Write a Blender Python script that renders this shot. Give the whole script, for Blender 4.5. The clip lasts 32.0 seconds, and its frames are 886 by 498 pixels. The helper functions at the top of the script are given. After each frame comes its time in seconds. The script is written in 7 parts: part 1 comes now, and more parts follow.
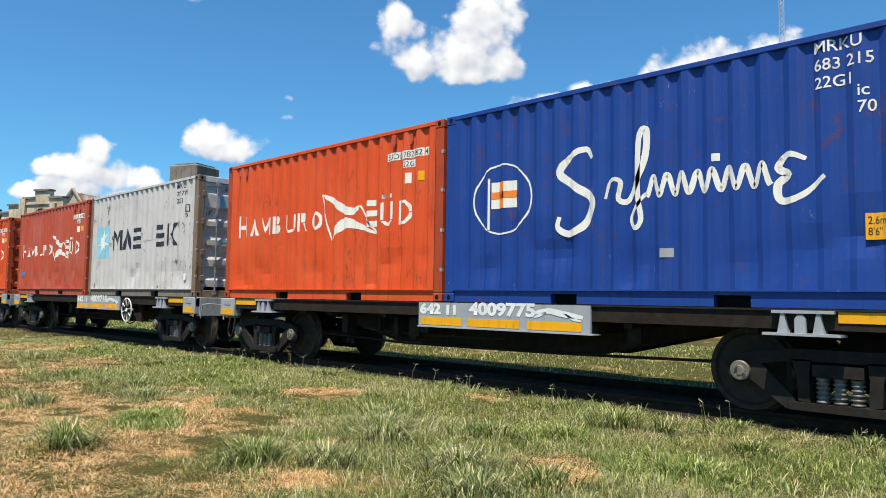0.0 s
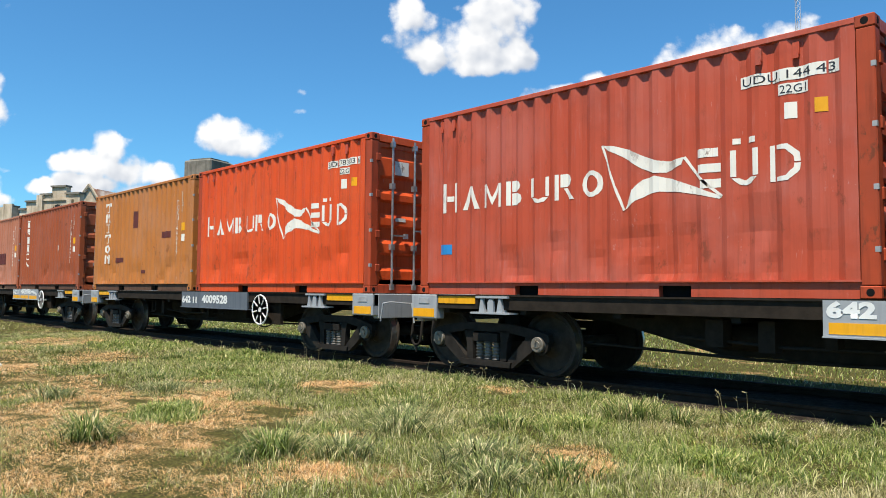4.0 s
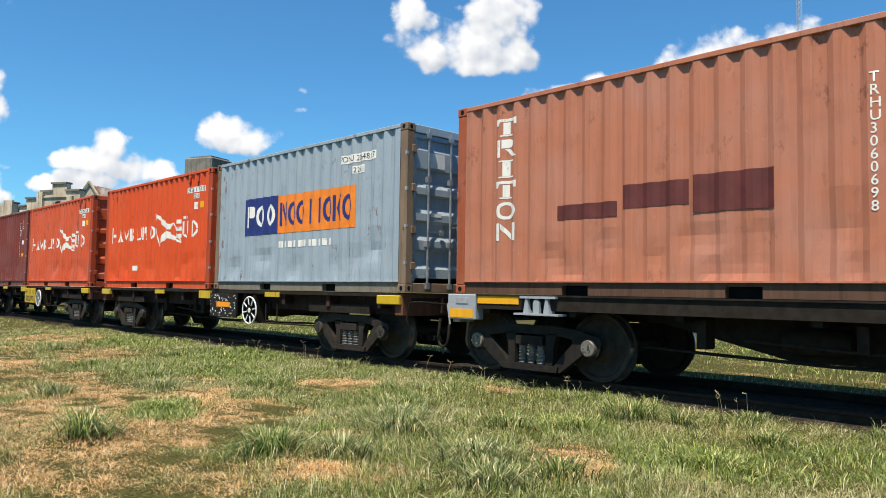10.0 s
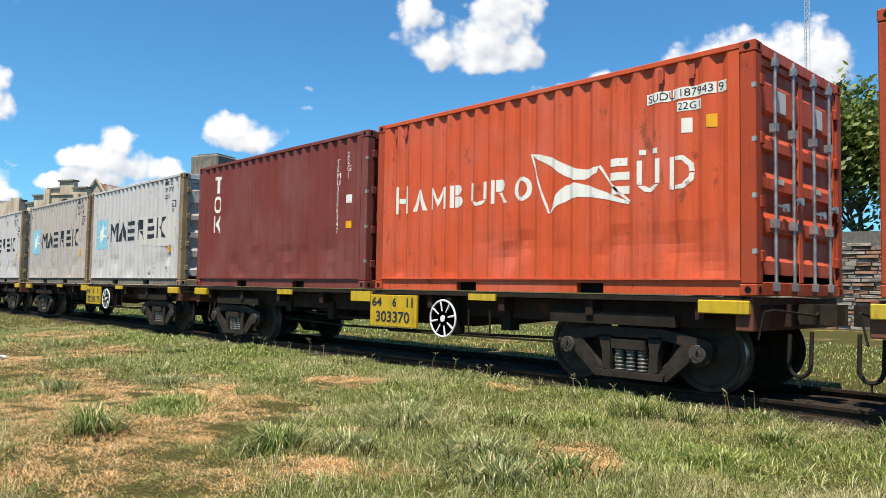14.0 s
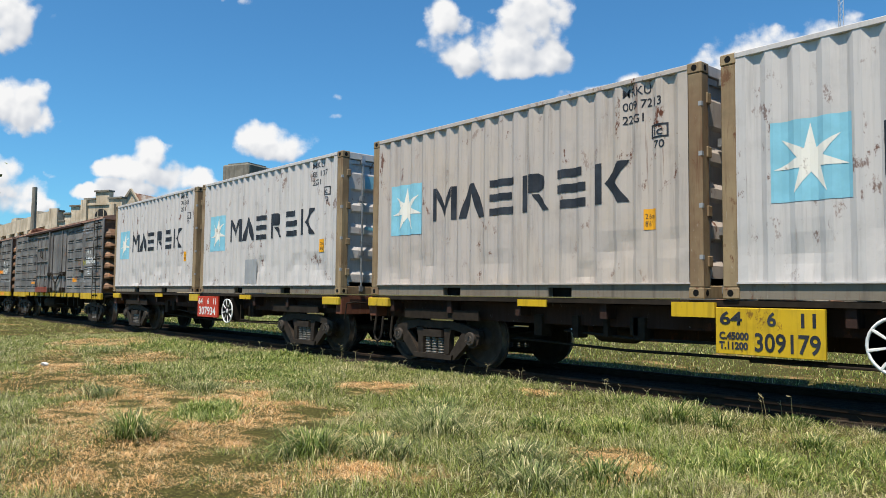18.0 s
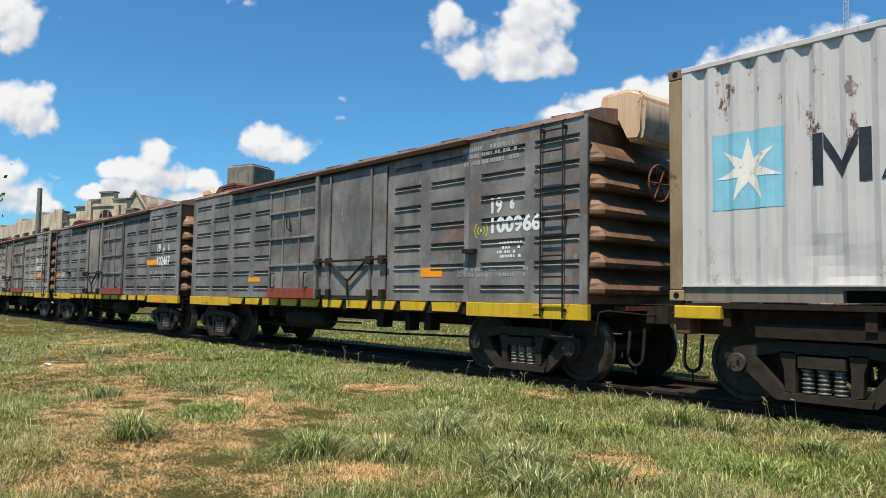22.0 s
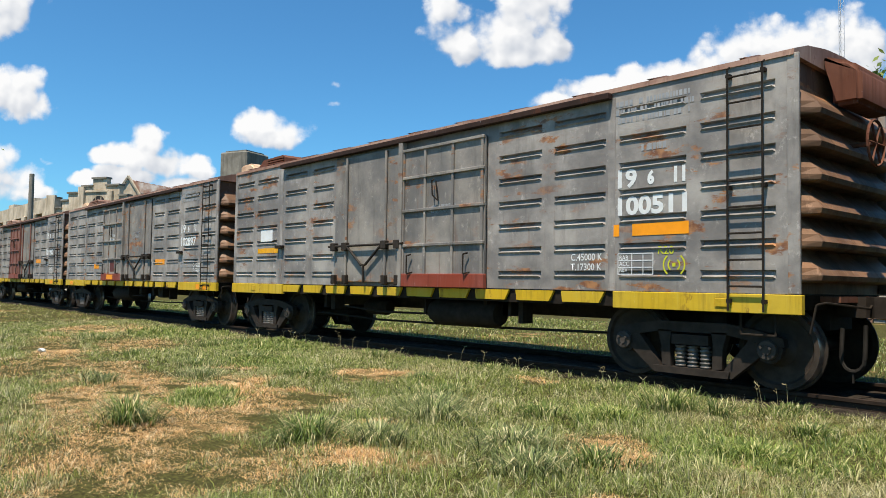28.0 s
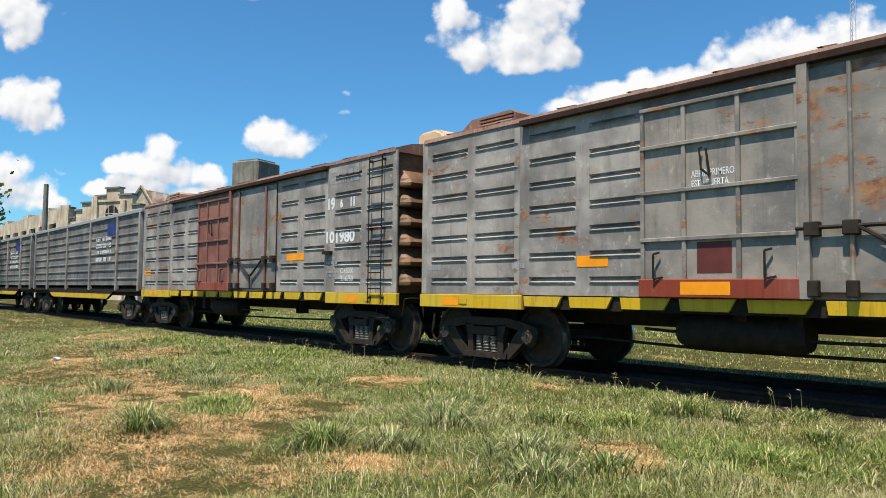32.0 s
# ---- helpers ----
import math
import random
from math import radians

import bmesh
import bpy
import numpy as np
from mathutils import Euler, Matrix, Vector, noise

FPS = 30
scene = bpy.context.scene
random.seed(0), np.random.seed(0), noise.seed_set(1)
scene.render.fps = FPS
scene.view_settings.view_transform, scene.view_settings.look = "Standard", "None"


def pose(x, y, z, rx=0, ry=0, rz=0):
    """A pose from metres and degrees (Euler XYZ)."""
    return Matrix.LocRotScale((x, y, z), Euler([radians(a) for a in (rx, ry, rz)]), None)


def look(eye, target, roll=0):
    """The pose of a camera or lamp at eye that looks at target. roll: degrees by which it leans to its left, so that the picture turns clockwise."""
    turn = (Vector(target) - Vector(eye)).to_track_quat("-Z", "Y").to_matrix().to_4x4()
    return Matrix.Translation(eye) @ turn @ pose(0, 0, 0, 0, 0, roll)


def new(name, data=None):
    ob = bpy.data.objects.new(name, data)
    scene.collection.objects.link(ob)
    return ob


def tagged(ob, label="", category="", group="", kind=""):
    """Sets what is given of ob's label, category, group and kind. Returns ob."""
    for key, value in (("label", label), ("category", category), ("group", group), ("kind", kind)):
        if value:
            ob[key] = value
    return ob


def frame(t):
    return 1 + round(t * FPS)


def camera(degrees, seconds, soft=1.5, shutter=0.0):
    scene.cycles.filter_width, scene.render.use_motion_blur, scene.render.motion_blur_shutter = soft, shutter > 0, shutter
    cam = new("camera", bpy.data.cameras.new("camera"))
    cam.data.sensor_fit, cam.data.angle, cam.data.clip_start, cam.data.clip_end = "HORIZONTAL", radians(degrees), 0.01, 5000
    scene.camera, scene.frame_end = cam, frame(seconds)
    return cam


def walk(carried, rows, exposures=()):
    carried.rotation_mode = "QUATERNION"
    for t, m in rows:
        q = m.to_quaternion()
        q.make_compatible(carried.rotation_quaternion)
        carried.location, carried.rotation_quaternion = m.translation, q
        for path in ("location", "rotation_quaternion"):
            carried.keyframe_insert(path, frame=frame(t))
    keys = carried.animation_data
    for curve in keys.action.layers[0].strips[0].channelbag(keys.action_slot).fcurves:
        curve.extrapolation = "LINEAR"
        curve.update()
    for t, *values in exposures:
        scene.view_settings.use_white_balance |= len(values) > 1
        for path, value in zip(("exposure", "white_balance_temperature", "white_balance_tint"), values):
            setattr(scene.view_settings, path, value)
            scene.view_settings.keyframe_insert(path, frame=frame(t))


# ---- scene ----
cam = camera(61.88, 32.0, soft=0.9)
# seconds, x, y, z, tilt, lean, turn
CAMERA_ROWS = (
    (0.0, 0.022, 0.005, 1.232, 93.89, -0.89, 44.89), (0.5, 0.005, 0.010, 1.231, 93.94, -0.83, 45.07), (1.0, 0.007, 0.016, 1.234, 93.79, -0.54, 44.96),
    (1.5, 0.003, 0.017, 1.245, 93.54, -0.30, 45.12), (2.0, -0.001, 0.014, 1.241, 93.20, -0.20, 45.78), (2.5, 0.004, 0.013, 1.243, 93.21, -0.35, 45.81),
    (4.5, 0.017, -0.007, 1.228, 93.41, -0.60, 46.02), (5.0, 0.017, -0.005, 1.230, 93.52, -0.88, 45.79), (5.5, 0.012, -0.001, 1.231, 93.55, -0.78, 45.70),
    (6.0, 0.014, -0.005, 1.226, 93.42, -0.93, 45.97), (6.5, 0.012, -0.000, 1.227, 93.32, -0.98, 45.82), (7.0, 0.001, 0.011, 1.228, 93.35, -0.93, 45.92),
    (7.5, 0.003, 0.013, 1.228, 93.65, -0.97, 45.68), (8.0, -0.003, 0.012, 1.230, 93.56, -1.21, 45.65), (8.5, -0.016, 0.019, 1.232, 93.39, -1.12, 45.59),
    (9.0, -0.021, 0.020, 1.235, 93.27, -1.20, 45.49), (9.5, -0.015, 0.016, 1.228, 93.33, -1.00, 45.69), (10.0, -0.000, 0.011, 1.223, 93.28, -0.91, 45.95),
    (10.5, 0.008, 0.001, 1.221, 93.54, -1.05, 45.94), (11.0, 0.009, -0.002, 1.226, 93.54, -1.21, 46.37), (11.5, -0.007, 0.010, 1.230, 93.68, -1.08, 46.62),
    (12.0, -0.015, 0.003, 1.230, 93.36, -0.80, 46.96), (12.5, -0.013, 0.011, 1.227, 93.53, -0.69, 46.85), (13.0, 0.003, 0.010, 1.220, 93.27, -0.85, 46.80),
    (13.5, -0.004, 0.020, 1.217, 93.22, -0.99, 46.70), (14.0, -0.017, 0.024, 1.211, 93.12, -1.01, 46.38), (14.5, -0.031, 0.017, 1.215, 92.75, -0.68, 47.22),
    (16.5, -0.028, -0.007, 1.208, 92.98, -0.59, 48.36), (17.0, -0.026, -0.010, 1.209, 92.97, -0.56, 48.40), (17.5, -0.009, -0.010, 1.205, 93.27, -0.59, 48.35),
    (18.0, -0.005, -0.015, 1.208, 93.55, -0.64, 48.66), (18.5, 0.005, -0.018, 1.205, 93.60, -0.42, 49.34), (19.0, -0.001, -0.014, 1.205, 93.58, -0.40, 49.85),
    (19.5, 0.007, -0.014, 1.207, 93.72, -0.62, 49.81), (20.0, -0.009, -0.010, 1.218, 93.56, -0.62, 49.63), (20.5, 0.000, -0.012, 1.216, 93.50, -0.63, 49.32),
    (21.0, 0.009, -0.006, 1.213, 93.49, -0.45, 49.36), (21.5, -0.003, -0.005, 1.207, 93.60, -0.40, 49.12), (22.0, -0.008, 0.003, 1.207, 93.70, -0.82, 48.95),
    (22.5, -0.012, 0.006, 1.208, 93.83, -0.72, 48.74), (23.0, 0.007, 0.006, 1.201, 93.82, -0.70, 48.52), (23.5, -0.007, -0.001, 1.200, 93.70, -0.67, 48.52),
    (24.0, -0.012, -0.002, 1.200, 93.39, -0.52, 48.57), (24.5, 0.001, -0.011, 1.195, 93.35, -0.66, 48.50), (25.0, -0.006, -0.011, 1.199, 93.48, -0.63, 48.43),
    (25.5, 0.002, -0.015, 1.197, 93.56, -0.67, 48.59), (27.5, -0.013, -0.011, 1.194, 92.70, -0.82, 48.15), (28.0, -0.006, -0.004, 1.195, 92.67, -0.86, 48.50),
    (28.5, -0.004, -0.001, 1.195, 92.84, -0.47, 48.11), (29.0, 0.005, -0.006, 1.187, 92.99, -0.45, 48.40), (29.5, 0.012, -0.005, 1.185, 92.84, -0.15, 48.91),
    (30.0, 0.015, -0.015, 1.186, 93.05, -0.32, 49.14), (30.5, 0.026, -0.015, 1.181, 93.12, -0.45, 49.41), (31.0, 0.031, -0.016, 1.180, 93.33, -0.47, 49.48),
    (31.5, 0.027, -0.017, 1.180, 93.54, -0.52, 49.60), (32.0, 0.008, -0.015, 1.191, 93.21, -0.53, 49.37))
# the film's camera darkens a little while pale containers fill its picture
EXPOSURES = ((0.0, 0.60), (5.0, 0.66), (8.0, 0.66), (11.0, 0.60), (13.0, 0.66), (15.5, 0.62), (17.0, 0.54), (18.5, 0.46), (19.2, 0.40), (20.0, 0.31), (21.0, 0.36), (22.0, 0.46), (23.0, 0.54), (25.0, 0.60), (28.0, 0.56), (32.0, 0.56))
walk(cam, [(r[0], pose(*r[1:])) for r in CAMERA_ROWS], EXPOSURES)

# how far the train has rolled, seconds and metres
TRAIN_ROWS = (
    (0.0, 0.00), (0.5, 2.32), (1.0, 4.61), (1.5, 6.96), (2.0, 9.47), (2.5, 11.90), (4.5, 21.18), (5.0, 23.50), (5.5, 25.85), (6.0, 28.10), (6.5,
    30.43), (7.0, 32.73), (7.5, 35.04), (8.0, 37.36), (8.5, 39.71), (9.0, 42.08), (9.5, 44.42), (10.0, 46.71), (10.5, 48.99), (11.0, 51.34), (11.5,
    53.80), (12.0, 56.02), (12.5, 58.34), (13.0, 60.65), (13.5, 62.97), (14.0, 65.35), (14.5, 67.68), (16.5, 76.87), (17.0, 79.23), (17.5, 81.54),
    (18.0, 83.88), (18.5, 86.30), (19.0, 88.62), (19.5, 90.84), (20.0, 93.16), (20.5, 95.51), (21.0, 97.95), (21.5, 100.46), (22.0, 102.84), (22.5,
    105.26), (23.0, 107.54), (23.5, 109.99), (24.0, 112.32), (24.5, 114.71), (25.0, 117.27), (25.5, 119.66), (27.5, 128.99), (28.0, 131.55), (28.5,
    133.98), (29.0, 136.35), (29.5, 138.71), (30.0, 141.02), (30.5, 143.36), (31.0, 145.80), (31.5, 148.37), (32.0, 150.76))
FACE_Y = 7.31          # near side of the train
MID_Y = FACE_Y + 1.219  # middle of the track
RAIL_Z = 0.14
DECK_Z = 1.20          # underside of the containers
SUN_TO = Vector((0.14, -0.40, 1.0)).normalized()


# ---- light ----
def build_light():
    sun = new("sun", bpy.data.lights.new("sun", "SUN"))
    sun.data.energy, sun.data.angle, sun.data.color = 5.0, radians(0.53), (1.0, 0.91, 0.77)
    sun.matrix_world = look((0, 0, 60), Vector((0, 0, 60)) - SUN_TO)

    world = bpy.data.worlds.new("sky")
    scene.world = world
    world.use_nodes = True
    nt = world.node_tree
    nt.nodes.clear()
    L = nt.links.new

    def node(kind, **kw):
        n = nt.nodes.new(kind)
        for k, v in kw.items():
            n.inputs[k].default_value = v
        return n

    def calc(op, a, b=None, c=None):
        n = nt.nodes.new("ShaderNodeMath")
        n.operation = op
        for i, v in enumerate((a, b, c)):
            if v is None:
                continue
            if isinstance(v, (int, float)):
                n.inputs[i].default_value = v
            else:
                L(v, n.inputs[i])
        return n.outputs[0]

    sky = nt.nodes.new("ShaderNodeTexSky")
    sky.sky_type, sky.sun_disc = "NISHITA", False
    sky.sun_elevation = math.asin(SUN_TO.z)
    sky.sun_rotation = math.atan2(SUN_TO.x, SUN_TO.y)
    sky.air_density, sky.dust_density, sky.ozone_density = 1.0, 0.4, 3.0
    tint = nt.nodes.new("ShaderNodeMix")
    tint.data_type, tint.blend_type = "RGBA", "MULTIPLY"
    tint.inputs[0].default_value = 1.0
    tint.inputs[7].default_value = (0.52, 1.05, 1.30, 1)
    L(sky.outputs[0], tint.inputs[6])

    # clouds on a plane tangent to the sky: u to the right, v up
    turn, tilt = radians(45.97), radians(3.42)
    fw = Vector((-math.sin(turn) * math.cos(tilt), math.cos(turn) * math.cos(tilt), math.sin(tilt)))
    ri = Vector((math.cos(turn), math.sin(turn), 0))
    up = ri.cross(fw)
    lean = radians(0.93)
    ri, up = ri * math.cos(lean) + up * math.sin(lean), up * math.cos(lean) - ri * math.sin(lean)
    co = nt.nodes.new("ShaderNodeTexCoord")

    def along(v):
        n = nt.nodes.new("ShaderNodeVectorMath")
        n.operation = "DOT_PRODUCT"
        L(co.outputs["Generated"], n.inputs[0])
        n.inputs[1].default_value = v
        return n.outputs["Value"]

    depth = calc("MAXIMUM", along(fw), 0.05)
    u, v = calc("DIVIDE", along(ri), depth), calc("DIVIDE", along(up), depth)
    uv = nt.nodes.new("ShaderNodeCombineXYZ")
    L(u, uv.inputs[0]), L(v, uv.inputs[1])

    def cloud_noise(scale, detail, rough, shift):
        m = nt.nodes.new("ShaderNodeVectorMath")
        m.operation = "ADD"
        L(uv.outputs[0], m.inputs[0])
        m.inputs[1].default_value = shift
        n = node("ShaderNodeTexNoise", Scale=scale, Detail=detail, Roughness=rough)
        L(m.outputs[0], n.inputs["Vector"])
        return calc("SUBTRACT", n.outputs[0], 0.5)

    wob1, wob2 = cloud_noise(7.0, 7.0, 0.6, (0, 0, 0)), cloud_noise(7.0, 7.0, 0.6, (3.1, 7.7, 2.0))
    uw, vw = calc("MULTIPLY_ADD", wob1, 0.075, u), calc("MULTIPLY_ADD", wob2, 0.06, v)

    def heap(du, dv):
        """How deep inside a cloud the sky lies at u + du, v + dv."""
        field = None
        uu, vv = calc("ADD", uw, du), calc("ADD", vw, dv)
        for cx, cy, rx, ry, full in CLOUDS:
            a = calc("DIVIDE", calc("SUBTRACT", uu, cx), rx)
            b = calc("DIVIDE", calc("SUBTRACT", vv, cy), ry)
            d = calc("SUBTRACT", full, calc("MULTIPLY_ADD", a, a, calc("MULTIPLY", b, b)))
            field = d if field is None else calc("SMOOTH_MAX", field, d, 0.25)
        return field

    def lumps(scale, du, dv):
        m = nt.nodes.new("ShaderNodeCombineXYZ")
        L(calc("MULTIPLY_ADD", wob2, 0.03, calc("ADD", u, du)), m.inputs[0])
        L(calc("MULTIPLY_ADD", wob1, 0.03, calc("ADD", v, dv)), m.inputs[1])
        n = nt.nodes.new("ShaderNodeTexVoronoi")
        n.feature = "SMOOTH_F1"
        n.inputs["Scale"].default_value, n.inputs["Smoothness"].default_value, n.inputs["Detail"].default_value = scale, 0.6, 2.0
        L(m.outputs[0], n.inputs["Vector"])
        return calc("SUBTRACT", 0.45, n.outputs["Distance"])

    field = heap(0.0, 0.0)
    puff = lumps(24.0, 0.0, 0.0)
    fine = cloud_noise(46.0, 9.0, 0.70, (1.3, 0.4, 0.9))
    dens = calc("ADD", calc("MULTIPLY_ADD", fine, 0.7, field), calc("MULTIPLY", puff, 1.1))
    mask = nt.nodes.new("ShaderNodeMapRange")
    mask.interpolation_type = "SMOOTHSTEP"
    mask.inputs[1].default_value, mask.inputs[2].default_value = -0.36, 0.32
    L(dens, mask.inputs[0])
    front = calc("GREATER_THAN", along(fw), 0.06)
    cover = calc("MULTIPLY", mask.outputs[0], front)
    # lit where the heap thins out towards the sun, grey below and in the folds
    slope = calc("SUBTRACT", field, heap(-0.012, 0.030))
    fold = calc("SUBTRACT", puff, lumps(24.0, -0.006, 0.010))
    lit = calc("ADD", calc("MULTIPLY_ADD", slope, 0.55, calc("MULTIPLY", fold, 0.9)), calc("MULTIPLY", cloud_noise(12.0, 8.0, 0.6, (0.7, 2.2, 0.3)), 0.7))
    body = nt.nodes.new("ShaderNodeMapRange")
    body.inputs[1].default_value, body.inputs[2].default_value = -0.58, 0.40
    L(lit, body.inputs[0])
    tone = nt.nodes.new("ShaderNodeMix")
    tone.data_type = "RGBA"
    tone.inputs[6].default_value, tone.inputs[7].default_value = (4.3, 4.75, 5.5, 1), (8.3, 8.3, 8.3, 1)
    L(body.outputs[0], tone.inputs[0])
    mix = nt.nodes.new("ShaderNodeMix")
    mix.data_type = "RGBA"
    L(cover, mix.inputs[0]), L(tint.outputs[2], mix.inputs[6]), L(tone.outputs[2], mix.inputs[7])
    bg = node("ShaderNodeBackground", Strength=0.080)
    out = nt.nodes.new("ShaderNodeOutputWorld")
    L(mix.outputs[2], bg.inputs[0]), L(bg.outputs[0], out.inputs[0])


def cloud_spots():
    """Heaps of cloud: middle, half width, half height, fullness, on a sheet 1308 units before the eye."""
    spots = []
    for x, y, rx, ry, full in ((722, 40, 42, 56, 1), (765, 92, 52, 40, 1), (832, 86, 70, 52, 1), (884, 40, 64, 70, 1), (908, 106, 42, 36, 1), (850, 124, 66, 22, 1), (775, 118, 36, 20, 1),
                               (398, 232, 50, 30, 1), (448, 250, 50, 26, 1), (420, 252, 70, 18, 1), (192, 266, 32, 34, 1), (160, 292, 54, 30, 1), (228, 306, 44, 28, 1), (122, 292, 34, 20, 1),
                               (276, 314, 32, 26, 1), (85, 336, 36, 14, 1), (250, 338, 56, 16, 1), (150, 332, 62, 20, 1), (1292, 106, 84, 48, 1), (1212, 134, 60, 40, 1), (1385, 98, 70, 50, 1),
                               (1446, 104, 52, 56, 1), (985, 184, 66, 28, 1), (918, 202, 46, 18, 1), (1062, 166, 46, 28, 1), (1130, 166, 80, 34, 1), (-80, 0, 66, 54, 1), (-60, 44, 44, 30, 1),
                               (-62, 160, 56, 46, 1), (-40, 190, 52, 34, 1), (-96, 306, 52, 46, 1), (-58, 336, 60, 32, 1), (-14, 350, 44, 16, 1), (528, 166, 20, 14, 0.18), (527, 197, 24, 14, 0.22),
                               (486, 202, 12, 7, 0.02), (160, 122, 13, 8, -0.05), (37, 58, 30, 16, 0.0), (32, 8, 46, 26, 0.10), (229, 2, 44, 28, 0.2), (362, -14, 46, 22, 0.5),
                               (998, 124, 16, 8, 0.0), (12, 300, 30, 10, 0.0), (1340, 40, 14, 10, 0.0), (-260, 120, 120, 50, 1), (1900, 60, 160, 60, 1)):
        k = 1.20 if full == 1 else 0.95
        spots.append(((x - 784) / 1308, (441 - y) / 1308, rx * k / 1308, ry * k / 1308, full))
    return spots


CLOUDS = cloud_spots()
build_light()


# ---- materials ----
class Mat:
    """A node material, built step by step."""

    def __init__(self, name):
        self.m = bpy.data.materials.new(name)
        self.m.use_nodes = True
        self.nt = self.m.node_tree
        self.bsdf = self.nt.nodes["Principled BSDF"]
        self.co = self.nt.nodes.new("ShaderNodeTexCoord").outputs["Object"]
        self.rnd = self.nt.nodes.new("ShaderNodeObjectInfo").outputs["Random"]

    def link(self, a, b):
        self.nt.links.new(a, b)

    def put(self, socket, v):
        if isinstance(v, (int, float)):
            socket.default_value = v
        elif isinstance(v, tuple):
            socket.default_value = v if len(v) == 4 else (*v, 1)
        else:
            self.link(v, socket)

    def noise(self, scale, detail=4.0, rough=0.55, stretch=(1, 1, 1), own=True, vec=None):
        mp = self.nt.nodes.new("ShaderNodeMapping")
        self.link(vec or self.co, mp.inputs[0])
        mp.inputs["Scale"].default_value = stretch
        if own:
            mv = self.nt.nodes.new("ShaderNodeVectorMath")
            mv.operation = "SCALE"
            mv.inputs[0].default_value = (37.0, 11.0, 23.0)
            self.link(self.rnd, mv.inputs["Scale"])
            self.link(mv.outputs[0], mp.inputs["Location"])
        n = self.nt.nodes.new("ShaderNodeTexNoise")
        n.inputs["Scale"].default_value, n.inputs["Detail"].default_value, n.inputs["Roughness"].default_value = scale, detail, rough
        self.link(mp.outputs[0], n.inputs["Vector"])
        return n.outputs[0]

    def ramp(self, v, lo, hi, a=0.0, b=1.0, smooth=True):
        n = self.nt.nodes.new("ShaderNodeMapRange")
        if smooth:
            n.interpolation_type = "SMOOTHSTEP"
        for i, x in enumerate((lo, hi, a, b)):
            n.inputs[i + 1].default_value = x
        self.put(n.inputs[0], v)
        return n.outputs[0]

    def math(self, op, a, b):
        n = self.nt.nodes.new("ShaderNodeMath")
        n.operation = op
        self.put(n.inputs[0], a), self.put(n.inputs[1], b)
        return n.outputs[0]

    def mix(self, f, a, b, mode="MIX"):
        n = self.nt.nodes.new("ShaderNodeMix")
        n.data_type, n.blend_type = "RGBA", mode
        self.put(n.inputs[0], f), self.put(n.inputs[6], a), self.put(n.inputs[7], b)
        return n.outputs[2]

    def axis(self, i):
        n = self.nt.nodes.new("ShaderNodeSeparateXYZ")
        self.link(self.co, n.inputs[0])
        return n.outputs[i]

    def bump(self, h, strength=0.3, distance=0.01):
        n = self.nt.nodes.new("ShaderNodeBump")
        n.inputs["Strength"].default_value, n.inputs["Distance"].default_value = strength, distance
        self.link(h, n.inputs["Height"])
        self.link(n.outputs[0], self.bsdf.inputs["Normal"])

    def done(self, color, rough=0.5, metal=0.0):
        self.put(self.bsdf.inputs["Base Color"], color)
        self.put(self.bsdf.inputs["Roughness"], rough)
        self.put(self.bsdf.inputs["Metallic"], metal)
        return self.m


def srgb(r, g, b):
    return tuple((c / 255 / 12.92) if c / 255 < 0.04045 else ((c / 255 + 0.055) / 1.055) ** 2.4 for c in (r, g, b))


RUST = srgb(112, 62, 36)


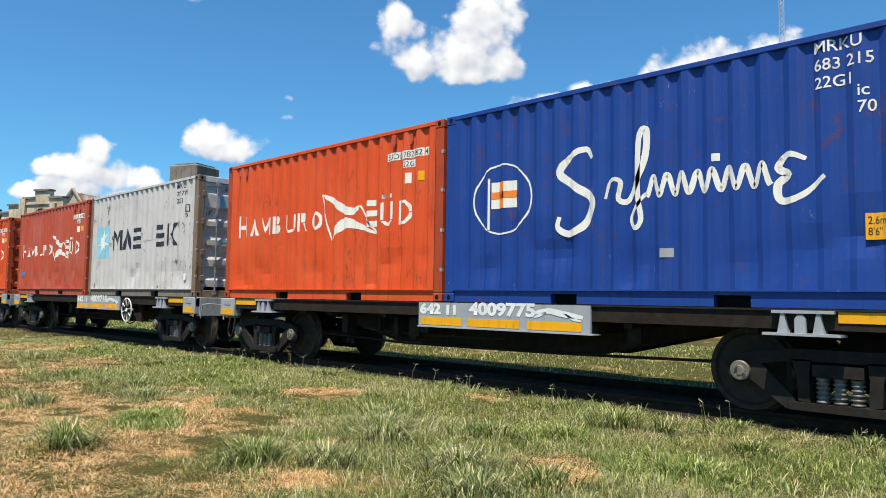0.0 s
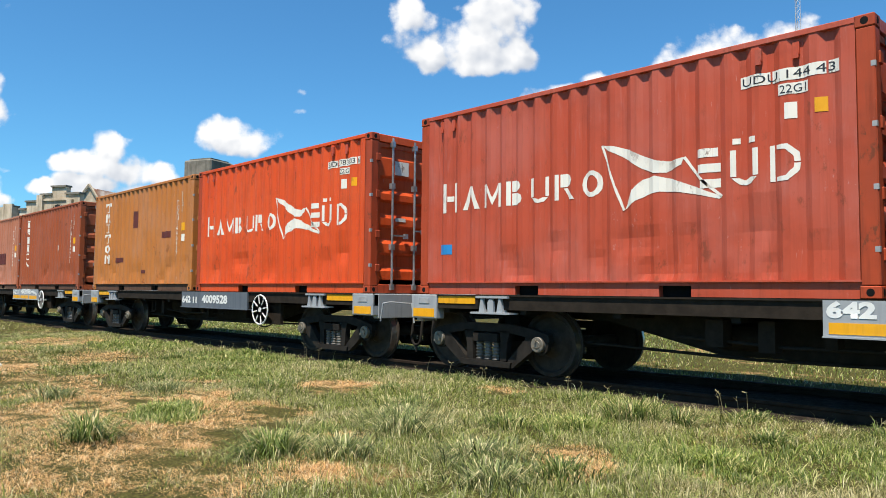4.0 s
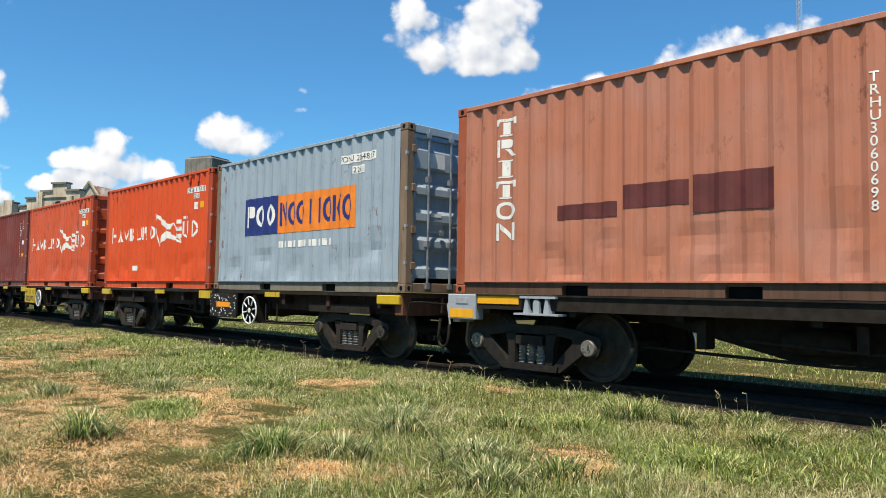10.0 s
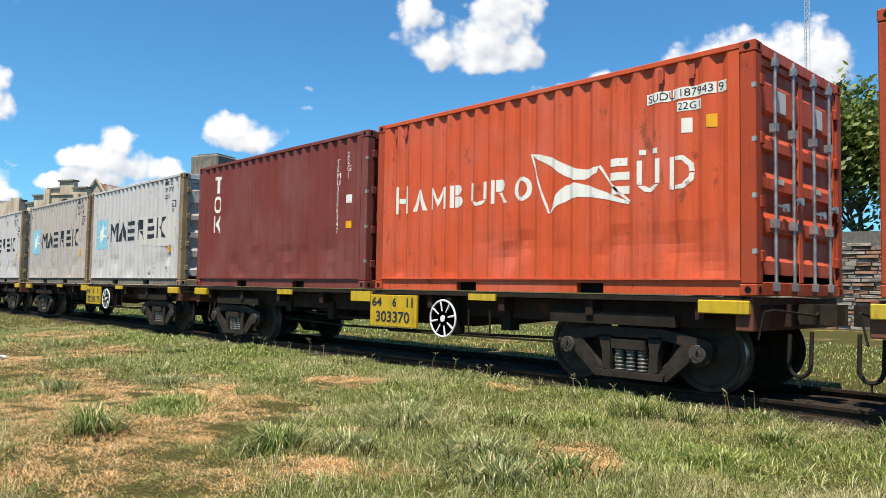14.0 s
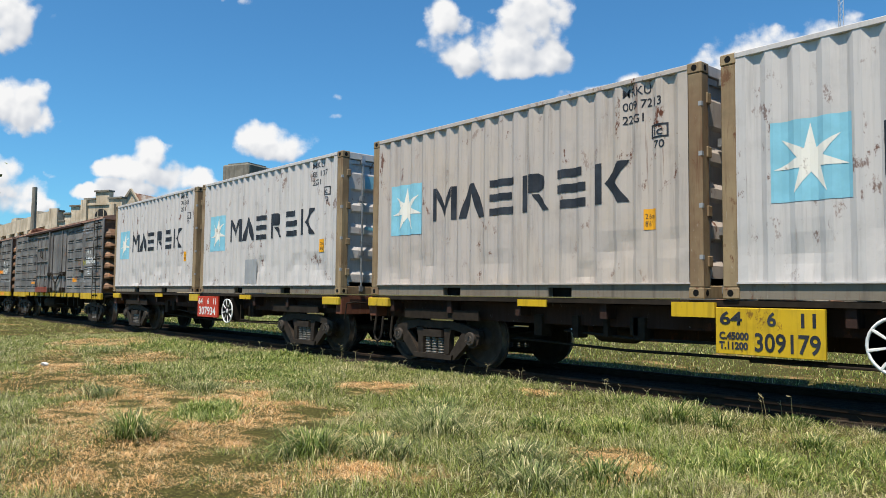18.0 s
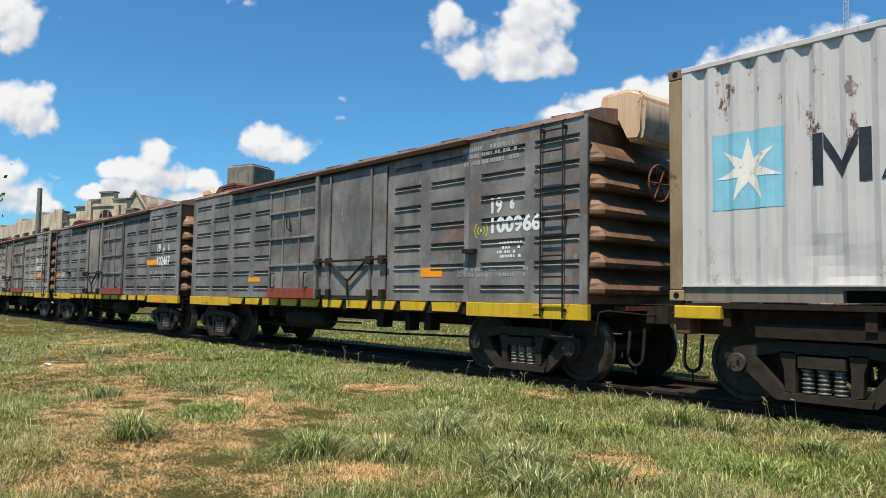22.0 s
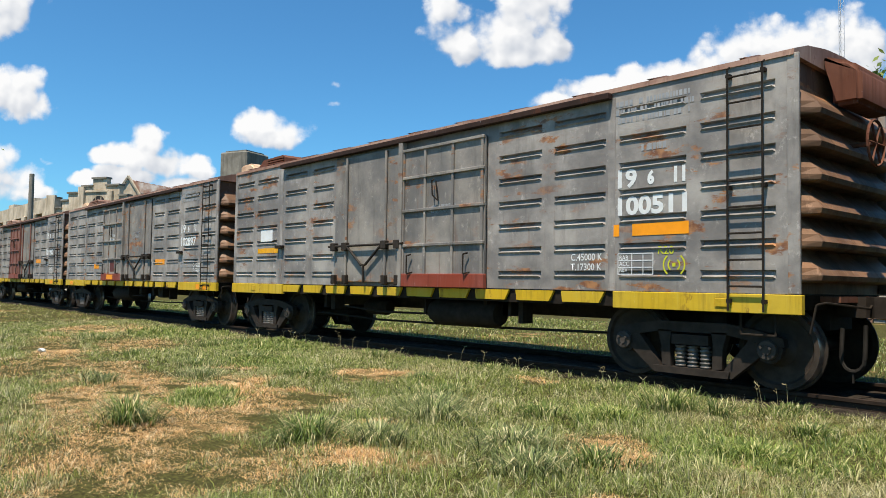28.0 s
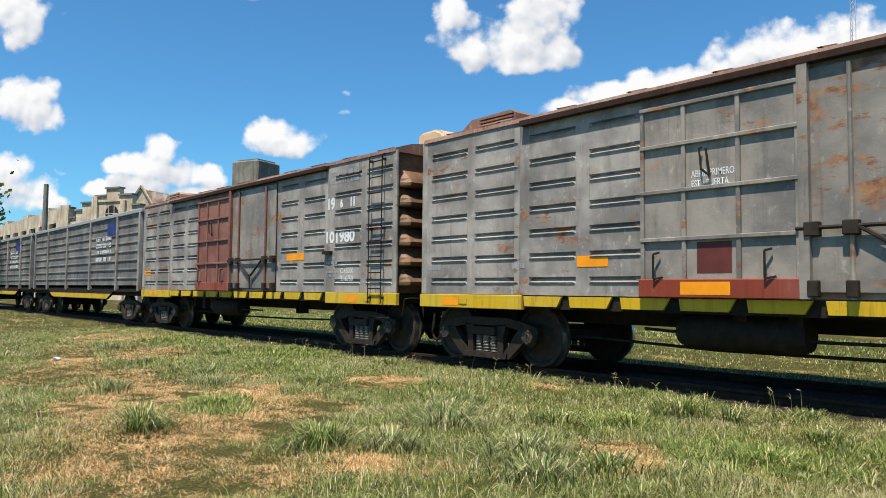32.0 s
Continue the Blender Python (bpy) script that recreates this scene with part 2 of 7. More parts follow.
def paint(name, color, fade=0.25, rust=0.5, grime=0.4, rough=0.5, pale=None):
    """Weathered paint on steel: faded patches, dirt in streaks, scratches, rust spots that run down."""
    m = Mat(name)
    pale = pale or tuple(min(1.0, c * 0.75 + 0.12) for c in color)
    dark = tuple(x * 0.42 + 0.008 for x in color)
    c = m.mix(m.ramp(m.noise(0.9, 5), 0.40, 0.72, 0, fade), color, pale)
    c = m.mix(m.ramp(m.noise(1.7, 6, 0.65), 0.50, 0.75, 0, grime * 0.7), c, dark)
    streak = m.noise(2.2, 6, 0.65, (5.0, 5.0, 0.30))
    c = m.mix(m.ramp(streak, 0.48, 0.74, 0, grime), c, dark)
    c = m.mix(m.ramp(m.noise(7.0, 5, 0.6, (3, 3, 0.4)), 0.55, 0.78, 0, fade), c, pale)
    scratch = m.noise(9.0, 4, 0.7, (9, 9, 0.6))
    c = m.mix(m.math("MULTIPLY", m.ramp(scratch, 0.68, 0.72), m.ramp(m.noise(1.3, 2), 0.45, 0.6, 0, 0.6)), c, tuple(min(1, x * 0.5 + 0.3) for x in color))
    spots, runs = m.noise(5.5, 9, 0.74, (1, 1, 0.55)), m.noise(4.0, 6, 0.6, (4, 4, 0.22))
    big = m.noise(0.8, 4)
    rusty = m.math("MULTIPLY", m.ramp(spots, 0.57, 0.63), m.ramp(big, 0.42, 0.62))
    running = m.math("MULTIPLY", m.ramp(runs, 0.60, 0.72, 0, 0.7), m.ramp(big, 0.46, 0.66))
    c = m.mix(m.math("MULTIPLY", m.math("MAXIMUM", rusty, running), rust), c, m.mix(m.noise(30, 3), RUST, srgb(72, 42, 28)))
    chips = m.math("MULTIPLY", m.ramp(m.noise(15.0, 7, 0.76, (1.0, 1.0, 0.45)), 0.63, 0.68), m.ramp(m.noise(1.1, 3), 0.42, 0.60, 0, 0.55))
    c = m.mix(chips, c, tuple(min(1, v * 0.6 + 0.24) for v in color))
    m.bump(m.noise(2.6, 5, 0.6), 0.35, 0.02)
    m.bsdf.inputs["Specular IOR Level"].default_value = 0.3
    return m.done(c, m.ramp(streak, 0.3, 0.8, rough - 0.05, rough + 0.25))


def worn(name, color, pale, rust):
    """Old matt paint on box wagons: blotches, sooty runs, peeled patches of red lead and rust."""
    m = Mat(name)
    c = m.mix(m.ramp(m.noise(1.1, 6, 0.62), 0.36, 0.68), color, pale)
    c = m.mix(m.ramp(m.noise(0.5, 4), 0.52, 0.72, 0, 0.5), c, tuple(x * 0.55 for x in color))
    runs = m.noise(1.3, 7, 0.70, (3, 3, 0.45))
    c = m.mix(m.ramp(runs, 0.50, 0.72, 0, 0.5), c, tuple(x * 0.42 for x in color))
    c = m.mix(m.ramp(m.noise(6.0, 8, 0.75, (1.2, 1.2, 0.9)), 0.56, 0.70, 0, 0.6), c, tuple(min(1, x * 1.35 + 0.03) for x in pale))
    bare = m.math("MULTIPLY", m.ramp(m.noise(2.6, 8, 0.70, (0.6, 0.6, 1.7)), 0.55, 0.61), m.ramp(m.noise(0.5, 4), 0.45, 0.58))
    c = m.mix(m.math("MULTIPLY", bare, rust), c, m.mix(m.ramp(m.noise(9, 5), 0.35, 0.65), srgb(114, 72, 48), srgb(164, 116, 76)))
    stain = m.math("MULTIPLY", m.ramp(m.noise(3.0, 6, 0.62, (4, 4, 0.2)), 0.58, 0.72), m.ramp(m.noise(0.7, 3), 0.44, 0.62, 0, 0.6))
    c = m.mix(m.math("MULTIPLY", stain, rust), c, srgb(104, 66, 44))
    m.bump(m.noise(2.2, 5, 0.62), 0.5, 0.025)
    m.bsdf.inputs["Specular IOR Level"].default_value = 0.3
    return m.done(c, m.ramp(runs, 0.3, 0.8, 0.5, 0.8))


def plain(name, color, rough=0.6, metal=0.0, vary=0.35, scale=8.0):
    m = Mat(name)
    m.bsdf.inputs["Specular IOR Level"].default_value = 0.15 if max(color) < 0.1 else 0.4
    n = m.noise(scale, 5, 0.6)
    c = m.mix(m.ramp(n, 0.3, 0.75), tuple(x * (1 - vary) for x in color), tuple(min(1, x * (1 + vary * 0.6)) for x in color))
    m.bump(m.noise(scale * 5, 3), 0.15, 0.004)
    return m.done(c, rough, metal)


M = {}


def materials():
    M["orange"] = paint("orange_paint", srgb(208, 76, 27), 0.26, 0.6, 0.42, pale=srgb(216, 108, 62))
    M["orange_dull"] = paint("dull_red_paint", srgb(178, 74, 48), 0.35, 0.5, 0.4)
    M["orange_old"] = paint("old_orange_paint", srgb(200, 82, 42), 0.34, 0.6, 0.45)
    M["blue"] = paint("blue_paint", srgb(25, 60, 134), 0.12, 0.55, 0.4, 0.42, pale=srgb(62, 92, 150))
    M["pale_grey"] = paint("pale_grey_paint", srgb(192, 187, 184), 0.2, 0.95, 0.38)
    M["warm_grey"] = paint("stained_grey_paint", srgb(178, 169, 163), 0.3, 1.0, 0.45, pale=srgb(188, 170, 146))
    M["steel_blue"] = paint("grey_blue_paint", srgb(148, 160, 168), 0.3, 0.7, 0.4)
    M["tan"] = paint("tan_paint", srgb(180, 112, 52), 0.3, 0.6, 0.35)
    M["brown"] = paint("brown_paint", srgb(156, 78, 44), 0.2, 0.6, 0.35)
    M["brown_pale"] = paint("faded_brown_paint", srgb(176, 110, 82), 0.4, 0.6, 0.35)
    M["maroon"] = paint("maroon_paint", srgb(118, 52, 42), 0.25, 0.6, 0.35)
    M["box_grey"] = worn("dark_grey_paint", srgb(94, 91, 89), srgb(132, 128, 124), 0.45)
    M["box_worn"] = worn("worn_grey_paint", srgb(118, 113, 109), srgb(167, 160, 152), 0.95)
    M["door_grey"] = worn("grey_door_paint", srgb(110, 106, 102), srgb(150, 142, 132), 0.9)
    M["end_rust"] = worn("rust_stained_grey_paint", srgb(96, 72, 54), srgb(140, 106, 80), 1.0)
    M["door_red"] = worn("red_brown_door_paint", srgb(116, 72, 62), srgb(138, 98, 84), 0.7)
    M["post_cream"] = paint("cream_rusty_paint", srgb(150, 130, 100), 0.75, 1.0, 0.7, 0.7, pale=srgb(100, 72, 52))
    M["post_orange"] = paint("scuffed_orange_paint", srgb(168, 66, 34), 0.3, 0.8, 0.6, 0.6, pale=srgb(110, 62, 44))
    M["post_brown"] = paint("scuffed_grey_brown_paint", srgb(128, 108, 88), 0.4, 0.9, 0.6, 0.7, pale=srgb(90, 62, 46))
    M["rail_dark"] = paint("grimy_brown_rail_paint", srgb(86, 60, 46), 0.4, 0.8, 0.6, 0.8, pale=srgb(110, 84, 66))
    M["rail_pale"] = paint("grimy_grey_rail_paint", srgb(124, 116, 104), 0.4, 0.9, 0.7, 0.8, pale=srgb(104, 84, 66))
    M["sill_brown"] = paint("dark_red_brown_sill_paint", srgb(46, 29, 23), 0.3, 0.5, 0.6, 0.85, pale=srgb(60, 42, 34))
    M["rust"] = paint("rusty_steel", srgb(98, 58, 42), 0.35, 0.8, 0.5, 0.8, pale=srgb(140, 100, 78))
    M["roof"] = paint("rusty_roof", srgb(126, 94, 80), 0.6, 0.7, 0.5, 0.8, pale=srgb(188, 160, 142))
    M["red_sill"] = paint("red_sill_paint", srgb(130, 56, 36), 0.3, 0.6, 0.5)
    M["yellow"] = paint("yellow_paint", srgb(196, 160, 26), 0.25, 0.8, 0.6, pale=srgb(190, 176, 90))
    M["yellow_clean"] = paint("clean_yellow_paint", srgb(226, 160, 10), 0.15, 0.3, 0.3)
    M["wagon_grey"] = paint("wagon_grey_paint", srgb(150, 154, 158), 0.2, 0.4, 0.4)
    M["wagon_dark_grey"] = paint("slate_paint", srgb(92, 98, 106), 0.2, 0.3, 0.4)
    M["plate_red"] = paint("red_plate_paint", srgb(186, 58, 34), 0.2, 0.4, 0.4)
    M["black"] = plain("sooty_black_steel", (0.022, 0.019, 0.016), 0.8)
    M["under"] = plain("dark_underframe", (0.025, 0.019, 0.014), 0.85)
    M["bogie"] = plain("greasy_cast_steel", (0.035, 0.027, 0.021), 0.7)
    M["wheel"] = plain("brown_wheel_steel", (0.046, 0.035, 0.027), 0.65)
    M["tread"] = plain("polished_steel", (0.42, 0.40, 0.38), 0.3, 0.9)
    M["hub"] = plain("bearing_cap_steel", (0.20, 0.175, 0.14), 0.5, 0.3)
    M["spring"] = plain("spring_steel", (0.16, 0.14, 0.12), 0.5, 0.3)
    M["white"] = plain("white_paint", (0.72, 0.72, 0.70), 0.5, 0, 0.12, 5)
    M["sign_white"] = paint("chipped_white_paint", srgb(226, 222, 212), 0.1, 0.7, 0.3)
    M["sign_black"] = plain("faded_black_paint", (0.035, 0.040, 0.050), 0.5, 0, 0.4, 4)
    M["sky_blue"] = plain("light_blue_paint", srgb(132, 190, 208), 0.5, 0, 0.12, 4)
    M["navy"] = plain("navy_paint", srgb(38, 48, 110), 0.5, 0, 0.2, 4)
    M["sign_orange"] = plain("bright_orange_paint", srgb(232, 128, 34), 0.5, 0, 0.15, 4)
    M["safety_orange"] = plain("orange_reflective_tape", srgb(240, 150, 10), 0.45, 0, 0.12, 4)
    M["patch_red"] = plain("dark_red_patch_paint", srgb(96, 44, 38), 0.6, 0, 0.25, 4)
    M["grey_patch"] = plain("grey_patch_paint", srgb(150, 152, 154), 0.6, 0, 0.1, 4)
    M["cream_patch"] = plain("cream_touch_up_paint", srgb(196, 190, 181), 0.6, 0, 0.06, 3)
    M["blue_tape"] = plain("blue_tape", srgb(40, 130, 196), 0.5, 0, 0.12, 4)
    M["lime"] = plain("yellow_green_chalk", srgb(190, 190, 40), 0.7, 0, 0.1)
    M["chalk"] = plain("grey_chalk", srgb(150, 152, 154), 0.7, 0, 0.2)
    M["hole_shade"] = plain("dark_hollow", (0.008, 0.008, 0.008), 0.9)
    M["zinc"] = plain("zinc_rod", (0.45, 0.45, 0.46), 0.4, 0.7)
    M["rail"] = plain("rail_steel", (0.034, 0.022, 0.015), 0.85)
    M["sleeper"] = plain("weathered_sleeper_wood", (0.10, 0.085, 0.07), 0.9)


materials()


# ---- mesh helpers ----
def part(name, bm, material, parent=None, label="", smooth=0):
    me = bpy.data.meshes.new(name)
    bmesh.ops.recalc_face_normals(bm, faces=bm.faces)
    bm.to_mesh(me)
    bm.free()
    for m in (material if isinstance(material, (list, tuple)) else [material]):
        me.materials.append(M[m] if isinstance(m, str) else m)
    if smooth:
        me.shade_smooth()
        me.set_sharp_from_angle(angle=radians(smooth))
    ob = new(name, me)
    if parent is not None:
        ob.parent = parent
    if label:
        ob["label"] = label
    return ob


def again(ob, x=0.0, y=0.0, z=0.0, turn=0.0, parent=None):
    """Another object on the same mesh, moved by x, y, z."""
    o = new(ob.name.split(".")[0], ob.data)
    o.parent = parent or ob.parent
    o.matrix_basis = pose(x, y, z, 0, 0, turn)
    if "label" in ob:
        o["label"] = ob["label"]
    return o


def box(bm, x0, x1, y0, y1, z0, z1, bevel=0.0):
    vs = [bm.verts.new(p) for p in ((x0, y0, z0), (x1, y0, z0), (x1, y1, z0), (x0, y1, z0), (x0, y0, z1), (x1, y0, z1), (x1, y1, z1), (x0, y1, z1))]
    fs = [bm.faces.new([vs[i] for i in q]) for q in ((3, 2, 1, 0), (4, 5, 6, 7), (0, 1, 5, 4), (1, 2, 6, 5), (2, 3, 7, 6), (3, 0, 4, 7))]
    if bevel:
        es = {e for f in fs for e in f.edges}
        bmesh.ops.bevel(bm, geom=list(es), offset=bevel, segments=1, affect="EDGES")
    return vs


def boxes(*rows, bevel=0.0):
    bm = bmesh.new()
    for r in rows:
        box(bm, *r, bevel=bevel)
    return bm


def prism(bm, pts, axis, a, b):
    """A flat outline pushed from a to b along axis. pts: pairs of the two other coordinates in order."""
    def at(p, d):
        q = list(p)
        q.insert(axis, d)
        return bm.verts.new(q)
    lo, hi = [at(p, a) for p in pts], [at(p, b) for p in pts]
    bm.faces.new(lo)
    bm.faces.new(hi[::-1])
    for i in range(len(pts)):
        j = (i + 1) % len(pts)
        bm.faces.new((lo[i], hi[i], hi[j], lo[j]))


def rod(bm, p, q, r, n=8):
    p, q = Vector(p), Vector(q)
    d = q - p
    m = Matrix.Translation((p + q) / 2) @ d.to_track_quat("Z", "Y").to_matrix().to_4x4()
    bmesh.ops.create_cone(bm, cap_ends=True, segments=n, radius1=r, radius2=r, depth=d.length, matrix=m)


def rods(r, *paths, n=6):
    bm = bmesh.new()
    for path in paths:
        for p, q in zip(path, path[1:]):
            rod(bm, p, q, r, n)
    return bm


def lathe(bm, prof, axis="y", n=24, at=(0, 0, 0)):
    """prof: pairs (radius, along)."""
    rings = []
    for r, a in prof:
        ring = []
        for i in range(n):
            c, s = math.cos(2 * math.pi * i / n) * r, math.sin(2 * math.pi * i / n) * r
            p = {"y": (c, a, s), "x": (a, c, s), "z": (c, s, a)}[axis]
            ring.append(bm.verts.new((p[0] + at[0], p[1] + at[1], p[2] + at[2])))
        rings.append(ring)
    for a, b in zip(rings, rings[1:]):
        for i in range(n):
            j = (i + 1) % n
            bm.faces.new((a[i], a[j], b[j], b[i]))
    bm.faces.new(rings[0])
    bm.faces.new(rings[-1][::-1])


def thing(name, label, category, group=""):
    return tagged(new(name), label, category, group)


# ---- containers ----
CL, CW, CH = 6.058, 2.438, 2.591
SIDE0, SIDE1 = -2.86, 2.86


def wave_breaks():
    """Where the corrugated side bends: x and how far it lies back."""
    out, x = [(SIDE0, 0.0)], SIDE0 + 0.11
    while x < SIDE1 - 0.25:
        out += [(x, 0.0), (x + 0.068, 0.036), (x + 0.138, 0.036), (x + 0.206, 0.0)]
        x += 0.278
    return out + [(SIDE1, 0.0)]


WAVE = wave_breaks()


def wave(x):
    for (a, p), (b, q) in zip(WAVE, WAVE[1:]):
        if a <= x <= b:
            return p + (q - p) * (x - a) / max(b - a, 1e-6)
    return 0.0


def corrugated_side(seed):
    rng = random.Random(seed)
    bm = bmesh.new()
    zs = [0.155, 0.25, 0.35, 0.45, 0.55, 0.66, 0.8, 1.05, 1.3, 1.6, 1.9, 2.2, 2.44, 2.535]
    dents = [(rng.uniform(-2.7, 2.7), rng.uniform(0.26, 0.68), rng.uniform(0.10, 0.21), rng.uniform(0.010, 0.026)) for _ in range(16)]
    grid = []
    for z in zs:
        row = []
        for x, d in WAVE:
            y = -CW / 2 + 0.006 + d
            for dx, dz, r, h in dents:
                y += h * math.exp(-((x - dx) ** 2 + (z - dz) ** 2) / (r * r)) * (0.155 < z < 2.5)
            row.append(bm.verts.new((x, y + rng.uniform(0, 0.002), z)))
        grid.append(row)
    for a, b in zip(grid, grid[1:]):
        for i in range(len(a) - 1):
            bm.faces.new((a[i], a[i + 1], b[i + 1], b[i]))
    return bm


def container_shapes():
    """The meshes that all containers share, by part: name, bmesh, where, which paint."""
    rows = []
    bm = bmesh.new()
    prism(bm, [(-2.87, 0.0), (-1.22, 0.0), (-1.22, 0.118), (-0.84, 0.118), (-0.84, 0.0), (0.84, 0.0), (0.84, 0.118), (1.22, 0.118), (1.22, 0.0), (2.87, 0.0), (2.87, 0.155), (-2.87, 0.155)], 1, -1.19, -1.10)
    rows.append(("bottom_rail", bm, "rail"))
    rows.append(("rail_lip", boxes((-2.87, 2.87, -1.219, -1.15, 0.155, 0.172)), "trim"))
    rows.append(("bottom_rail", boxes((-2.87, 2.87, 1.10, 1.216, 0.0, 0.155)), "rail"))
    # solid near-black blocks: the shade inside the pockets, put in as colour
    rows.append(("fork_pocket", boxes((-1.22, -0.84, -1.09, 1.09, 0.0, 0.118)), "hole_shade"))
    rows.append(("fork_pocket", boxes((0.84, 1.22, -1.09, 1.09, 0.0, 0.118)), "hole_shade"))
    rows.append(("top_rail", boxes((-2.87, 2.87, -1.219, -1.15, 2.525, 2.585), bevel=0.006), "trim"))
    rows.append(("top_rail", boxes((-2.87, 2.87, 1.15, 1.219, 2.525, 2.585), bevel=0.006), "trim"))
    bm = bmesh.new()
    for i in range(20):
        x = -2.85 + i * 0.285
        box(bm, x, x + 0.14, -1.14, 1.14, 2.55, 2.572)
    box(bm, -2.87, 2.87, -1.15, 1.15, 2.53, 2.55)
    rows.append(("roof", bm, "paint"))
    rows.append(("floor_frame", boxes((-2.87, 2.87, -1.09, 1.09, 0.12, 0.16), *[(-2.6 + i * 0.57, -2.5 + i * 0.57, -1.09, 1.09, 0.02, 0.12) for i in range(10) if i not in (3, 6)]), "under"))
    for sx in (-1, 1):
        for sy in (-1, 1):
            x0, x1 = sorted((sx * 3.025, sx * 2.86))
            y0, y1 = sorted((sy * 1.215, sy * 1.06))
            rows.append(("corner_post", boxes((x0, x1, y0, y1, 0.118, 2.473), bevel=0.012), "post"))
            for z0, z1 in ((0.0, 0.118), (2.473, 2.591)):
                bm = bmesh.new()
                x0, x1 = sorted((sx * 3.029, sx * 2.851))
                y0, y1 = sorted((sy * 1.219, sy * 1.057))
                box(bm, x0, x1, y0, y1, z0, z1, 0.01)
                zc = (z0 + z1) / 2
                rows.append(("corner_casting", bm, "post"))
                # solid near-black plugs paint the shade of the casting holes
                bm = bmesh.new()
                cx = (x0 + x1) / 2
                prism(bm, [(cx + 0.035 * math.cos(a * math.pi / 6) , zc + 0.036 * math.sin(a * math.pi / 6)) for a in range(12)], 1, sy * 1.2205, sy * 1.19)
                prism(bm, [(sy * 1.138 + 0.03 * math.cos(a * math.pi / 6), zc + 0.036 * math.sin(a * math.pi / 6)) for a in range(12)], 0, sx * 3.0305, sx * 3.0)
                rows.append(("casting_hole", bm, "hole_shade"))
    rows.append(("end_panel", boxes((-3.0, -2.97, -1.06, 1.06, 0.155, 2.47), *[(-3.02, -2.99, -0.98 + i * 0.25, -0.86 + i * 0.25, 0.16, 2.45) for i in range(8)]), "paint"))
    rows.append(("end_header", boxes((-3.02, -2.9, -1.057, 1.057, 2.473, 2.585)), "trim"))
    rows.append(("end_sill", boxes((-3.02, -2.9, -1.057, 1.057, 0.0, 0.15)), "paint"))
    rows.append(("door_header", boxes((2.90, 3.02, -1.057, 1.057, 2.46, 2.585), bevel=0.008), "trim"))
    rows.append(("door_sill", boxes((2.90, 3.02, -1.057, 1.057, 0.0, 0.14), bevel=0.008), "post"))
    return rows


def container_door():
    """One leaf, hinged at y = 0, closed towards +y; three flat ribs pressed outwards."""
    bm = bmesh.new()
    z, prof = 0.15, []
    prof = [(0.15, 0.045), (0.36, 0.045), (0.43, 0), (0.62, 0), (0.66, 0.045), (0.80, 0.045), (0.88, 0), (1.07, 0), (1.11, 0.045), (1.22, 0.045), (1.30, 0), (1.48, 0), (1.52, 0.045),
            (1.62, 0.045), (1.70, 0), (1.88, 0), (1.92, 0.045), (2.20, 0.045), (2.26, 0.02), (2.45, 0.02)]
    vs = [[bm.verts.new((2.95 + d, y, z)) for y in (0.02, 1.04)] for z, d in prof]
    for a, b in zip(vs, vs[1:]):
        bm.faces.new((a[0], a[1], b[1], b[0]))
    box(bm, 2.945, 3.0, 0.0, 0.05, 0.15, 2.45)
    box(bm, 2.945, 3.0, 1.0, 1.052, 0.15, 2.45)
    box(bm, 2.945, 2.995, 0.0, 1.052, 0.15, 0.22)
    box(bm, 2.945, 2.995, 0.0, 1.052, 2.38, 2.45)
    return bm


SHAPES = []
SIDES = []
RODS = []


def shape_library():
    for name, bm, what in container_shapes():
        me = bpy.data.meshes.new(name)
        bmesh.ops.recalc_face_normals(bm, faces=bm.faces)
        bm.to_mesh(me)
        bm.free()
        SHAPES.append((name, me, what))
    for seed in range(4):
        bm = corrugated_side(seed)
        me = bpy.data.meshes.new("side_panel")
        bmesh.ops.recalc_face_normals(bm, faces=bm.faces)
        bm.to_mesh(me)
        bm.free()
        SIDES.append(me)


shape_library()


def with_paint(name, me, mat, parent):
    o = new(name, me.copy())
    o.data.materials.clear()
    o.data.materials.append(M[mat])
    o.parent = parent
    return o


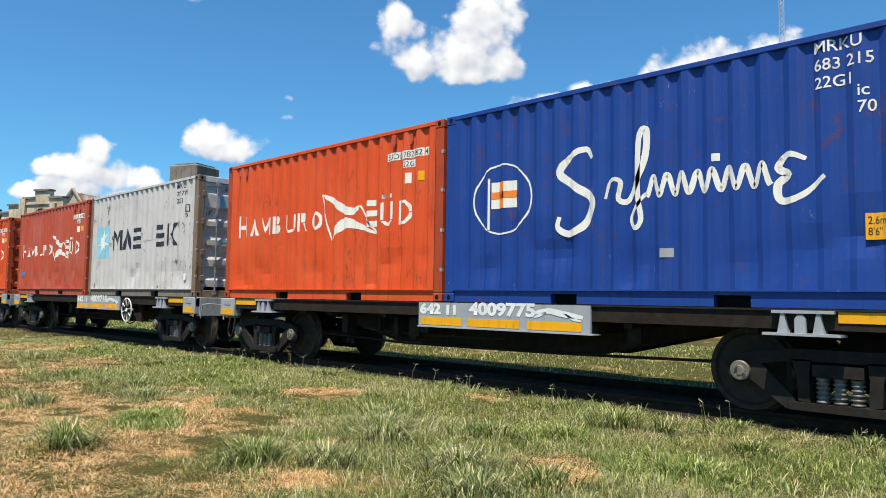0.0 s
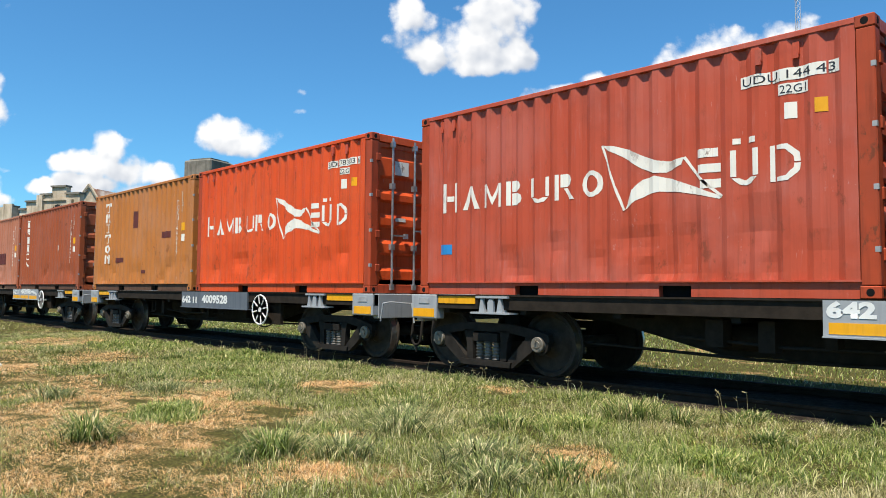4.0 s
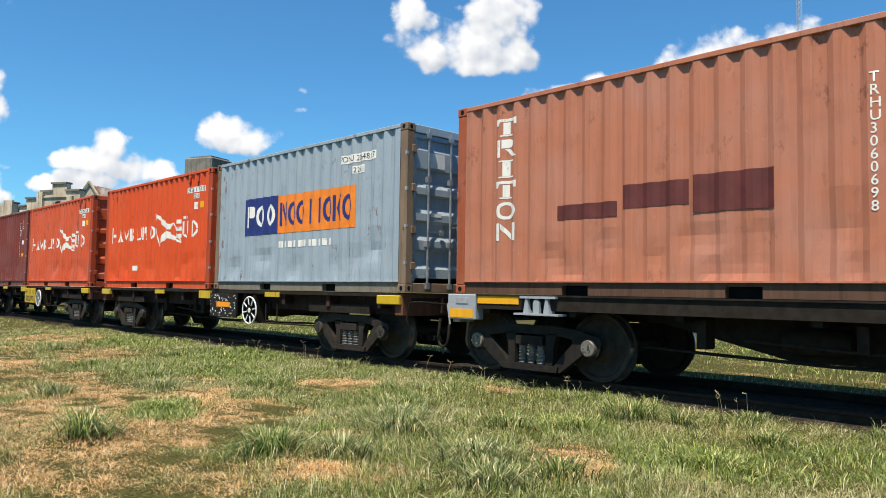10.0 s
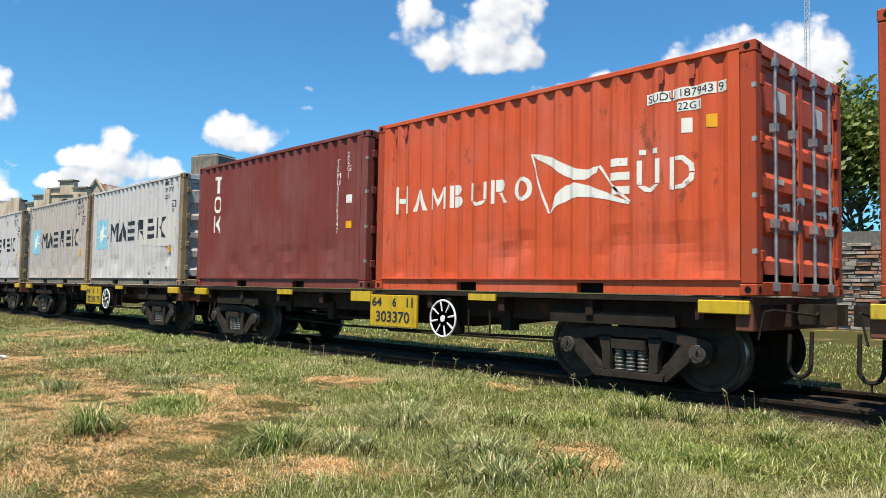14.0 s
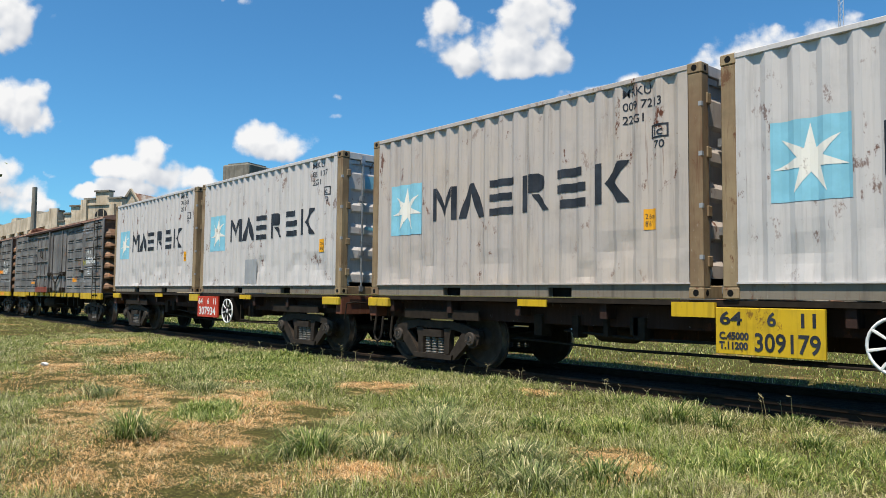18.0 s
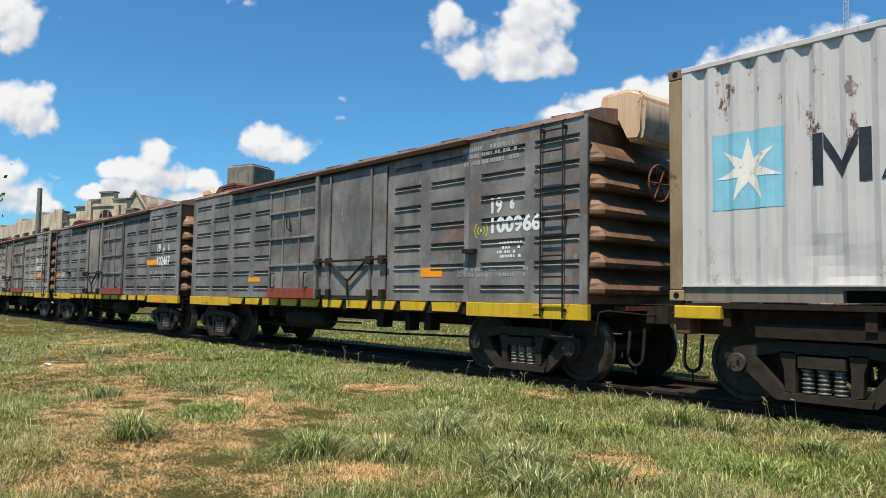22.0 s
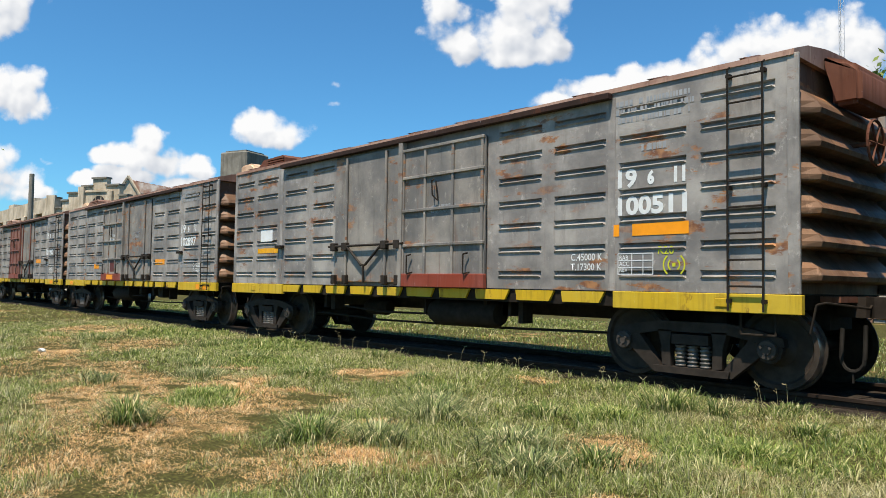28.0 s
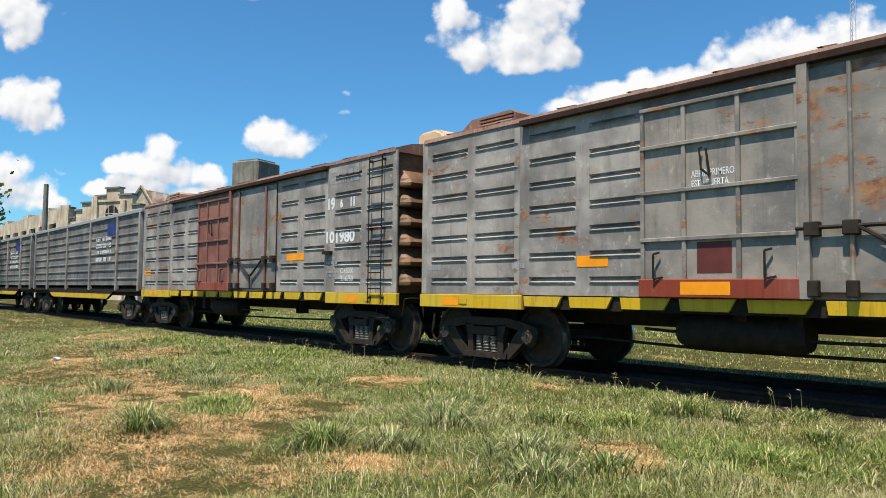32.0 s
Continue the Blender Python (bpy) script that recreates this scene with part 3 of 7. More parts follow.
def container(label, coat, trim=None, post=None, seed=0, plates="sign_white", group="containers on the wagons"):
    c = thing("shipping_container", label, "container", group)
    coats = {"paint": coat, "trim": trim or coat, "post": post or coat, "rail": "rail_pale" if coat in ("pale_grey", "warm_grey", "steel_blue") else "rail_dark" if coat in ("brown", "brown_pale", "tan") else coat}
    if coat in ("pale_grey", "warm_grey"):
        plates = "sky_blue"
    for name, me, what in SHAPES:
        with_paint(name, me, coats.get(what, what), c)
    near = with_paint("side_panel", SIDES[seed % 4], coat, c)
    far = with_paint("side_panel", SIDES[(seed + 1) % 4], coat, c)
    far.matrix_basis = pose(0, 0, 0, 0, 0, 180)
    for i, y in enumerate((-1.055, 0.003)):
        leaf = part("door", container_door(), coat, c)
        leaf.location.y = y
        for yy in (0.28, 0.76):
            bm = rods(0.019, [(3.04, yy, 0.05), (3.04, yy, 2.54)], n=8)
            for z in (0.1, 0.75, 1.75, 2.44):
                box(bm, 2.99, 3.065, yy - 0.035, yy + 0.035, z - 0.045, z + 0.045)
            part("lock_rod", bm, "zinc", leaf, "zinc-coated lock rod with clamps")
        bm = boxes((3.03, 3.045, 0.26, 0.62, 0.93, 0.955), (3.03, 3.045, 0.74, 1.0, 1.03, 1.055), (3.0, 3.05, 0.55, 0.62, 0.90, 0.98), (3.0, 3.05, 0.94, 1.02, 1.0, 1.08))
        part("door_handle", bm, "zinc", leaf)
        if plates:
            for q in ((2.996, 3.0, 0.36, 0.66, 1.95, 2.18), (2.996, 3.0, 0.38, 0.6, 1.18, 1.24)):
                part("door_plate", boxes(q), plates, leaf)
        for z in (0.4, 0.95, 1.6, 2.2):
            yy = -0.03 if i == 0 else 1.03
            part("hinge", boxes((2.985, 3.04, yy - 0.03, yy + 0.06, z - 0.06, z + 0.06), bevel=0.008), coats["post"], leaf)
    for z in (0.42, 0.98, 1.55, 2.1):
        part("lashing_slot", boxes((2.985, 3.0265, -1.2165, -1.18, z, z + 0.05)), "chalk", c, "pale lashing slot on the post")
    return c


# ---- painted signs ----
def flat(bm, pts):
    return bm.faces.new([bm.verts.new((x, 0, z)) for x, z in pts])


def lay_on(bm, gap=0.003):
    """Cut a flat drawing at every bend of the corrugated side and lay it onto the side."""
    lo, hi = min(v.co.x for v in bm.verts), max(v.co.x for v in bm.verts)
    for x, _ in WAVE:
        if lo < x < hi:
            bmesh.ops.bisect_plane(bm, geom=bm.verts[:] + bm.edges[:] + bm.faces[:], plane_co=(x, 0, 0), plane_no=(1, 0, 0), dist=1e-5)
    for v in bm.verts:
        v.co.y = -CW / 2 + 0.006 + wave(v.co.x) - gap
    return bm


def sign(name, bm, mat, parent, label="", gap=0.0025, conform=True):
    if isinstance(bm, list):
        return [sign(name, b, mat, parent, label, gap, conform) for b in bm][-1]
    bmesh.ops.remove_doubles(bm, verts=bm.verts[:], dist=1e-4)
    if conform:
        lay_on(bm, gap)
    else:
        for v in bm.verts:
            v.co.y -= gap
    me = bpy.data.meshes.new(name)
    bm.normal_update()
    for f in bm.faces:
        if f.normal.y > 0:
            f.normal_flip()
    bm.to_mesh(me)
    bm.free()
    me.materials.append(M[mat])
    ob = new(name, me)
    ob.parent = parent
    if label:
        ob["label"] = label
    return ob


def words(body, size, x, z, width=None, lines=1.0, bold=0.0, spacing=1.0):
    """Lettering as a flat mesh in x and z, its lower left corner at x, z; one line a row of body."""
    cu = bpy.data.curves.new("lettering", "FONT")
    cu.body, cu.size, cu.space_line, cu.offset, cu.space_character = body, size / 0.7, lines, bold, spacing
    cu.resolution_u = 3
    ob = new("lettering", cu)
    me = bpy.data.meshes.new_from_object(ob.evaluated_get(bpy.context.evaluated_depsgraph_get()))
    bpy.data.objects.remove(ob)
    bpy.data.curves.remove(cu)
    bm = bmesh.new()
    bm.from_mesh(me)
    bpy.data.meshes.remove(me)
    if not bm.verts:
        return bm
    x0, x1 = min(v.co.x for v in bm.verts), max(v.co.x for v in bm.verts)
    z0 = min(v.co.y for v in bm.verts)
    k = width / (x1 - x0) if width else 1.0
    for v in bm.verts:
        v.co = Vector((x + (v.co.x - x0) * k, 0, z + v.co.y - z0))
    return bm


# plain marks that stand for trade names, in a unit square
GLYPHS = {
    "two": (((0, 0), (0.24, 0), (0.24, 1), (0, 1)), ((0.76, 0), (1, 0), (1, 1), (0.76, 1)), ((0.3, 0.38), (0.7, 0.38), (0.7, 0.56), (0.3, 0.56))),
    "wide": (((0, 0), (0.2, 0), (0.2, 1), (0, 1)), ((0.8, 0), (1, 0), (1, 1), (0.8, 1)), ((0.21, 1), (0.21, 0.70), (0.5, 0.10), (0.79, 0.70), (0.79, 1), (0.5, 0.42))),
    "peak": (((0, 0), (0.24, 0), (0.5, 0.72), (0.76, 0), (1, 0), (0.62, 1), (0.38, 1)),),
    "rungs": (((0.05, 0), (0.95, 0), (0.95, 0.2), (0.05, 0.2)), ((0.05, 0.4), (0.85, 0.4), (0.85, 0.6), (0.05, 0.6)), ((0.05, 0.8), (0.95, 0.8), (0.95, 1), (0.05, 1))),
    "steps": (((0.15, 0), (0.95, 0), (0.95, 0.22), (0.15, 0.22)), ((0.05, 0.39), (0.95, 0.39), (0.95, 0.61), (0.05, 0.61)), ((0.05, 0.78), (0.85, 0.78), (0.85, 1), (0.05, 1))),
    "fork": (((0.05, 0), (0.27, 0), (0.27, 1), (0.05, 1)), ((0.33, 0.5), (0.72, 0), (1, 0), (0.62, 0.5), (1, 1), (0.72, 1))),
    "stem": (((0.4, 0), (0.62, 0), (0.62, 1), (0.4, 1)),),
    "mast": (((0.4, 0), (0.62, 0), (0.62, 0.8), (0.4, 0.8)), ((0.05, 0.8), (0.95, 0.8), (0.95, 1), (0.05, 1))),
    "ring": tuple(((0.5 + 0.48 * math.cos(a), 0.5 + 0.5 * math.sin(a)), (0.5 + 0.48 * math.cos(b), 0.5 + 0.5 * math.sin(b)),
                   (0.5 + 0.27 * math.cos(b), 0.5 + 0.32 * math.sin(b)), (0.5 + 0.27 * math.cos(a), 0.5 + 0.32 * math.sin(a)))
                  for a, b in ((2 * math.pi * i / 14, 2 * math.pi * (i + 1) / 14) for i in range(14))),
    "block": (((0.05, 0), (0.25, 0), (0.25, 1), (0.05, 1)), ((0.31, 0.46), (0.62, 0.46), (0.84, 0.56), (0.9, 0.73), (0.84, 0.9), (0.62, 1), (0.31, 1))),
    "duo": (((0.05, 0), (0.23, 0), (0.23, 1), (0.05, 1)), ((0.29, 0.55), (0.6, 0.55), (0.78, 0.65), (0.82, 0.78), (0.76, 0.92), (0.58, 1), (0.29, 1)),
            ((0.29, 0), (0.64, 0), (0.84, 0.1), (0.9, 0.25), (0.84, 0.4), (0.64, 0.49), (0.29, 0.49))),
    "leg": (((0.05, 0), (0.23, 0), (0.23, 1), (0.05, 1)), ((0.29, 0.5), (0.6, 0.5), (0.8, 0.6), (0.85, 0.75), (0.8, 0.9), (0.6, 1), (0.29, 1)), ((0.42, 0.45), (0.62, 0.45), (1, 0), (0.74, 0))),
    "cup": (((0.04, 0.24), (0.22, 0.24), (0.22, 1), (0.04, 1)), ((0.78, 0.24), (0.96, 0.24), (0.96, 1), (0.78, 1)), ((0.08, 0.2), (0.3, 0.02), (0.5, -0.02), (0.7, 0.02), (0.92, 0.2), (0.7, 0.2), (0.5, 0.12), (0.3, 0.2))),
    "bow": (((0.04, 0), (0.2, 0), (0.2, 1), (0.04, 1)), ((0.26, 0.88), (0.55, 0.86), (0.78, 0.66), (0.8, 0.5), (0.98, 0.5), (0.95, 0.74), (0.62, 1), (0.26, 1)),
            ((0.26, 0.12), (0.26, 0), (0.62, 0), (0.95, 0.26), (0.98, 0.46), (0.8, 0.46), (0.78, 0.34), (0.55, 0.14))),
    "slab": (((0.36, 0.1), (0.64, 0.1), (0.64, 0.78), (0.36, 0.78)), ((0.0, 0.62), (0.14, 0.62), (0.2, 0.83), (0.8, 0.83), (0.86, 0.62), (1, 0.62), (1, 1), (0, 1)), ((0.22, 0), (0.78, 0), (0.78, 0.08), (0.22, 0.08))),
    "pier": (((0.34, 0.1), (0.66, 0.1), (0.66, 0.9), (0.34, 0.9)), ((0.16, 0), (0.84, 0), (0.84, 0.09), (0.16, 0.09)), ((0.16, 0.91), (0.84, 0.91), (0.84, 1), (0.16, 1))),
    "slant": (((0.04, 0), (0.22, 0), (0.22, 1), (0.04, 1)), ((0.78, 0), (0.96, 0), (0.96, 1), (0.78, 1)), ((0.26, 0.98), (0.26, 0.66), (0.74, 0.02), (0.74, 0.34))),
}


def marks(kinds, x, z, w, h, pitch, down=False):
    """One flat drawing for each stroke."""
    out = []
    for i, k in enumerate(kinds):
        strokes = [GLYPHS[k]] if k == "ring" else [(poly,) for poly in GLYPHS[k]]
        for polys in strokes:
            bm = bmesh.new()
            for poly in polys:
                flat(bm, [((x + (0 if down else i * pitch)) + px * w, z - (i * pitch if down else 0) + pz * h) for px, pz in poly])
            out.append(bm)
    return out


def star(bm, cx, cz, r, n=7):
    pts = []
    for i in range(2 * n):
        a = math.pi / 2 + i * math.pi / n
        q = r if i % 2 == 0 else r * 0.34
        pts.append((cx + q * math.cos(a), cz + q * math.sin(a)))
    for i in range(2 * n):
        flat(bm, ((cx, cz), pts[i], pts[(i + 1) % (2 * n)]))
    return bm


def ribbon(bm, pts, w, taper=True):
    """A brush stroke along a smooth line through pts."""
    path = []
    for i in range(len(pts) - 1):
        p0, p1, p2, p3 = pts[max(i - 1, 0)], pts[i], pts[i + 1], pts[min(i + 2, len(pts) - 1)]
        for k in range(6):
            t = k / 6
            path.append(tuple(0.5 * (2 * b + (c - a) * t + (2 * a - 5 * b + 4 * c - d) * t * t + (3 * b - a - 3 * c + d) * t ** 3) for a, b, c, d in zip(p0, p1, p2, p3)))
    path.append(pts[-1])
    n = len(path)
    last = None
    for i, (x, z) in enumerate(path):
        a, b = path[max(i - 1, 0)], path[min(i + 1, n - 1)]
        d = Vector((b[0] - a[0], b[1] - a[1]))
        d = d.normalized() if d.length else Vector((1, 0))
        k = w * (0.35 + 0.65 * math.sin(math.pi * (0.08 + 0.84 * i / (n - 1)))) if taper else w
        l, r = (x - d.y * k / 2, z + d.x * k / 2), (x + d.y * k / 2, z - d.x * k / 2)
        if last:
            flat(bm, (last[0], last[1], r, l))
        last = (l, r)


def sign_wing(c, x, z, w, h):
    """White emblem: two curved blades that cross."""
    bm = bmesh.new()
    P = lambda a, b: (x + a * w, z + b * h)
    blades_ = (([(0, 1), (0.12, 0.96), (0.25, 0.88), (0.38, 0.75), (0.5, 0.66), (0.6, 0.63), (0.72, 0.66)], [(0.05, 0.92), (0.14, 0.84), (0.25, 0.72), (0.36, 0.58), (0.47, 0.49), (0.57, 0.48), (0.70, 0.56)]),
               ([(0.22, 0.04), (0.28, 0.28), (0.37, 0.42), (0.48, 0.45), (0.62, 0.38), (0.8, 0.24), (1, 0.08)], [(0.20, 0), (0.31, 0.12), (0.42, 0.20), (0.52, 0.22), (0.64, 0.20), (0.8, 0.14), (0.98, 0.05)]))
    for hi, lo in blades_:
        for k in range(len(hi) - 1):
            flat(bm, (P(*hi[k]), P(*hi[k + 1]), P(*lo[k + 1]), P(*lo[k])))
    ribbon(bm, [P(0, 1), P(0.06, 0.7), P(0.13, 0.35), P(0.20, 0)], 0.03, False)
    ribbon(bm, [P(0.72, 0.66), P(0.8, 0.44), P(0.9, 0.24), P(1, 0.08)], 0.03, False)
    sign("emblem", bm, "sign_white", c, "white wing-shaped emblem")


def panel(bm, x0, x1, z0, z1):
    flat(bm, ((x0, z0), (x1, z0), (x1, z1), (x0, z1)))
    return bm


def signs_orange(c, number, row2):
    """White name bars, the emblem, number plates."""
    sign("name_mark", marks(("two",), -2.55, 1.15, 0.27, 0.42, 0.4), "sign_white", c)
    sign("name_mark", marks(("peak", "wide", "duo", "cup", "leg", "ring"), -2.17, 1.17, 0.31, 0.32, 0.398), "sign_white", c)
    sign_wing(c, 0.11, 0.98, 1.46, 0.79)
    sign("name_mark", marks(("steps",), 1.30, 1.14, 0.27, 0.42, 0.4), "sign_white", c)
    sign("name_mark", marks(("cup", "bow"), 1.66, 1.14, 0.31, 0.36, 0.39), "sign_white", c)
    sign("name_dots", panel(panel(bmesh.new(), 1.70, 1.77, 1.56, 1.62), 1.86, 1.93, 1.56, 1.62), "sign_white", c)
    if number:
        bm = bmesh.new()
        x = 1.78
        for k, w in ((0, 0.30), (1, 0.5), (2, 0.1)):
            panel(bm, x, x + w, 2.12, 2.24)
            x += w + 0.02
        panel(bm, 2.16, 2.44, 1.98, 2.09)
        sign("number_plate", bm, "sign_white", c, gap=0.0025)
        sign("number", words(number, 0.085, 1.80, 2.138, 0.88), "sign_black", c, gap=0.0045)
        sign("type_code", words(row2, 0.08, 2.18, 1.995, 0.24), "sign_black", c, gap=0.0045)
    sign("label_plate", panel(bmesh.new(), 2.22, 2.33, 1.74, 1.90), "sign_white", c)
    sign("label_plate", panel(bmesh.new(), 2.5, 2.61, 1.76, 1.90), "yellow_clean", c, "yellow height label")
    for x in (-2.62, -2.40, 1.95, 2.30):
        y = -CW / 2 + wave(x + 0.03)
        part("rope_hook", boxes((x, x + 0.065, y - 0.018, y + 0.01, 2.36, 2.48), (x + 0.005, x + 0.06, y - 0.03, y - 0.012, 2.32, 2.37)), "orange_dull", c)


def signs_star(c, lines, height=0.5, patches=(), yellow=True, faded=()):
    sq = panel(bmesh.new(), -2.50, -1.74, 0.96, 1.77)
    sign("star_square", sq, "sky_blue", c, "light blue square", gap=0.0025)
    sign("star", star(bmesh.new(), -2.12, 1.365, 0.36), "sign_white", c, "white seven-pointed star", gap=0.0055)
    kinds = ["wide", "peak", "rungs", "leg", "steps", "fork"]
    for x0, x1, z0, z1, mat in patches:
        sign("paint_patch", panel(bmesh.new(), x0, x1, z0, z1), mat, c, gap=0.0030)
    for i, k in enumerate(kinds):
        if i in faded:
            continue
        x = -1.47 + i * 0.606
        sign("name_mark", marks((k,), x, 1.13, 0.52, height, 0.6), "sign_black", c, gap=0.0042)
    z = 2.37
    for row in lines:
        sign("number", words(row, 0.10, 2.0, z, None, bold=0.0012), "sign_black", c)
        z -= 0.16
    sign("code_frame", words("ic", 0.10, 2.42, 1.86, 0.12, bold=0.0012), "sign_black", c)
    bm = bmesh.new()
    for q in ((2.38, 2.40, 1.83, 1.99), (2.58, 2.60, 1.83, 1.99), (2.40, 2.58, 1.83, 1.85), (2.40, 2.58, 1.97, 1.99)):
        panel(bm, *q)
    sign("code_frame", bm, "sign_black", c)
    sign("code_frame", words("70", 0.09, 2.42, 1.71, 0.14, bold=0.0012), "sign_black", c)
    if yellow:
        sign("label_plate", panel(bmesh.new(), 2.28, 2.44, 0.78, 1.02), "yellow_clean", c, "yellow height label")
        sign("label_text", words("2.6m\n8'6\"", 0.06, 2.30, 0.82, 0.12), "sign_black", c, gap=0.0045)


def signs_down(c, x, code, x2, big=True, patches=()):
    """Name marks and a number that run down the side."""
    sign("name_mark", marks(("slab", "leg", "pier", "slab", "ring", "slant"), x, 2.09, 0.36, 0.235, 0.278, down=True), "sign_white", c)
    if code:
        sign("number", words("\n".join(code), 0.095, x2, 0.80, None, 0.86, bold=0.001), "sign_white", c)
        sign("type_code", words("2\n2\nG\n1", 0.095, x2 + 0.24, 1.80, None, 0.86, bold=0.001), "sign_white", c)
    sign("label_plate", panel(bmesh.new(), x2 + 0.24, x2 + 0.38, 1.36, 1.54), "yellow_clean", c, "yellow height label")
    sign("label_plate", panel(bmesh.new(), x2 + 0.24, x2 + 0.38, 1.12, 1.28), "sign_white", c)
    for x0, x1, z0, z1 in patches:
        sign("paint_patch", panel(bmesh.new(), x0, x1, z0, z1), "patch_red", c, "dark red touch-up patch", gap=0.0035)


TRAIN = []   # things that roll, with their place along the train and their base height


def aboard(ob, u, z):
    ob.matrix_basis = pose(u, MID_Y, z)
    TRAIN.append((ob, u, z))
    return ob


def load_containers():
    c = aboard(container("dark blue corrugated steel container with white script marks on a wagon", "blue", "blue", "blue", 0), -4.21, DECK_Z)
    bm = bmesh.new()
    ribbon(bm, [(-0.62, 1.72), (-0.72, 1.84), (-0.95, 1.76), (-1.08, 1.58), (-0.85, 1.40), (-0.62, 1.22), (-0.72, 0.95), (-0.95, 0.84), (-1.1, 0.92), (-1.08, 1.05)], 0.10)
    ribbon(bm, [(-0.45, 1.22), (-0.38, 1.42), (-0.24, 1.40), (-0.26, 1.20), (-0.12, 1.2), (0.06, 1.62), (0.08, 1.95), (0.0, 1.86), (-0.02, 1.3), (0.02, 0.95), (-0.06, 0.86), (-0.1, 1.0), (0.08, 1.24)], 0.07)
    wave_line = [(0.08 + i * 0.0212, 1.31 - 0.11 * math.cos(math.pi * i / 4)) for i in range(65)]
    ribbon(bm, wave_line, 0.055, False)
    ribbon(bm, [(1.76, 1.42), (1.6, 1.48), (1.5, 1.36), (1.6, 1.28), (1.5, 1.2), (1.52, 1.04), (1.7, 1.06), (1.93, 1.24)], 0.08)
    panel(bm, 0.84, 0.92, 1.50, 1.58)
    sign("script_mark", bm, "sign_white", c, "white script brush strokes")
    bm = bmesh.new()
    ring = [(-2.97 + 0.09 + 0.0 + 0.49 * math.cos(a * math.pi / 16) , 1.35 + 0.47 * math.sin(a * math.pi / 16)) for a in range(33)]
    ring = [(x + 0.0, z) for x, z in ring]
    for p, q in zip(ring, ring[1:]):
        n = lambda s: (-2.88 + (s[0] + 2.88) * 0.95, 1.35 + (s[1] - 1.35) * 0.95)
        flat(bm, (p, q, n(q), n(p)))
    for v in bm.verts:
        v.co.x += 0.87
    sign("ring_mark", bm, "sign_white", c, "white ring")
    sign("flag_mark", panel(panel(bmesh.new(), -2.24, -2.20, 0.94, 1.64), -2.18, -1.76, 1.23, 1.58), "sign_white", c, "white flag on a pole")
    sign("flag_mark", panel(panel(bmesh.new(), -2.18, -1.76, 1.36, 1.45), -2.06, -1.97, 1.23, 1.58), "sign_orange", c, "orange cross", gap=0.0055)
    z = 2.40
    for row in ("MRKU", "683 215", "22G1"):
        sign("number", words(row, 0.11, 1.85, z, None, bold=0.0012), "sign_white", c)
        z -= 0.17
    sign("code_frame", words("ic\n70", 0.11, 2.22, 1.78, None, bold=0.001), "sign_white", c)
    sign("label_plate", panel(bmesh.new(), 2.26, 2.44, 0.62, 0.86), "yellow_clean", c, "yellow height label")
    sign("label_text", words("2.6m\n8'6\"", 0.07, 2.28, 0.66, 0.14), "sign_black", c, gap=0.0045)
    sign("paint_patch", panel(bmesh.new(), 0.25, 0.40, 0.52, 0.62), "grey_patch", c)

    c = aboard(container("bright orange corrugated steel container with white emblem on a wagon", "orange", "orange", "post_orange", 1), -10.32, DECK_Z)
    signs_orange(c, "SUDU 782882 4", "22G1")
    c = aboard(container("pale grey dented container with light blue star square", "pale_grey", "pale_grey", "post_brown", 2, "sky_blue"), -17.63, DECK_Z)
    signs_star(c, ("MRKU", "727 7639", "22G1"), patches=((-0.12, 1.0, 1.30, 1.62, "pale_grey"),), yellow=False, faded=(3,))
    sign("label_plate", panel(bmesh.new(), 2.48, 2.56, 0.36, 0.50), "white", c)
    c = aboard(container("dull red corrugated container with white emblem, faded paint", "orange_dull", "orange_dull", "post_orange", 3), -23.90, DECK_Z)
    signs_orange(c, "UDU 144 43", "22G1")
    sign("tape_patch", panel(bmesh.new(), -2.62, -2.40, 0.56, 0.70), "blue_tape", c, "blue tape patch")
    c = aboard(container("bright orange corrugated container with white emblem and scratches", "orange", "orange", "post_orange", 0), -31.14, DECK_Z)
    signs_orange(c, "SUDU 783803 6", "22G1")
    c = aboard(container("tan corrugated container with dark red touch-up patches", "tan", "tan", "tan", 1), -37.44, DECK_Z)
    signs_down(c, -2.24, "TCKU1440427", 2.20, patches=((-0.39, -0.02, 1.57, 1.99), (1.42, 1.84, 1.24, 1.39), (0.26, 0.42, 0.42, 0.50), (-1.45, -1.0, 0.72, 0.84)))
    c = aboard(container("dark brown corrugated container with white marks down its side", "brown", "brown", "brown", 2), -44.75, DECK_Z)
    signs_down(c, -2.36, "TLLU2469945", 2.20)
    sign("paint_patch", panel(bmesh.new(), 0.98, 1.14, 1.20, 1.36), "white", c)
    c = aboard(container("faded brown corrugated container with dark red touch-up patches", "brown_pale", "brown_pale", "brown", 3), -50.98, DECK_Z)
    signs_down(c, -2.31, "TRHU3060698", 2.20, patches=((-1.30, -0.45, 0.92, 1.10), (-0.36, 0.44, 1.0, 1.27), (0.50, 1.35, 0.90, 1.30)))
    c = aboard(container("grey-blue corrugated container with navy and orange name panels", "steel_blue", "steel_blue", "post_brown", 0), -58.11, DECK_Z)
    sign("name_panel", panel(bmesh.new(), -1.86, -0.62, 1.05, 1.77), "navy", c, "navy name panel", gap=0.0035)
    sign("name_panel", panel(bmesh.new(), -0.62, 1.74, 1.05, 1.75), "sign_orange", c, "orange name panel", gap=0.0035)
    sign("name_mark", marks(("block", "ring", "ring"), -1.74, 1.20, 0.30, 0.42, 0.35), "sign_white", c, gap=0.0045)
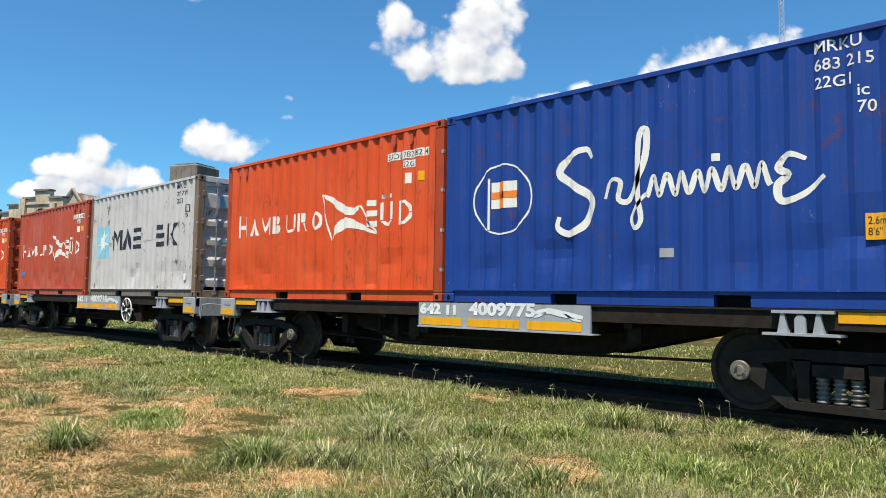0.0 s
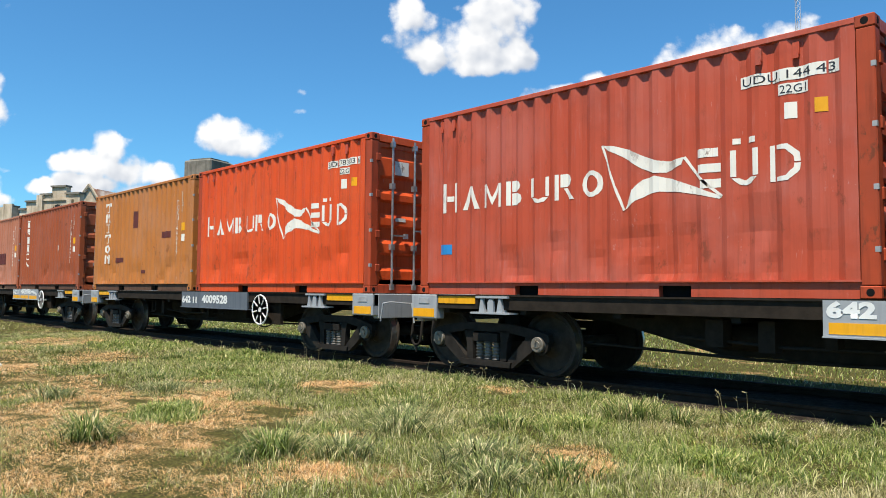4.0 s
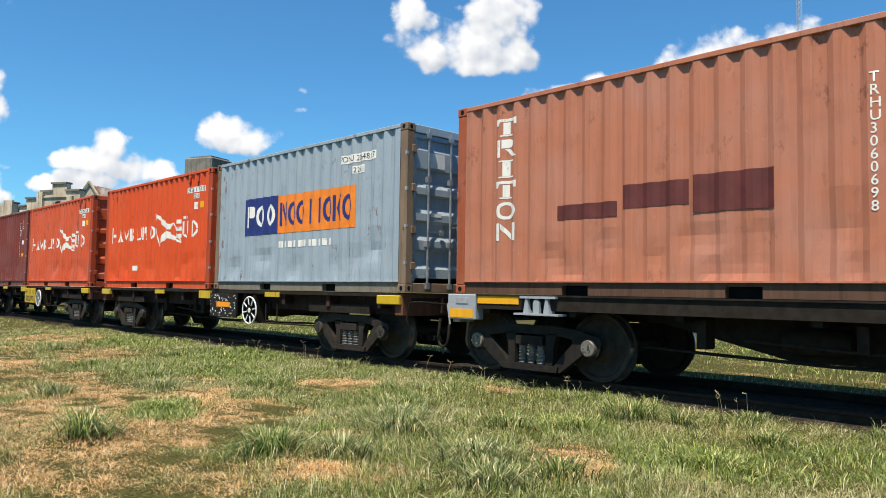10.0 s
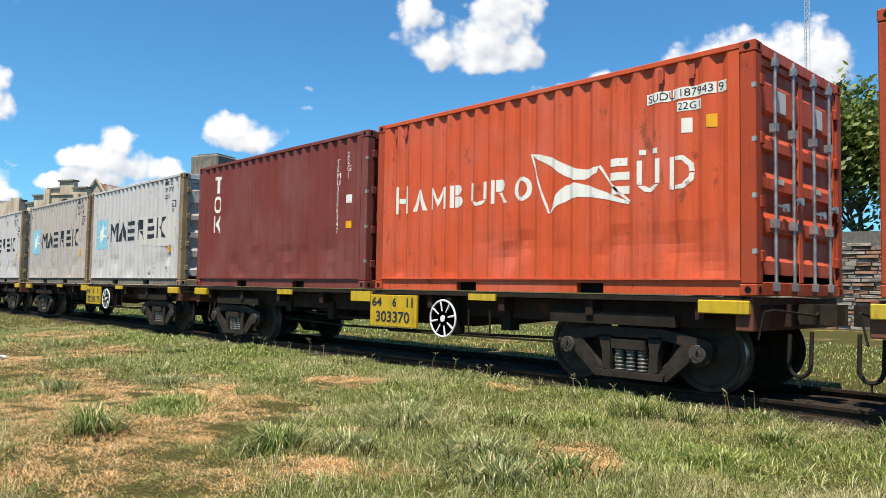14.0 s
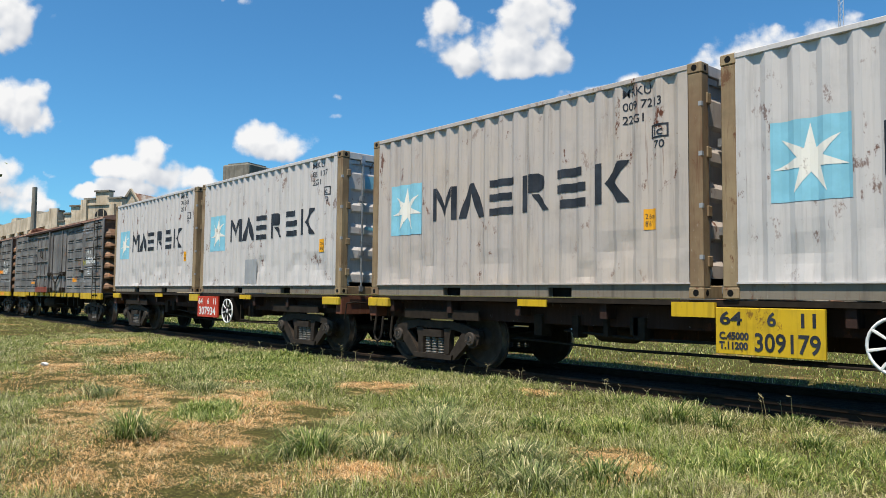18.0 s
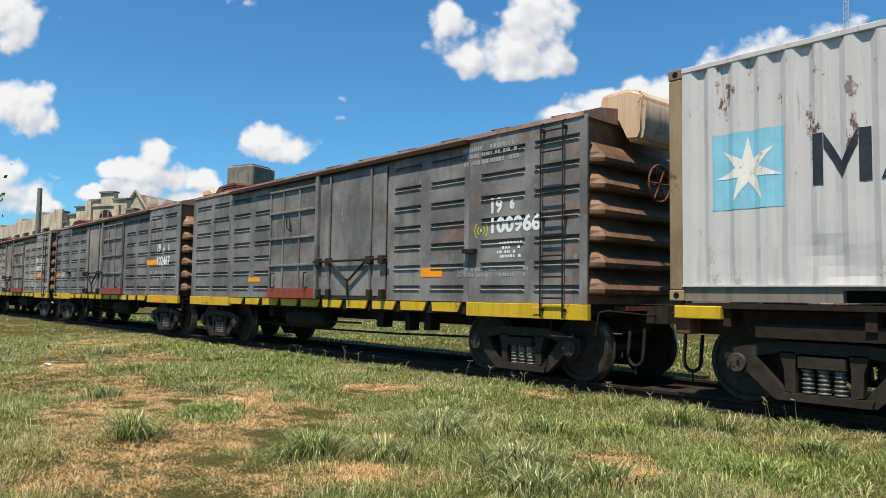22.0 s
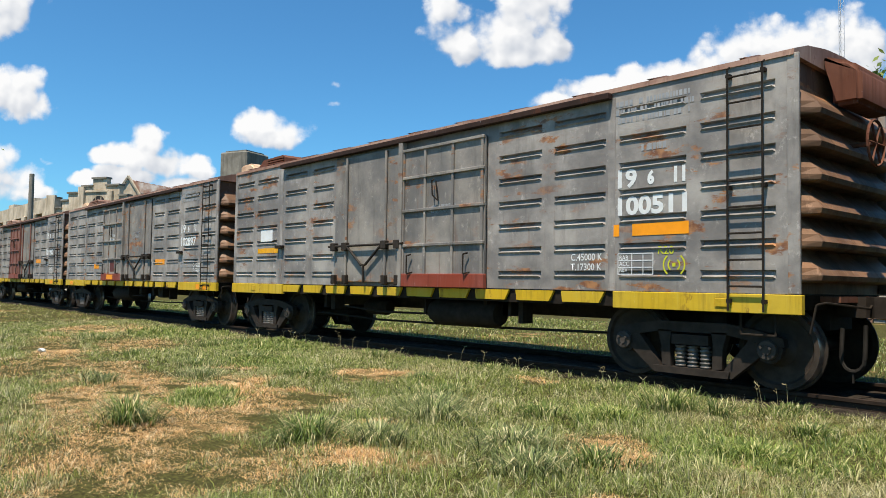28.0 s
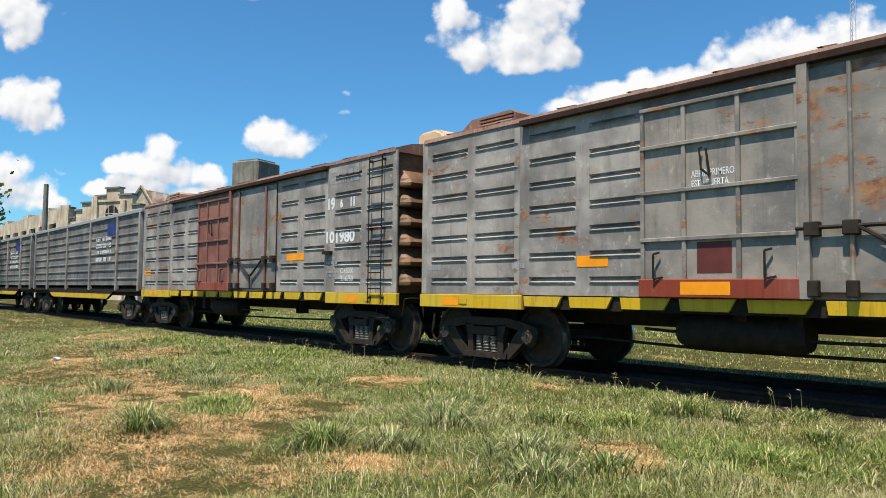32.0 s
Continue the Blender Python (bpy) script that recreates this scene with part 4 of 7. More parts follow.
    sign("name_mark", marks(("slant", "ring", "ring", "stem", "stem", "ring", "fork", "ring"), -0.54, 1.18, 0.25, 0.44, 0.277), "navy", c, gap=0.0045)
    bm = bmesh.new()
    for i in range(11):
        panel(bm, -0.55 + i * 0.155, -0.55 + i * 0.155 + 0.10, 0.78, 0.90)
    sign("name_mark", bm, "sign_white", c)
    bm = panel(panel(bmesh.new(), 1.30, 2.27, 2.12, 2.26), 1.66, 1.98, 1.93, 2.06)
    sign("number_plate", bm, "sign_white", c)
    sign("number", words("PONU 206481 7", 0.095, 1.33, 2.145, 0.91), "sign_black", c, gap=0.0045)
    sign("type_code", words("22G1", 0.085, 1.69, 1.95, 0.26), "sign_black", c, gap=0.0045)
    c = aboard(container("orange corrugated container with white emblem and rubbed paint", "orange", "orange", "post_orange", 1), -64.40, DECK_Z)
    signs_orange(c, "SUDU 178391", "22G1")
    sign("paint_patch", panel(bmesh.new(), -1.12, -0.80, 0.42, 0.54), "sign_white", c)
    c = aboard(container("old orange corrugated container with white emblem and rust stains", "orange_old", "orange_old", "post_orange", 2), -71.55, DECK_Z)
    signs_orange(c, "SUDU 187943 9", "22G1")
    c = aboard(container("maroon corrugated container with white marks down its side", "maroon", "maroon", "maroon", 3), -77.87, DECK_Z)
    sign("name_mark", marks(("mast", "ring", "fork"), -2.29, 1.96, 0.28, 0.36, 0.42, down=True), "sign_white", c)
    sign("number", words("\n".join("TEMU3256347"), 0.095, 2.19, 0.92, None, 0.86), "sign_white", c)
    sign("type_code", words("2\n2\nG\n1", 0.095, 2.48, 1.84, None, 0.86), "sign_white", c)
    sign("label_plate", panel(bmesh.new(), 2.47, 2.59, 1.0, 1.12), "yellow_clean", c, "yellow height label")
    sign("label_plate", panel(bmesh.new(), 2.47, 2.59, 1.42, 1.56), "sign_white", c)
    c = aboard(container("pale grey container with light blue star square and repainted band", "pale_grey", "pale_grey", "post_cream", 0), -84.75, DECK_Z)
    signs_star(c, ("MRKU", "797 7397", "22G1"), patches=((0.45, 1.40, 0.98, 1.70, "cream_patch"), (1.40, 2.62, 0.92, 1.66, "cream_patch")))
    c = aboard(container("stained grey container with light blue star square and rust runs", "warm_grey", "warm_grey", "post_cream", 1), -91.02, DECK_Z)
    signs_star(c, ("MRKU", "009 7213", "22G1"))
    c = aboard(container("pale grey container with rust spots and a grey paint patch", "pale_grey", "pale_grey", "post_cream", 2), -98.02, DECK_Z)
    signs_star(c, ("MRKU", "851 1317", "22G1"), patches=((-0.75, -0.2, 0.20, 0.72, "grey_patch"),))
    c = aboard(container("pale grey container with light blue star square and rusty edges", "pale_grey", "pale_grey", "post_cream", 3), -104.38, DECK_Z)
    signs_star(c, ("MRKU", "744 3365", "22G1"))


load_containers()


# ---- running gear ----
M["bogie_cap"] = plain("dull_bearing_cap", (0.06, 0.05, 0.042), 0.6)
WHEEL_R = 0.425
WHEELS = []


def wheelset_mesh():
    bm = bmesh.new()
    for s in (-1, 1):
        prof = [(0.0, 0.685), (0.12, 0.685), (0.17, 0.72), (0.34, 0.735), (0.40, 0.685), (0.455, 0.69), (0.455, 0.715), (0.43, 0.725), (WHEEL_R, 0.74), (WHEEL_R - 0.006, 0.82),
                (0.37, 0.825), (0.345, 0.79), (0.18, 0.775), (0.13, 0.83), (0.075, 0.84), (0.075, 0.93), (0.0, 0.93)]
        lathe(bm, [(max(r, 0.001), a * s) for r, a in prof], "y", 36)
    rod(bm, (0, -0.7, 0), (0, 0.7, 0), 0.08, 12)
    for f in bm.faces:
        c = f.calc_center_median()
        r = math.hypot(c.x, c.z)
        if abs(r - WHEEL_R) < 0.008 and abs(c.y) > 0.73:
            f.material_index = 1
    return bm


def cap_mesh(side):
    bm = bmesh.new()
    for s in (-1, 1):
        if s != side:
            continue
        lathe(bm, [(0.001, s * 1.0), (0.10, s * 1.0), (0.10, s * 1.075), (0.092, s * 1.082), (0.05, s * 1.082), (0.045, s * 1.09), (0.001, s * 1.09)], "y", 20)
        for i in range(3):
            a = i * 2.0944
            rod(bm, (0.055 * math.cos(a), s * 1.10, 0.055 * math.sin(a)), (0.055 * math.cos(a), s * 1.118, 0.055 * math.sin(a)), 0.016, 6)
    return bm


def spring_mesh():
    bm = bmesh.new()
    prof = []
    for i in range(6):
        z = 0.165 + i * 0.043
        prof += [(0.045, z), (0.062, z + 0.011), (0.062, z + 0.023), (0.045, z + 0.034)]
    lathe(bm, prof, "z", 14)
    return bm


def bogie_side(wb, s):
    """A cast side frame like a truss: top chord, two diagonals down to the spring seat, round axle boxes."""
    bm = bmesh.new()
    h = wb / 2
    a, b = sorted((s * 0.94, s * 1.04))
    prism(bm, [(-h - 0.17, 0.46), (-h - 0.15, 0.55), (-h + 0.12, 0.62), (-0.42, 0.67), (0.42, 0.67), (h - 0.12, 0.62), (h + 0.15, 0.55), (h + 0.17, 0.46), (h - 0.10, 0.49), (0.40, 0.555), (-0.40, 0.555), (-h + 0.10, 0.49)], 1, a, b)
    prism(bm, [(-0.44, 0.09), (0.44, 0.09), (0.46, 0.165), (-0.46, 0.165)], 1, a - 0.03, b + 0.03)
    for d in (-1, 1):
        prism(bm, [(d * (h - 0.20), 0.51), (d * (h - 0.04), 0.47), (d * (h - 0.07), 0.36), (d * 0.47, 0.09), (d * 0.36, 0.11), (d * 0.40, 0.20)], 1, a, b)
        prism(bm, [(d * 0.25, 0.16), (d * 0.36, 0.18), (d * 0.37, 0.40), (d * 0.42, 0.57), (d * 0.24, 0.57), (d * 0.26, 0.42)], 1, a, b)
        prism(bm, [(d * h + 0.145 * math.cos(k * math.pi / 6), 0.43 + 0.145 * math.sin(k * math.pi / 6)) for k in range(12)], 1, a + 0.015, b - 0.015)
    return bm


LIB = {}


def bogie(wagon, x, wb, clean=False):
    key = ("bogie", wb)
    if key not in LIB:
        LIB[key] = part("bogie", boxes((-0.22, 0.22, -1.07, 1.07, 0.42, 0.53), (-0.14, 0.14, -0.5, 0.5, 0.5, 0.80)), "black" if clean else "bogie", wagon)
        LIB[key].matrix_basis = pose(x, 0, 0)
        b = LIB[key]
        for side in (-1, 1):
            LIB[key + (side,)] = part("side_frame", bogie_side(wb, side), "black" if clean else "bogie", b)
    else:
        b = again(LIB[key], x, 0, 0, 0, wagon)
        for side in (-1, 1):
            again(LIB[key + (side,)], parent=b)
    for d in (-1, 1):
        if "wheelset" not in LIB:
            LIB["wheelset"] = part("wheelset", wheelset_mesh(), ["wheel", "tread"], b, smooth=40)
            w = LIB["wheelset"]
        else:
            w = again(LIB["wheelset"], parent=b)
        w.matrix_parent_inverse = pose(d * wb / 2, 0, WHEEL_R)
        w.matrix_basis = Matrix()
        WHEELS.append(w)
        for side in (-1, 1):
            key = ("bearing_cap", side, clean)
            if key not in LIB:
                w = LIB[key] = part("bearing_cap", cap_mesh(side), "hub" if clean else "bogie_cap", b, smooth=40)
            else:
                w = again(LIB[key], parent=b)
            w.matrix_parent_inverse = pose(d * wb / 2, 0, WHEEL_R)
            w.matrix_basis = Matrix()
            WHEELS.append(w)
    for sy in (-0.99, 0.99):
        for sx in (-0.15, 0.0, 0.15):
            if "spring" not in LIB:
                LIB["spring"] = part("spring", spring_mesh(), "spring", b, smooth=60)
                LIB["spring"].location = (sx, sy, 0)
            else:
                again(LIB["spring"], sx, sy, 0, 0, b)
    return b


def coupler(wagon, end, x, rod_mat="under"):
    """Knuckle coupler with its shank, lift rod and two air hoses."""
    bm = bmesh.new()
    x0 = x - 0.35
    prism(bm, [(x0, -0.10), (x + 0.20, -0.10), (x + 0.30, -0.16), (x + 0.46, -0.16), (x + 0.50, -0.04), (x + 0.40, -0.02), (x + 0.40, 0.06), (x + 0.48, 0.12), (x + 0.40, 0.16), (x + 0.25, 0.14), (x + 0.20, 0.10), (x0, 0.10)], 2, 0.76, 0.98)
    for v in bm.verts:
        v.co.x *= end
        v.co.y *= end
    part("coupler", bm, "bogie", wagon)
    xs = end * (x + 0.05)
    loop = [(xs + end * (0.16 + 0.11 * math.cos(a)), -0.50, 0.36 + 0.13 * math.sin(a)) for a in (0.0, -0.45, -0.9, -1.35, -1.8, -2.25, -2.7, -math.pi)]
    bm = rods(0.022, [(xs + end * 0.27, -0.46, 0.70), *loop, (xs + end * 0.05, -0.46, 0.66)], n=7)
    rod(bm, (xs + end * 0.16, -0.5, 0.23), (xs + end * 0.16, -0.5, 0.12), 0.012, 5)
    part("air_hose", bm, "black", wagon, "black rubber air hose")
    bm = rods(0.012, [(xs, -1.12, 0.62), (xs + end * 0.06, -1.12, 0.90), (xs + end * 0.10, -1.0, 0.92), (xs + end * 0.22, -0.2, 0.86), (xs + end * 0.22, 0.05, 0.98)])
    part("uncoupling_rod", bm, rod_mat, wagon)


def hand_wheel(wagon, x, z, r, y=-1.29):
    """White iron wheel: thin rim, eight thin spokes, a dished hub plate."""
    bm = bmesh.new()
    n = 28
    rim = bmesh.new()
    lathe(rim, [(r - 0.015 + 0.015 * math.cos(math.pi * i / 4), 0.015 * math.sin(math.pi * i / 4)) for i in range(9)], "y", n, (x, y, z))
    wheel = part("hand_wheel", rim, "white", wagon, "white spoked brake hand wheel", smooth=60)
    for i in range(8):
        a = 2 * math.pi * i / 8 + 0.2
        c, s = math.cos(a), math.sin(a)
        part("spoke", rods(0.017, [(x + r * 0.38 * c, y + 0.01, z + r * 0.38 * s), (x + (r - 0.02) * c, y, z + (r - 0.02) * s)], n=6), "white", wheel)
    lathe(bm, [(0.001, -0.012), (0.045, -0.012), (0.05, 0.012), (r * 0.40, 0.006), (r * 0.44, 0.018), (r * 0.40, 0.024), (0.03, 0.04), (0.03, 0.2), (0.001, 0.2)], "y", 20, (x, y, z))
    part("hub", bm, "white", wheel, smooth=40)


def rigging(wagon, seed):
    """Brake rods, cylinder and small brackets under the frame."""
    rng = random.Random(seed)
    part("brake_rod", rods(0.018, [(-3.6, -0.62, 0.46), (-1.4, -0.66, 0.40), (1.6, -0.66, 0.42), (3.6, -0.62, 0.46)], [(-2.2, -0.9, 0.62), (-1.0, -0.9, 0.56), (0.8, -0.9, 0.58)]), "black", wagon)
    bm = bmesh.new()
    lathe(bm, [(0.001, -0.35), (0.10, -0.33), (0.14, -0.25), (0.14, 0.25), (0.10, 0.33), (0.001, 0.35)], "x", 14, (-1.6, -0.55, 0.62))
    part("air_cylinder", bm, "under", wagon, smooth=40)
    for i in range(7):
        x = rng.uniform(-2.8, 2.8)
        part("bracket", boxes((x, x + rng.uniform(0.05, 0.2), -1.0, -0.8, rng.uniform(0.5, 0.62), 0.82)), "under", wagon)


def fish_belly(deep, run=1.9):
    bm = bmesh.new()
    pts = [(-6.25, 0.98), (6.25, 0.98), (6.25, 0.74), (3.4, 0.74), (run, deep), (-run, deep), (-3.4, 0.74), (-6.25, 0.74)]
    for a, b in ((-0.42, -0.38), (0.38, 0.42)):
        prism(bm, pts, 1, a, b)
    prism(bm, [(-6.2, 0.97), (6.2, 0.97), (6.2, 0.93), (-6.2, 0.93)], 1, -1.0, 1.0)
    for i in range(9):
        x = -5.6 + i * 1.4
        box(bm, x - 0.05, x + 0.05, -1.15, 1.15, 0.80, 0.98)
    return bm


def flat_wagon_new(u, number, plate="wagon_grey", stripes=True, wheel_at=2.95):
    """Grey flat wagon of the newer kind: name plate in the middle, bright end boxes."""
    w = thing("flat_wagon", f"{'slate' if not stripes else 'grey'} and black container flat wagon rolling on the track", "freight wagon", "wagons of the train")
    part("centre_sill", fish_belly(0.40), "black", w)
    for s in (-1, 1):
        y0, y1 = sorted((s * 1.20, s * 1.10))
        part("side_sill", boxes((-6.27, 6.27, y0, y1, 0.86, 1.035), (-6.27, 6.27, s * 1.21 - 0.012, s * 1.21 + 0.012, 1.035, 1.055)), "under", w)
        x0, x1 = sorted((s * 6.15, s * 6.28))
        part("end_beam", boxes((x0, x1, -1.12, 1.12, 0.66, 1.05), bevel=0.01), "wagon_grey", w)
        a, b = sorted((s * 5.74, s * 6.27))
        part("end_box", boxes((a, b, -1.235, -1.06, 0.705, 1.05), bevel=0.012), "wagon_grey", w)
        part("yellow_panel", boxes((a + 0.05, b - 0.04, -1.239, -1.23, 0.73, 0.85)), "yellow_clean", w, "yellow reflective panel")
        part("buffer_plate", boxes((a + 0.17, b - 0.14, -1.243, -1.235, 0.92, 1.0), bevel=0.003), "chalk", w)
        a, b = sorted((s * 5.0, s * 5.72))
        part("yellow_panel", boxes((a, b, -1.21, -1.19, 0.93, 1.03)), "yellow_clean", w)
        a, b = sorted((s * 4.36, s * 5.0))
        bm = boxes((a + 0.06, b - 0.02, -1.26, -1.15, 1.01, 1.04), (a - 0.02, b + 0.04, -1.28, -1.1, 0.80, 0.825))
        for x in (a + 0.16, b - 0.16):
            prism(bm, [(x - 0.05, 0.825), (x + 0.05, 0.825), (x + 0.015, 1.01), (x - 0.015, 1.01)], 1, -1.25, -1.14)
        prism(bm, [((a + b) / 2 - 0.05, 0.825), ((a + b) / 2 + 0.05, 0.825), ((a + b) / 2 + 0.05, 0.96), ((a + b) / 2 + 0.02, 1.0), ((a + b) / 2 - 0.02, 1.0), ((a + b) / 2 - 0.05, 0.96)], 1, -1.25, -1.21)
        part("twist_lock_bracket", bm, "wagon_grey", w)
        coupler(w, s, 6.28, "wagon_grey")
        bogie(w, s * 4.94, 1.82, True)
    x0, x1 = -0.54, 2.36
    part("number_board", boxes((x0, x1, -1.23, -1.19, 0.715, 1.045), (x0, x1 + 0.06, -1.26, -1.1, 0.70, 0.715)), plate, w)
    for a in (x0, x1 - 0.05):
        part("board_bracket", boxes((a, a + 0.05, -1.2, -0.5, 0.72, 1.03)), "under", w)
    if stripes:
        for a, b in ((x0 + 0.05, x0 + 0.85), (x0 + 0.95, x0 + 1.85), (x0 + 1.97, x1 - 0.12)):
            part("yellow_panel", boxes((a, b, -1.234, -1.229, 0.735, 0.84)), "yellow_clean", w)
    z = 0.88 if stripes else 0.80
    for txt, x, wd, hh in (("642", x0 + 0.03, 0.42, 0.135), ("11", x0 + 0.56, 0.18, 0.12), (number, x0 + 0.98, 1.12, 0.155)):
        o = sign("wagon_number", words(txt, hh, x, z, wd, bold=0.010), "white", w, conform=False, gap=1.2345)
    if stripes:
        bm = bmesh.new()
        ribbon(bm, [(1.55, 0.94), (1.75, 0.97), (1.95, 0.94), (2.1, 0.92), (2.26, 0.90)], 0.075)
        ribbon(bm, [(1.72, 0.95), (1.62, 0.91), (1.54, 0.89)], 0.03)
        ribbon(bm, [(2.0, 0.94), (2.12, 0.88), (2.24, 0.86)], 0.03)
        sign("emblem", bm, "white", w, "white running-shape emblem", conform=False, gap=1.2345)
    if wheel_at:
        hand_wheel(w, wheel_at, 0.72, 0.29)
        part("wheel_bracket", boxes((wheel_at - 0.05, wheel_at + 0.45, -1.12, -1.05, 0.45, 1.0)), "under", w)
        pts = [(wheel_at - 0.35, -1.2, 0.50)] + [(wheel_at - 0.35 + i * 0.08, -1.2, 0.50 - 0.10 * math.sin(math.pi * i / 9)) for i in range(1, 10)]
        part("chain", rods(0.014, pts), "black", w)
    rigging(w, int(-u * 10))
    return aboard(w, u, RAIL_Z)


def flat_wagon_old(u, rows, plate, ink, wheel=True):
    """Older flat wagon with a small square number board under the middle."""
    w = thing("flat_wagon", "older rust-brown and black container flat wagon rolling on the track", "freight wagon", "wagons of the train")
    part("centre_sill", fish_belly(0.52, 1.6), "sill_brown", w)
    for s in (-1, 1):
        y0, y1 = sorted((s * 1.19, s * 1.08))
        part("side_sill", boxes((-6.1, 6.1, y0, y1, 0.985, 1.04)), "under", w)
        y0, y1 = sorted((s * 0.95, s * 0.88))
        part("inner_sill", boxes((-6.0, 6.0, y0, y1, 0.70, 0.985)), "sill_brown", w, "dark red-brown inner sill")
        x0, x1 = sorted((s * 6.0, s * 6.18))
        part("end_beam", boxes((x0, x1, -1.18, 1.18, 0.70, 1.04), bevel=0.012), "rust", w)
        a, b = sorted((s * 5.62, s * 6.16))
        part("end_box", boxes((a, b, -1.235, -1.15, 0.87, 1.01), bevel=0.01), "yellow", w, "yellow end box")
        a, b = sorted((s * 2.25, s * 2.75))
        part("yellow_panel", boxes((a, b, -1.215, -1.19, 0.93, 1.02)), "yellow", w)
        coupler(w, s, 6.16)
        bogie(w, s * 4.68, 1.70)
        a, b = sorted((s * 3.6, s * 5.3))
        part("wheel_guard", boxes((a, b, -1.12, -1.08, 0.70, 0.84)), "under", w)
    x0, x1 = 0.10, 1.20
    part("number_board", boxes((x0, x1, -1.235, -1.19, 0.49, 0.97), bevel=0.006), plate, w, "small number board")
    part("end_box", boxes((-0.42, x0 - 0.01, -1.235, -1.19, 0.86, 1.02)), "yellow", w)
    for txt, x, z, wd, hh in rows:
        sign("wagon_number", words(txt, hh, x0 + x, 0.49 + z, wd, bold=0.005), ink, w, conform=False, gap=1.2385)
    if wheel:
        hand_wheel(w, 1.83, 0.66, 0.27)
        part("wheel_bracket", boxes((1.78, 1.88, -1.2, -0.9, 0.45, 0.95)), "under", w)
        part("foot_step", rods(0.014, [(2.2, -1.15, 0.8), (2.2, -1.15, 0.48), (2.6, -1.15, 0.48), (2.6, -1.15, 0.8)], [(0.4, -1.1, 0.42), (4.0, -1.0, 0.44)]), "under", w)
    rigging(w, int(-u * 7))
    return aboard(w, u, RAIL_Z)


def flat_wagons():
    flat_wagon_new(-7.19, "4009775", wheel_at=0)
    flat_wagon_new(-20.82, "4009718")
    flat_wagon_new(-34.28, "4009528", plate="wagon_dark_grey", stripes=False)
    flat_wagon_new(-47.87, "4009098")
    w = flat_wagon_old(-61.35, (), "black", "white")
    bm = bmesh.new()
    rng = random.Random(5)
    for _ in range(70):
        x, z = rng.uniform(0.12, 1.16), rng.uniform(0.5, 0.94)
        panel(bm, x, x + rng.uniform(0.01, 0.05), z, z + rng.uniform(0.008, 0.03))
    sign("paint_mark", bm, "white", w, conform=False, gap=1.2385)
    part("orange_panel", boxes((0.4, 0.95, -1.242, -1.234, 0.70, 0.80)), "safety_orange", w)
    two = (("64", 0.05, 0.30, 0.24, 0.13), ("6", 0.55, 0.30, 0.09, 0.13), ("11", 0.88, 0.30, 0.14, 0.13))
    flat_wagon_old(-74.76, two + (("303370", 0.15, 0.06, 0.80, 0.16),), "yellow", "sign_black")
    flat_wagon_old(-87.95, two + (("309179", 0.42, 0.04, 0.64, 0.18), ("C.45000\nT.11200", 0.04, 0.05, 0.32, 0.07)), "yellow", "sign_black")
    flat_wagon_old(-101.18, two + (("307934", 0.10, 0.05, 0.90, 0.18),), "plate_red", "white")


flat_wagons()


# ---- box wagons ----
BH0, BH1 = 1.00, 3.38   # bottom and top of the walls over the rail
BX = 6.10


def slotted_wall(cols, rows, y, x0, x1, z0, z1):
    """A plate with pressed grooves: each has a sharp upper lip, a hollow and a rolled lower lip that stands proud."""
    bm = bmesh.new()
    lo, hi = 0.052, 0.040
    zs = sorted({z0, z1, *[q for r in rows for q in (r - lo, r + hi)]})
    xs = sorted({x0, x1, *[q for c in cols for q in c]})
    grid = {(i, j): bm.verts.new((x, y, z)) for i, x in enumerate(xs) for j, z in enumerate(zs)}
    slot_x = {xs.index(a) for a, b in cols}
    slot_z = {zs.index(r - lo) for r in rows}
    for i in range(len(xs) - 1):
        for j in range(len(zs) - 1):
            a, b, c, d = grid[i, j], grid[i + 1, j], grid[i + 1, j + 1], grid[i, j + 1]
            if i in slot_x and j in slot_z:
                r = zs[j] + lo
                p, q, g, h, e, f = [bm.verts.new((xs[i] + s * w + (1 - s) * (xs[i + 1] - xs[i] - w), y + dy, r + dz))
                                    for w, dy, dz in ((0.03, -0.019, -0.030), (0.045, 0.028, -0.008), (0.04, 0.055, 0.032)) for s in (1, 0)]
                for face in ((a, b, q, p), (p, q, h, g), (g, h, f, e), (d, e, f, c), (a, p, g), (a, g, e, d), (b, h, q), (b, c, f, h)):
                    bm.faces.new(face)
            else:
                bm.faces.new((a, b, c, d))
    return bm


def ribbed_end(s, rows):
    bm = bmesh.new()
    prof = [(BH0, 0.0)]
    for r in (1.24, 1.57, 1.90, 2.23, 2.56, 2.89):
        prof += [(r - 0.125, 0.0), (r - 0.12, 0.16), (r - 0.10, 0.22), (r - 0.05, 0.235), (r + 0.02, 0.19), (r + 0.17, 0.02)]
    prof += [(3.12, 0.0), (BH1, 0.0)]
    cols = ((-1.2, 0.0), (-1.17, 0.25), (-1.02, 1.0), (-0.4, 1.0), (0.4, 1.0), (1.02, 1.0), (1.17, 0.25), (1.2, 0.0))
    vs = [[bm.verts.new((s * (BX - 0.12 + d * k), y, z)) for y, k in cols] for z, d in prof]
    for a, b in zip(vs, vs[1:]):
        for i in range(len(cols) - 1):
            bm.faces.new((a[i], a[i + 1], b[i + 1], b[i]))
    return bm


COLS = ((-5.97, -5.2), (-5.04, -4.18), (-3.87, -3.07), (-2.83, -2.14), (2.01, 2.79), (3.0, 3.8), (3.99, 4.87), (5.03, 5.85))
ROWS = (1.20, 1.52, 1.84, 2.15, 2.47, 2.79, 3.12)


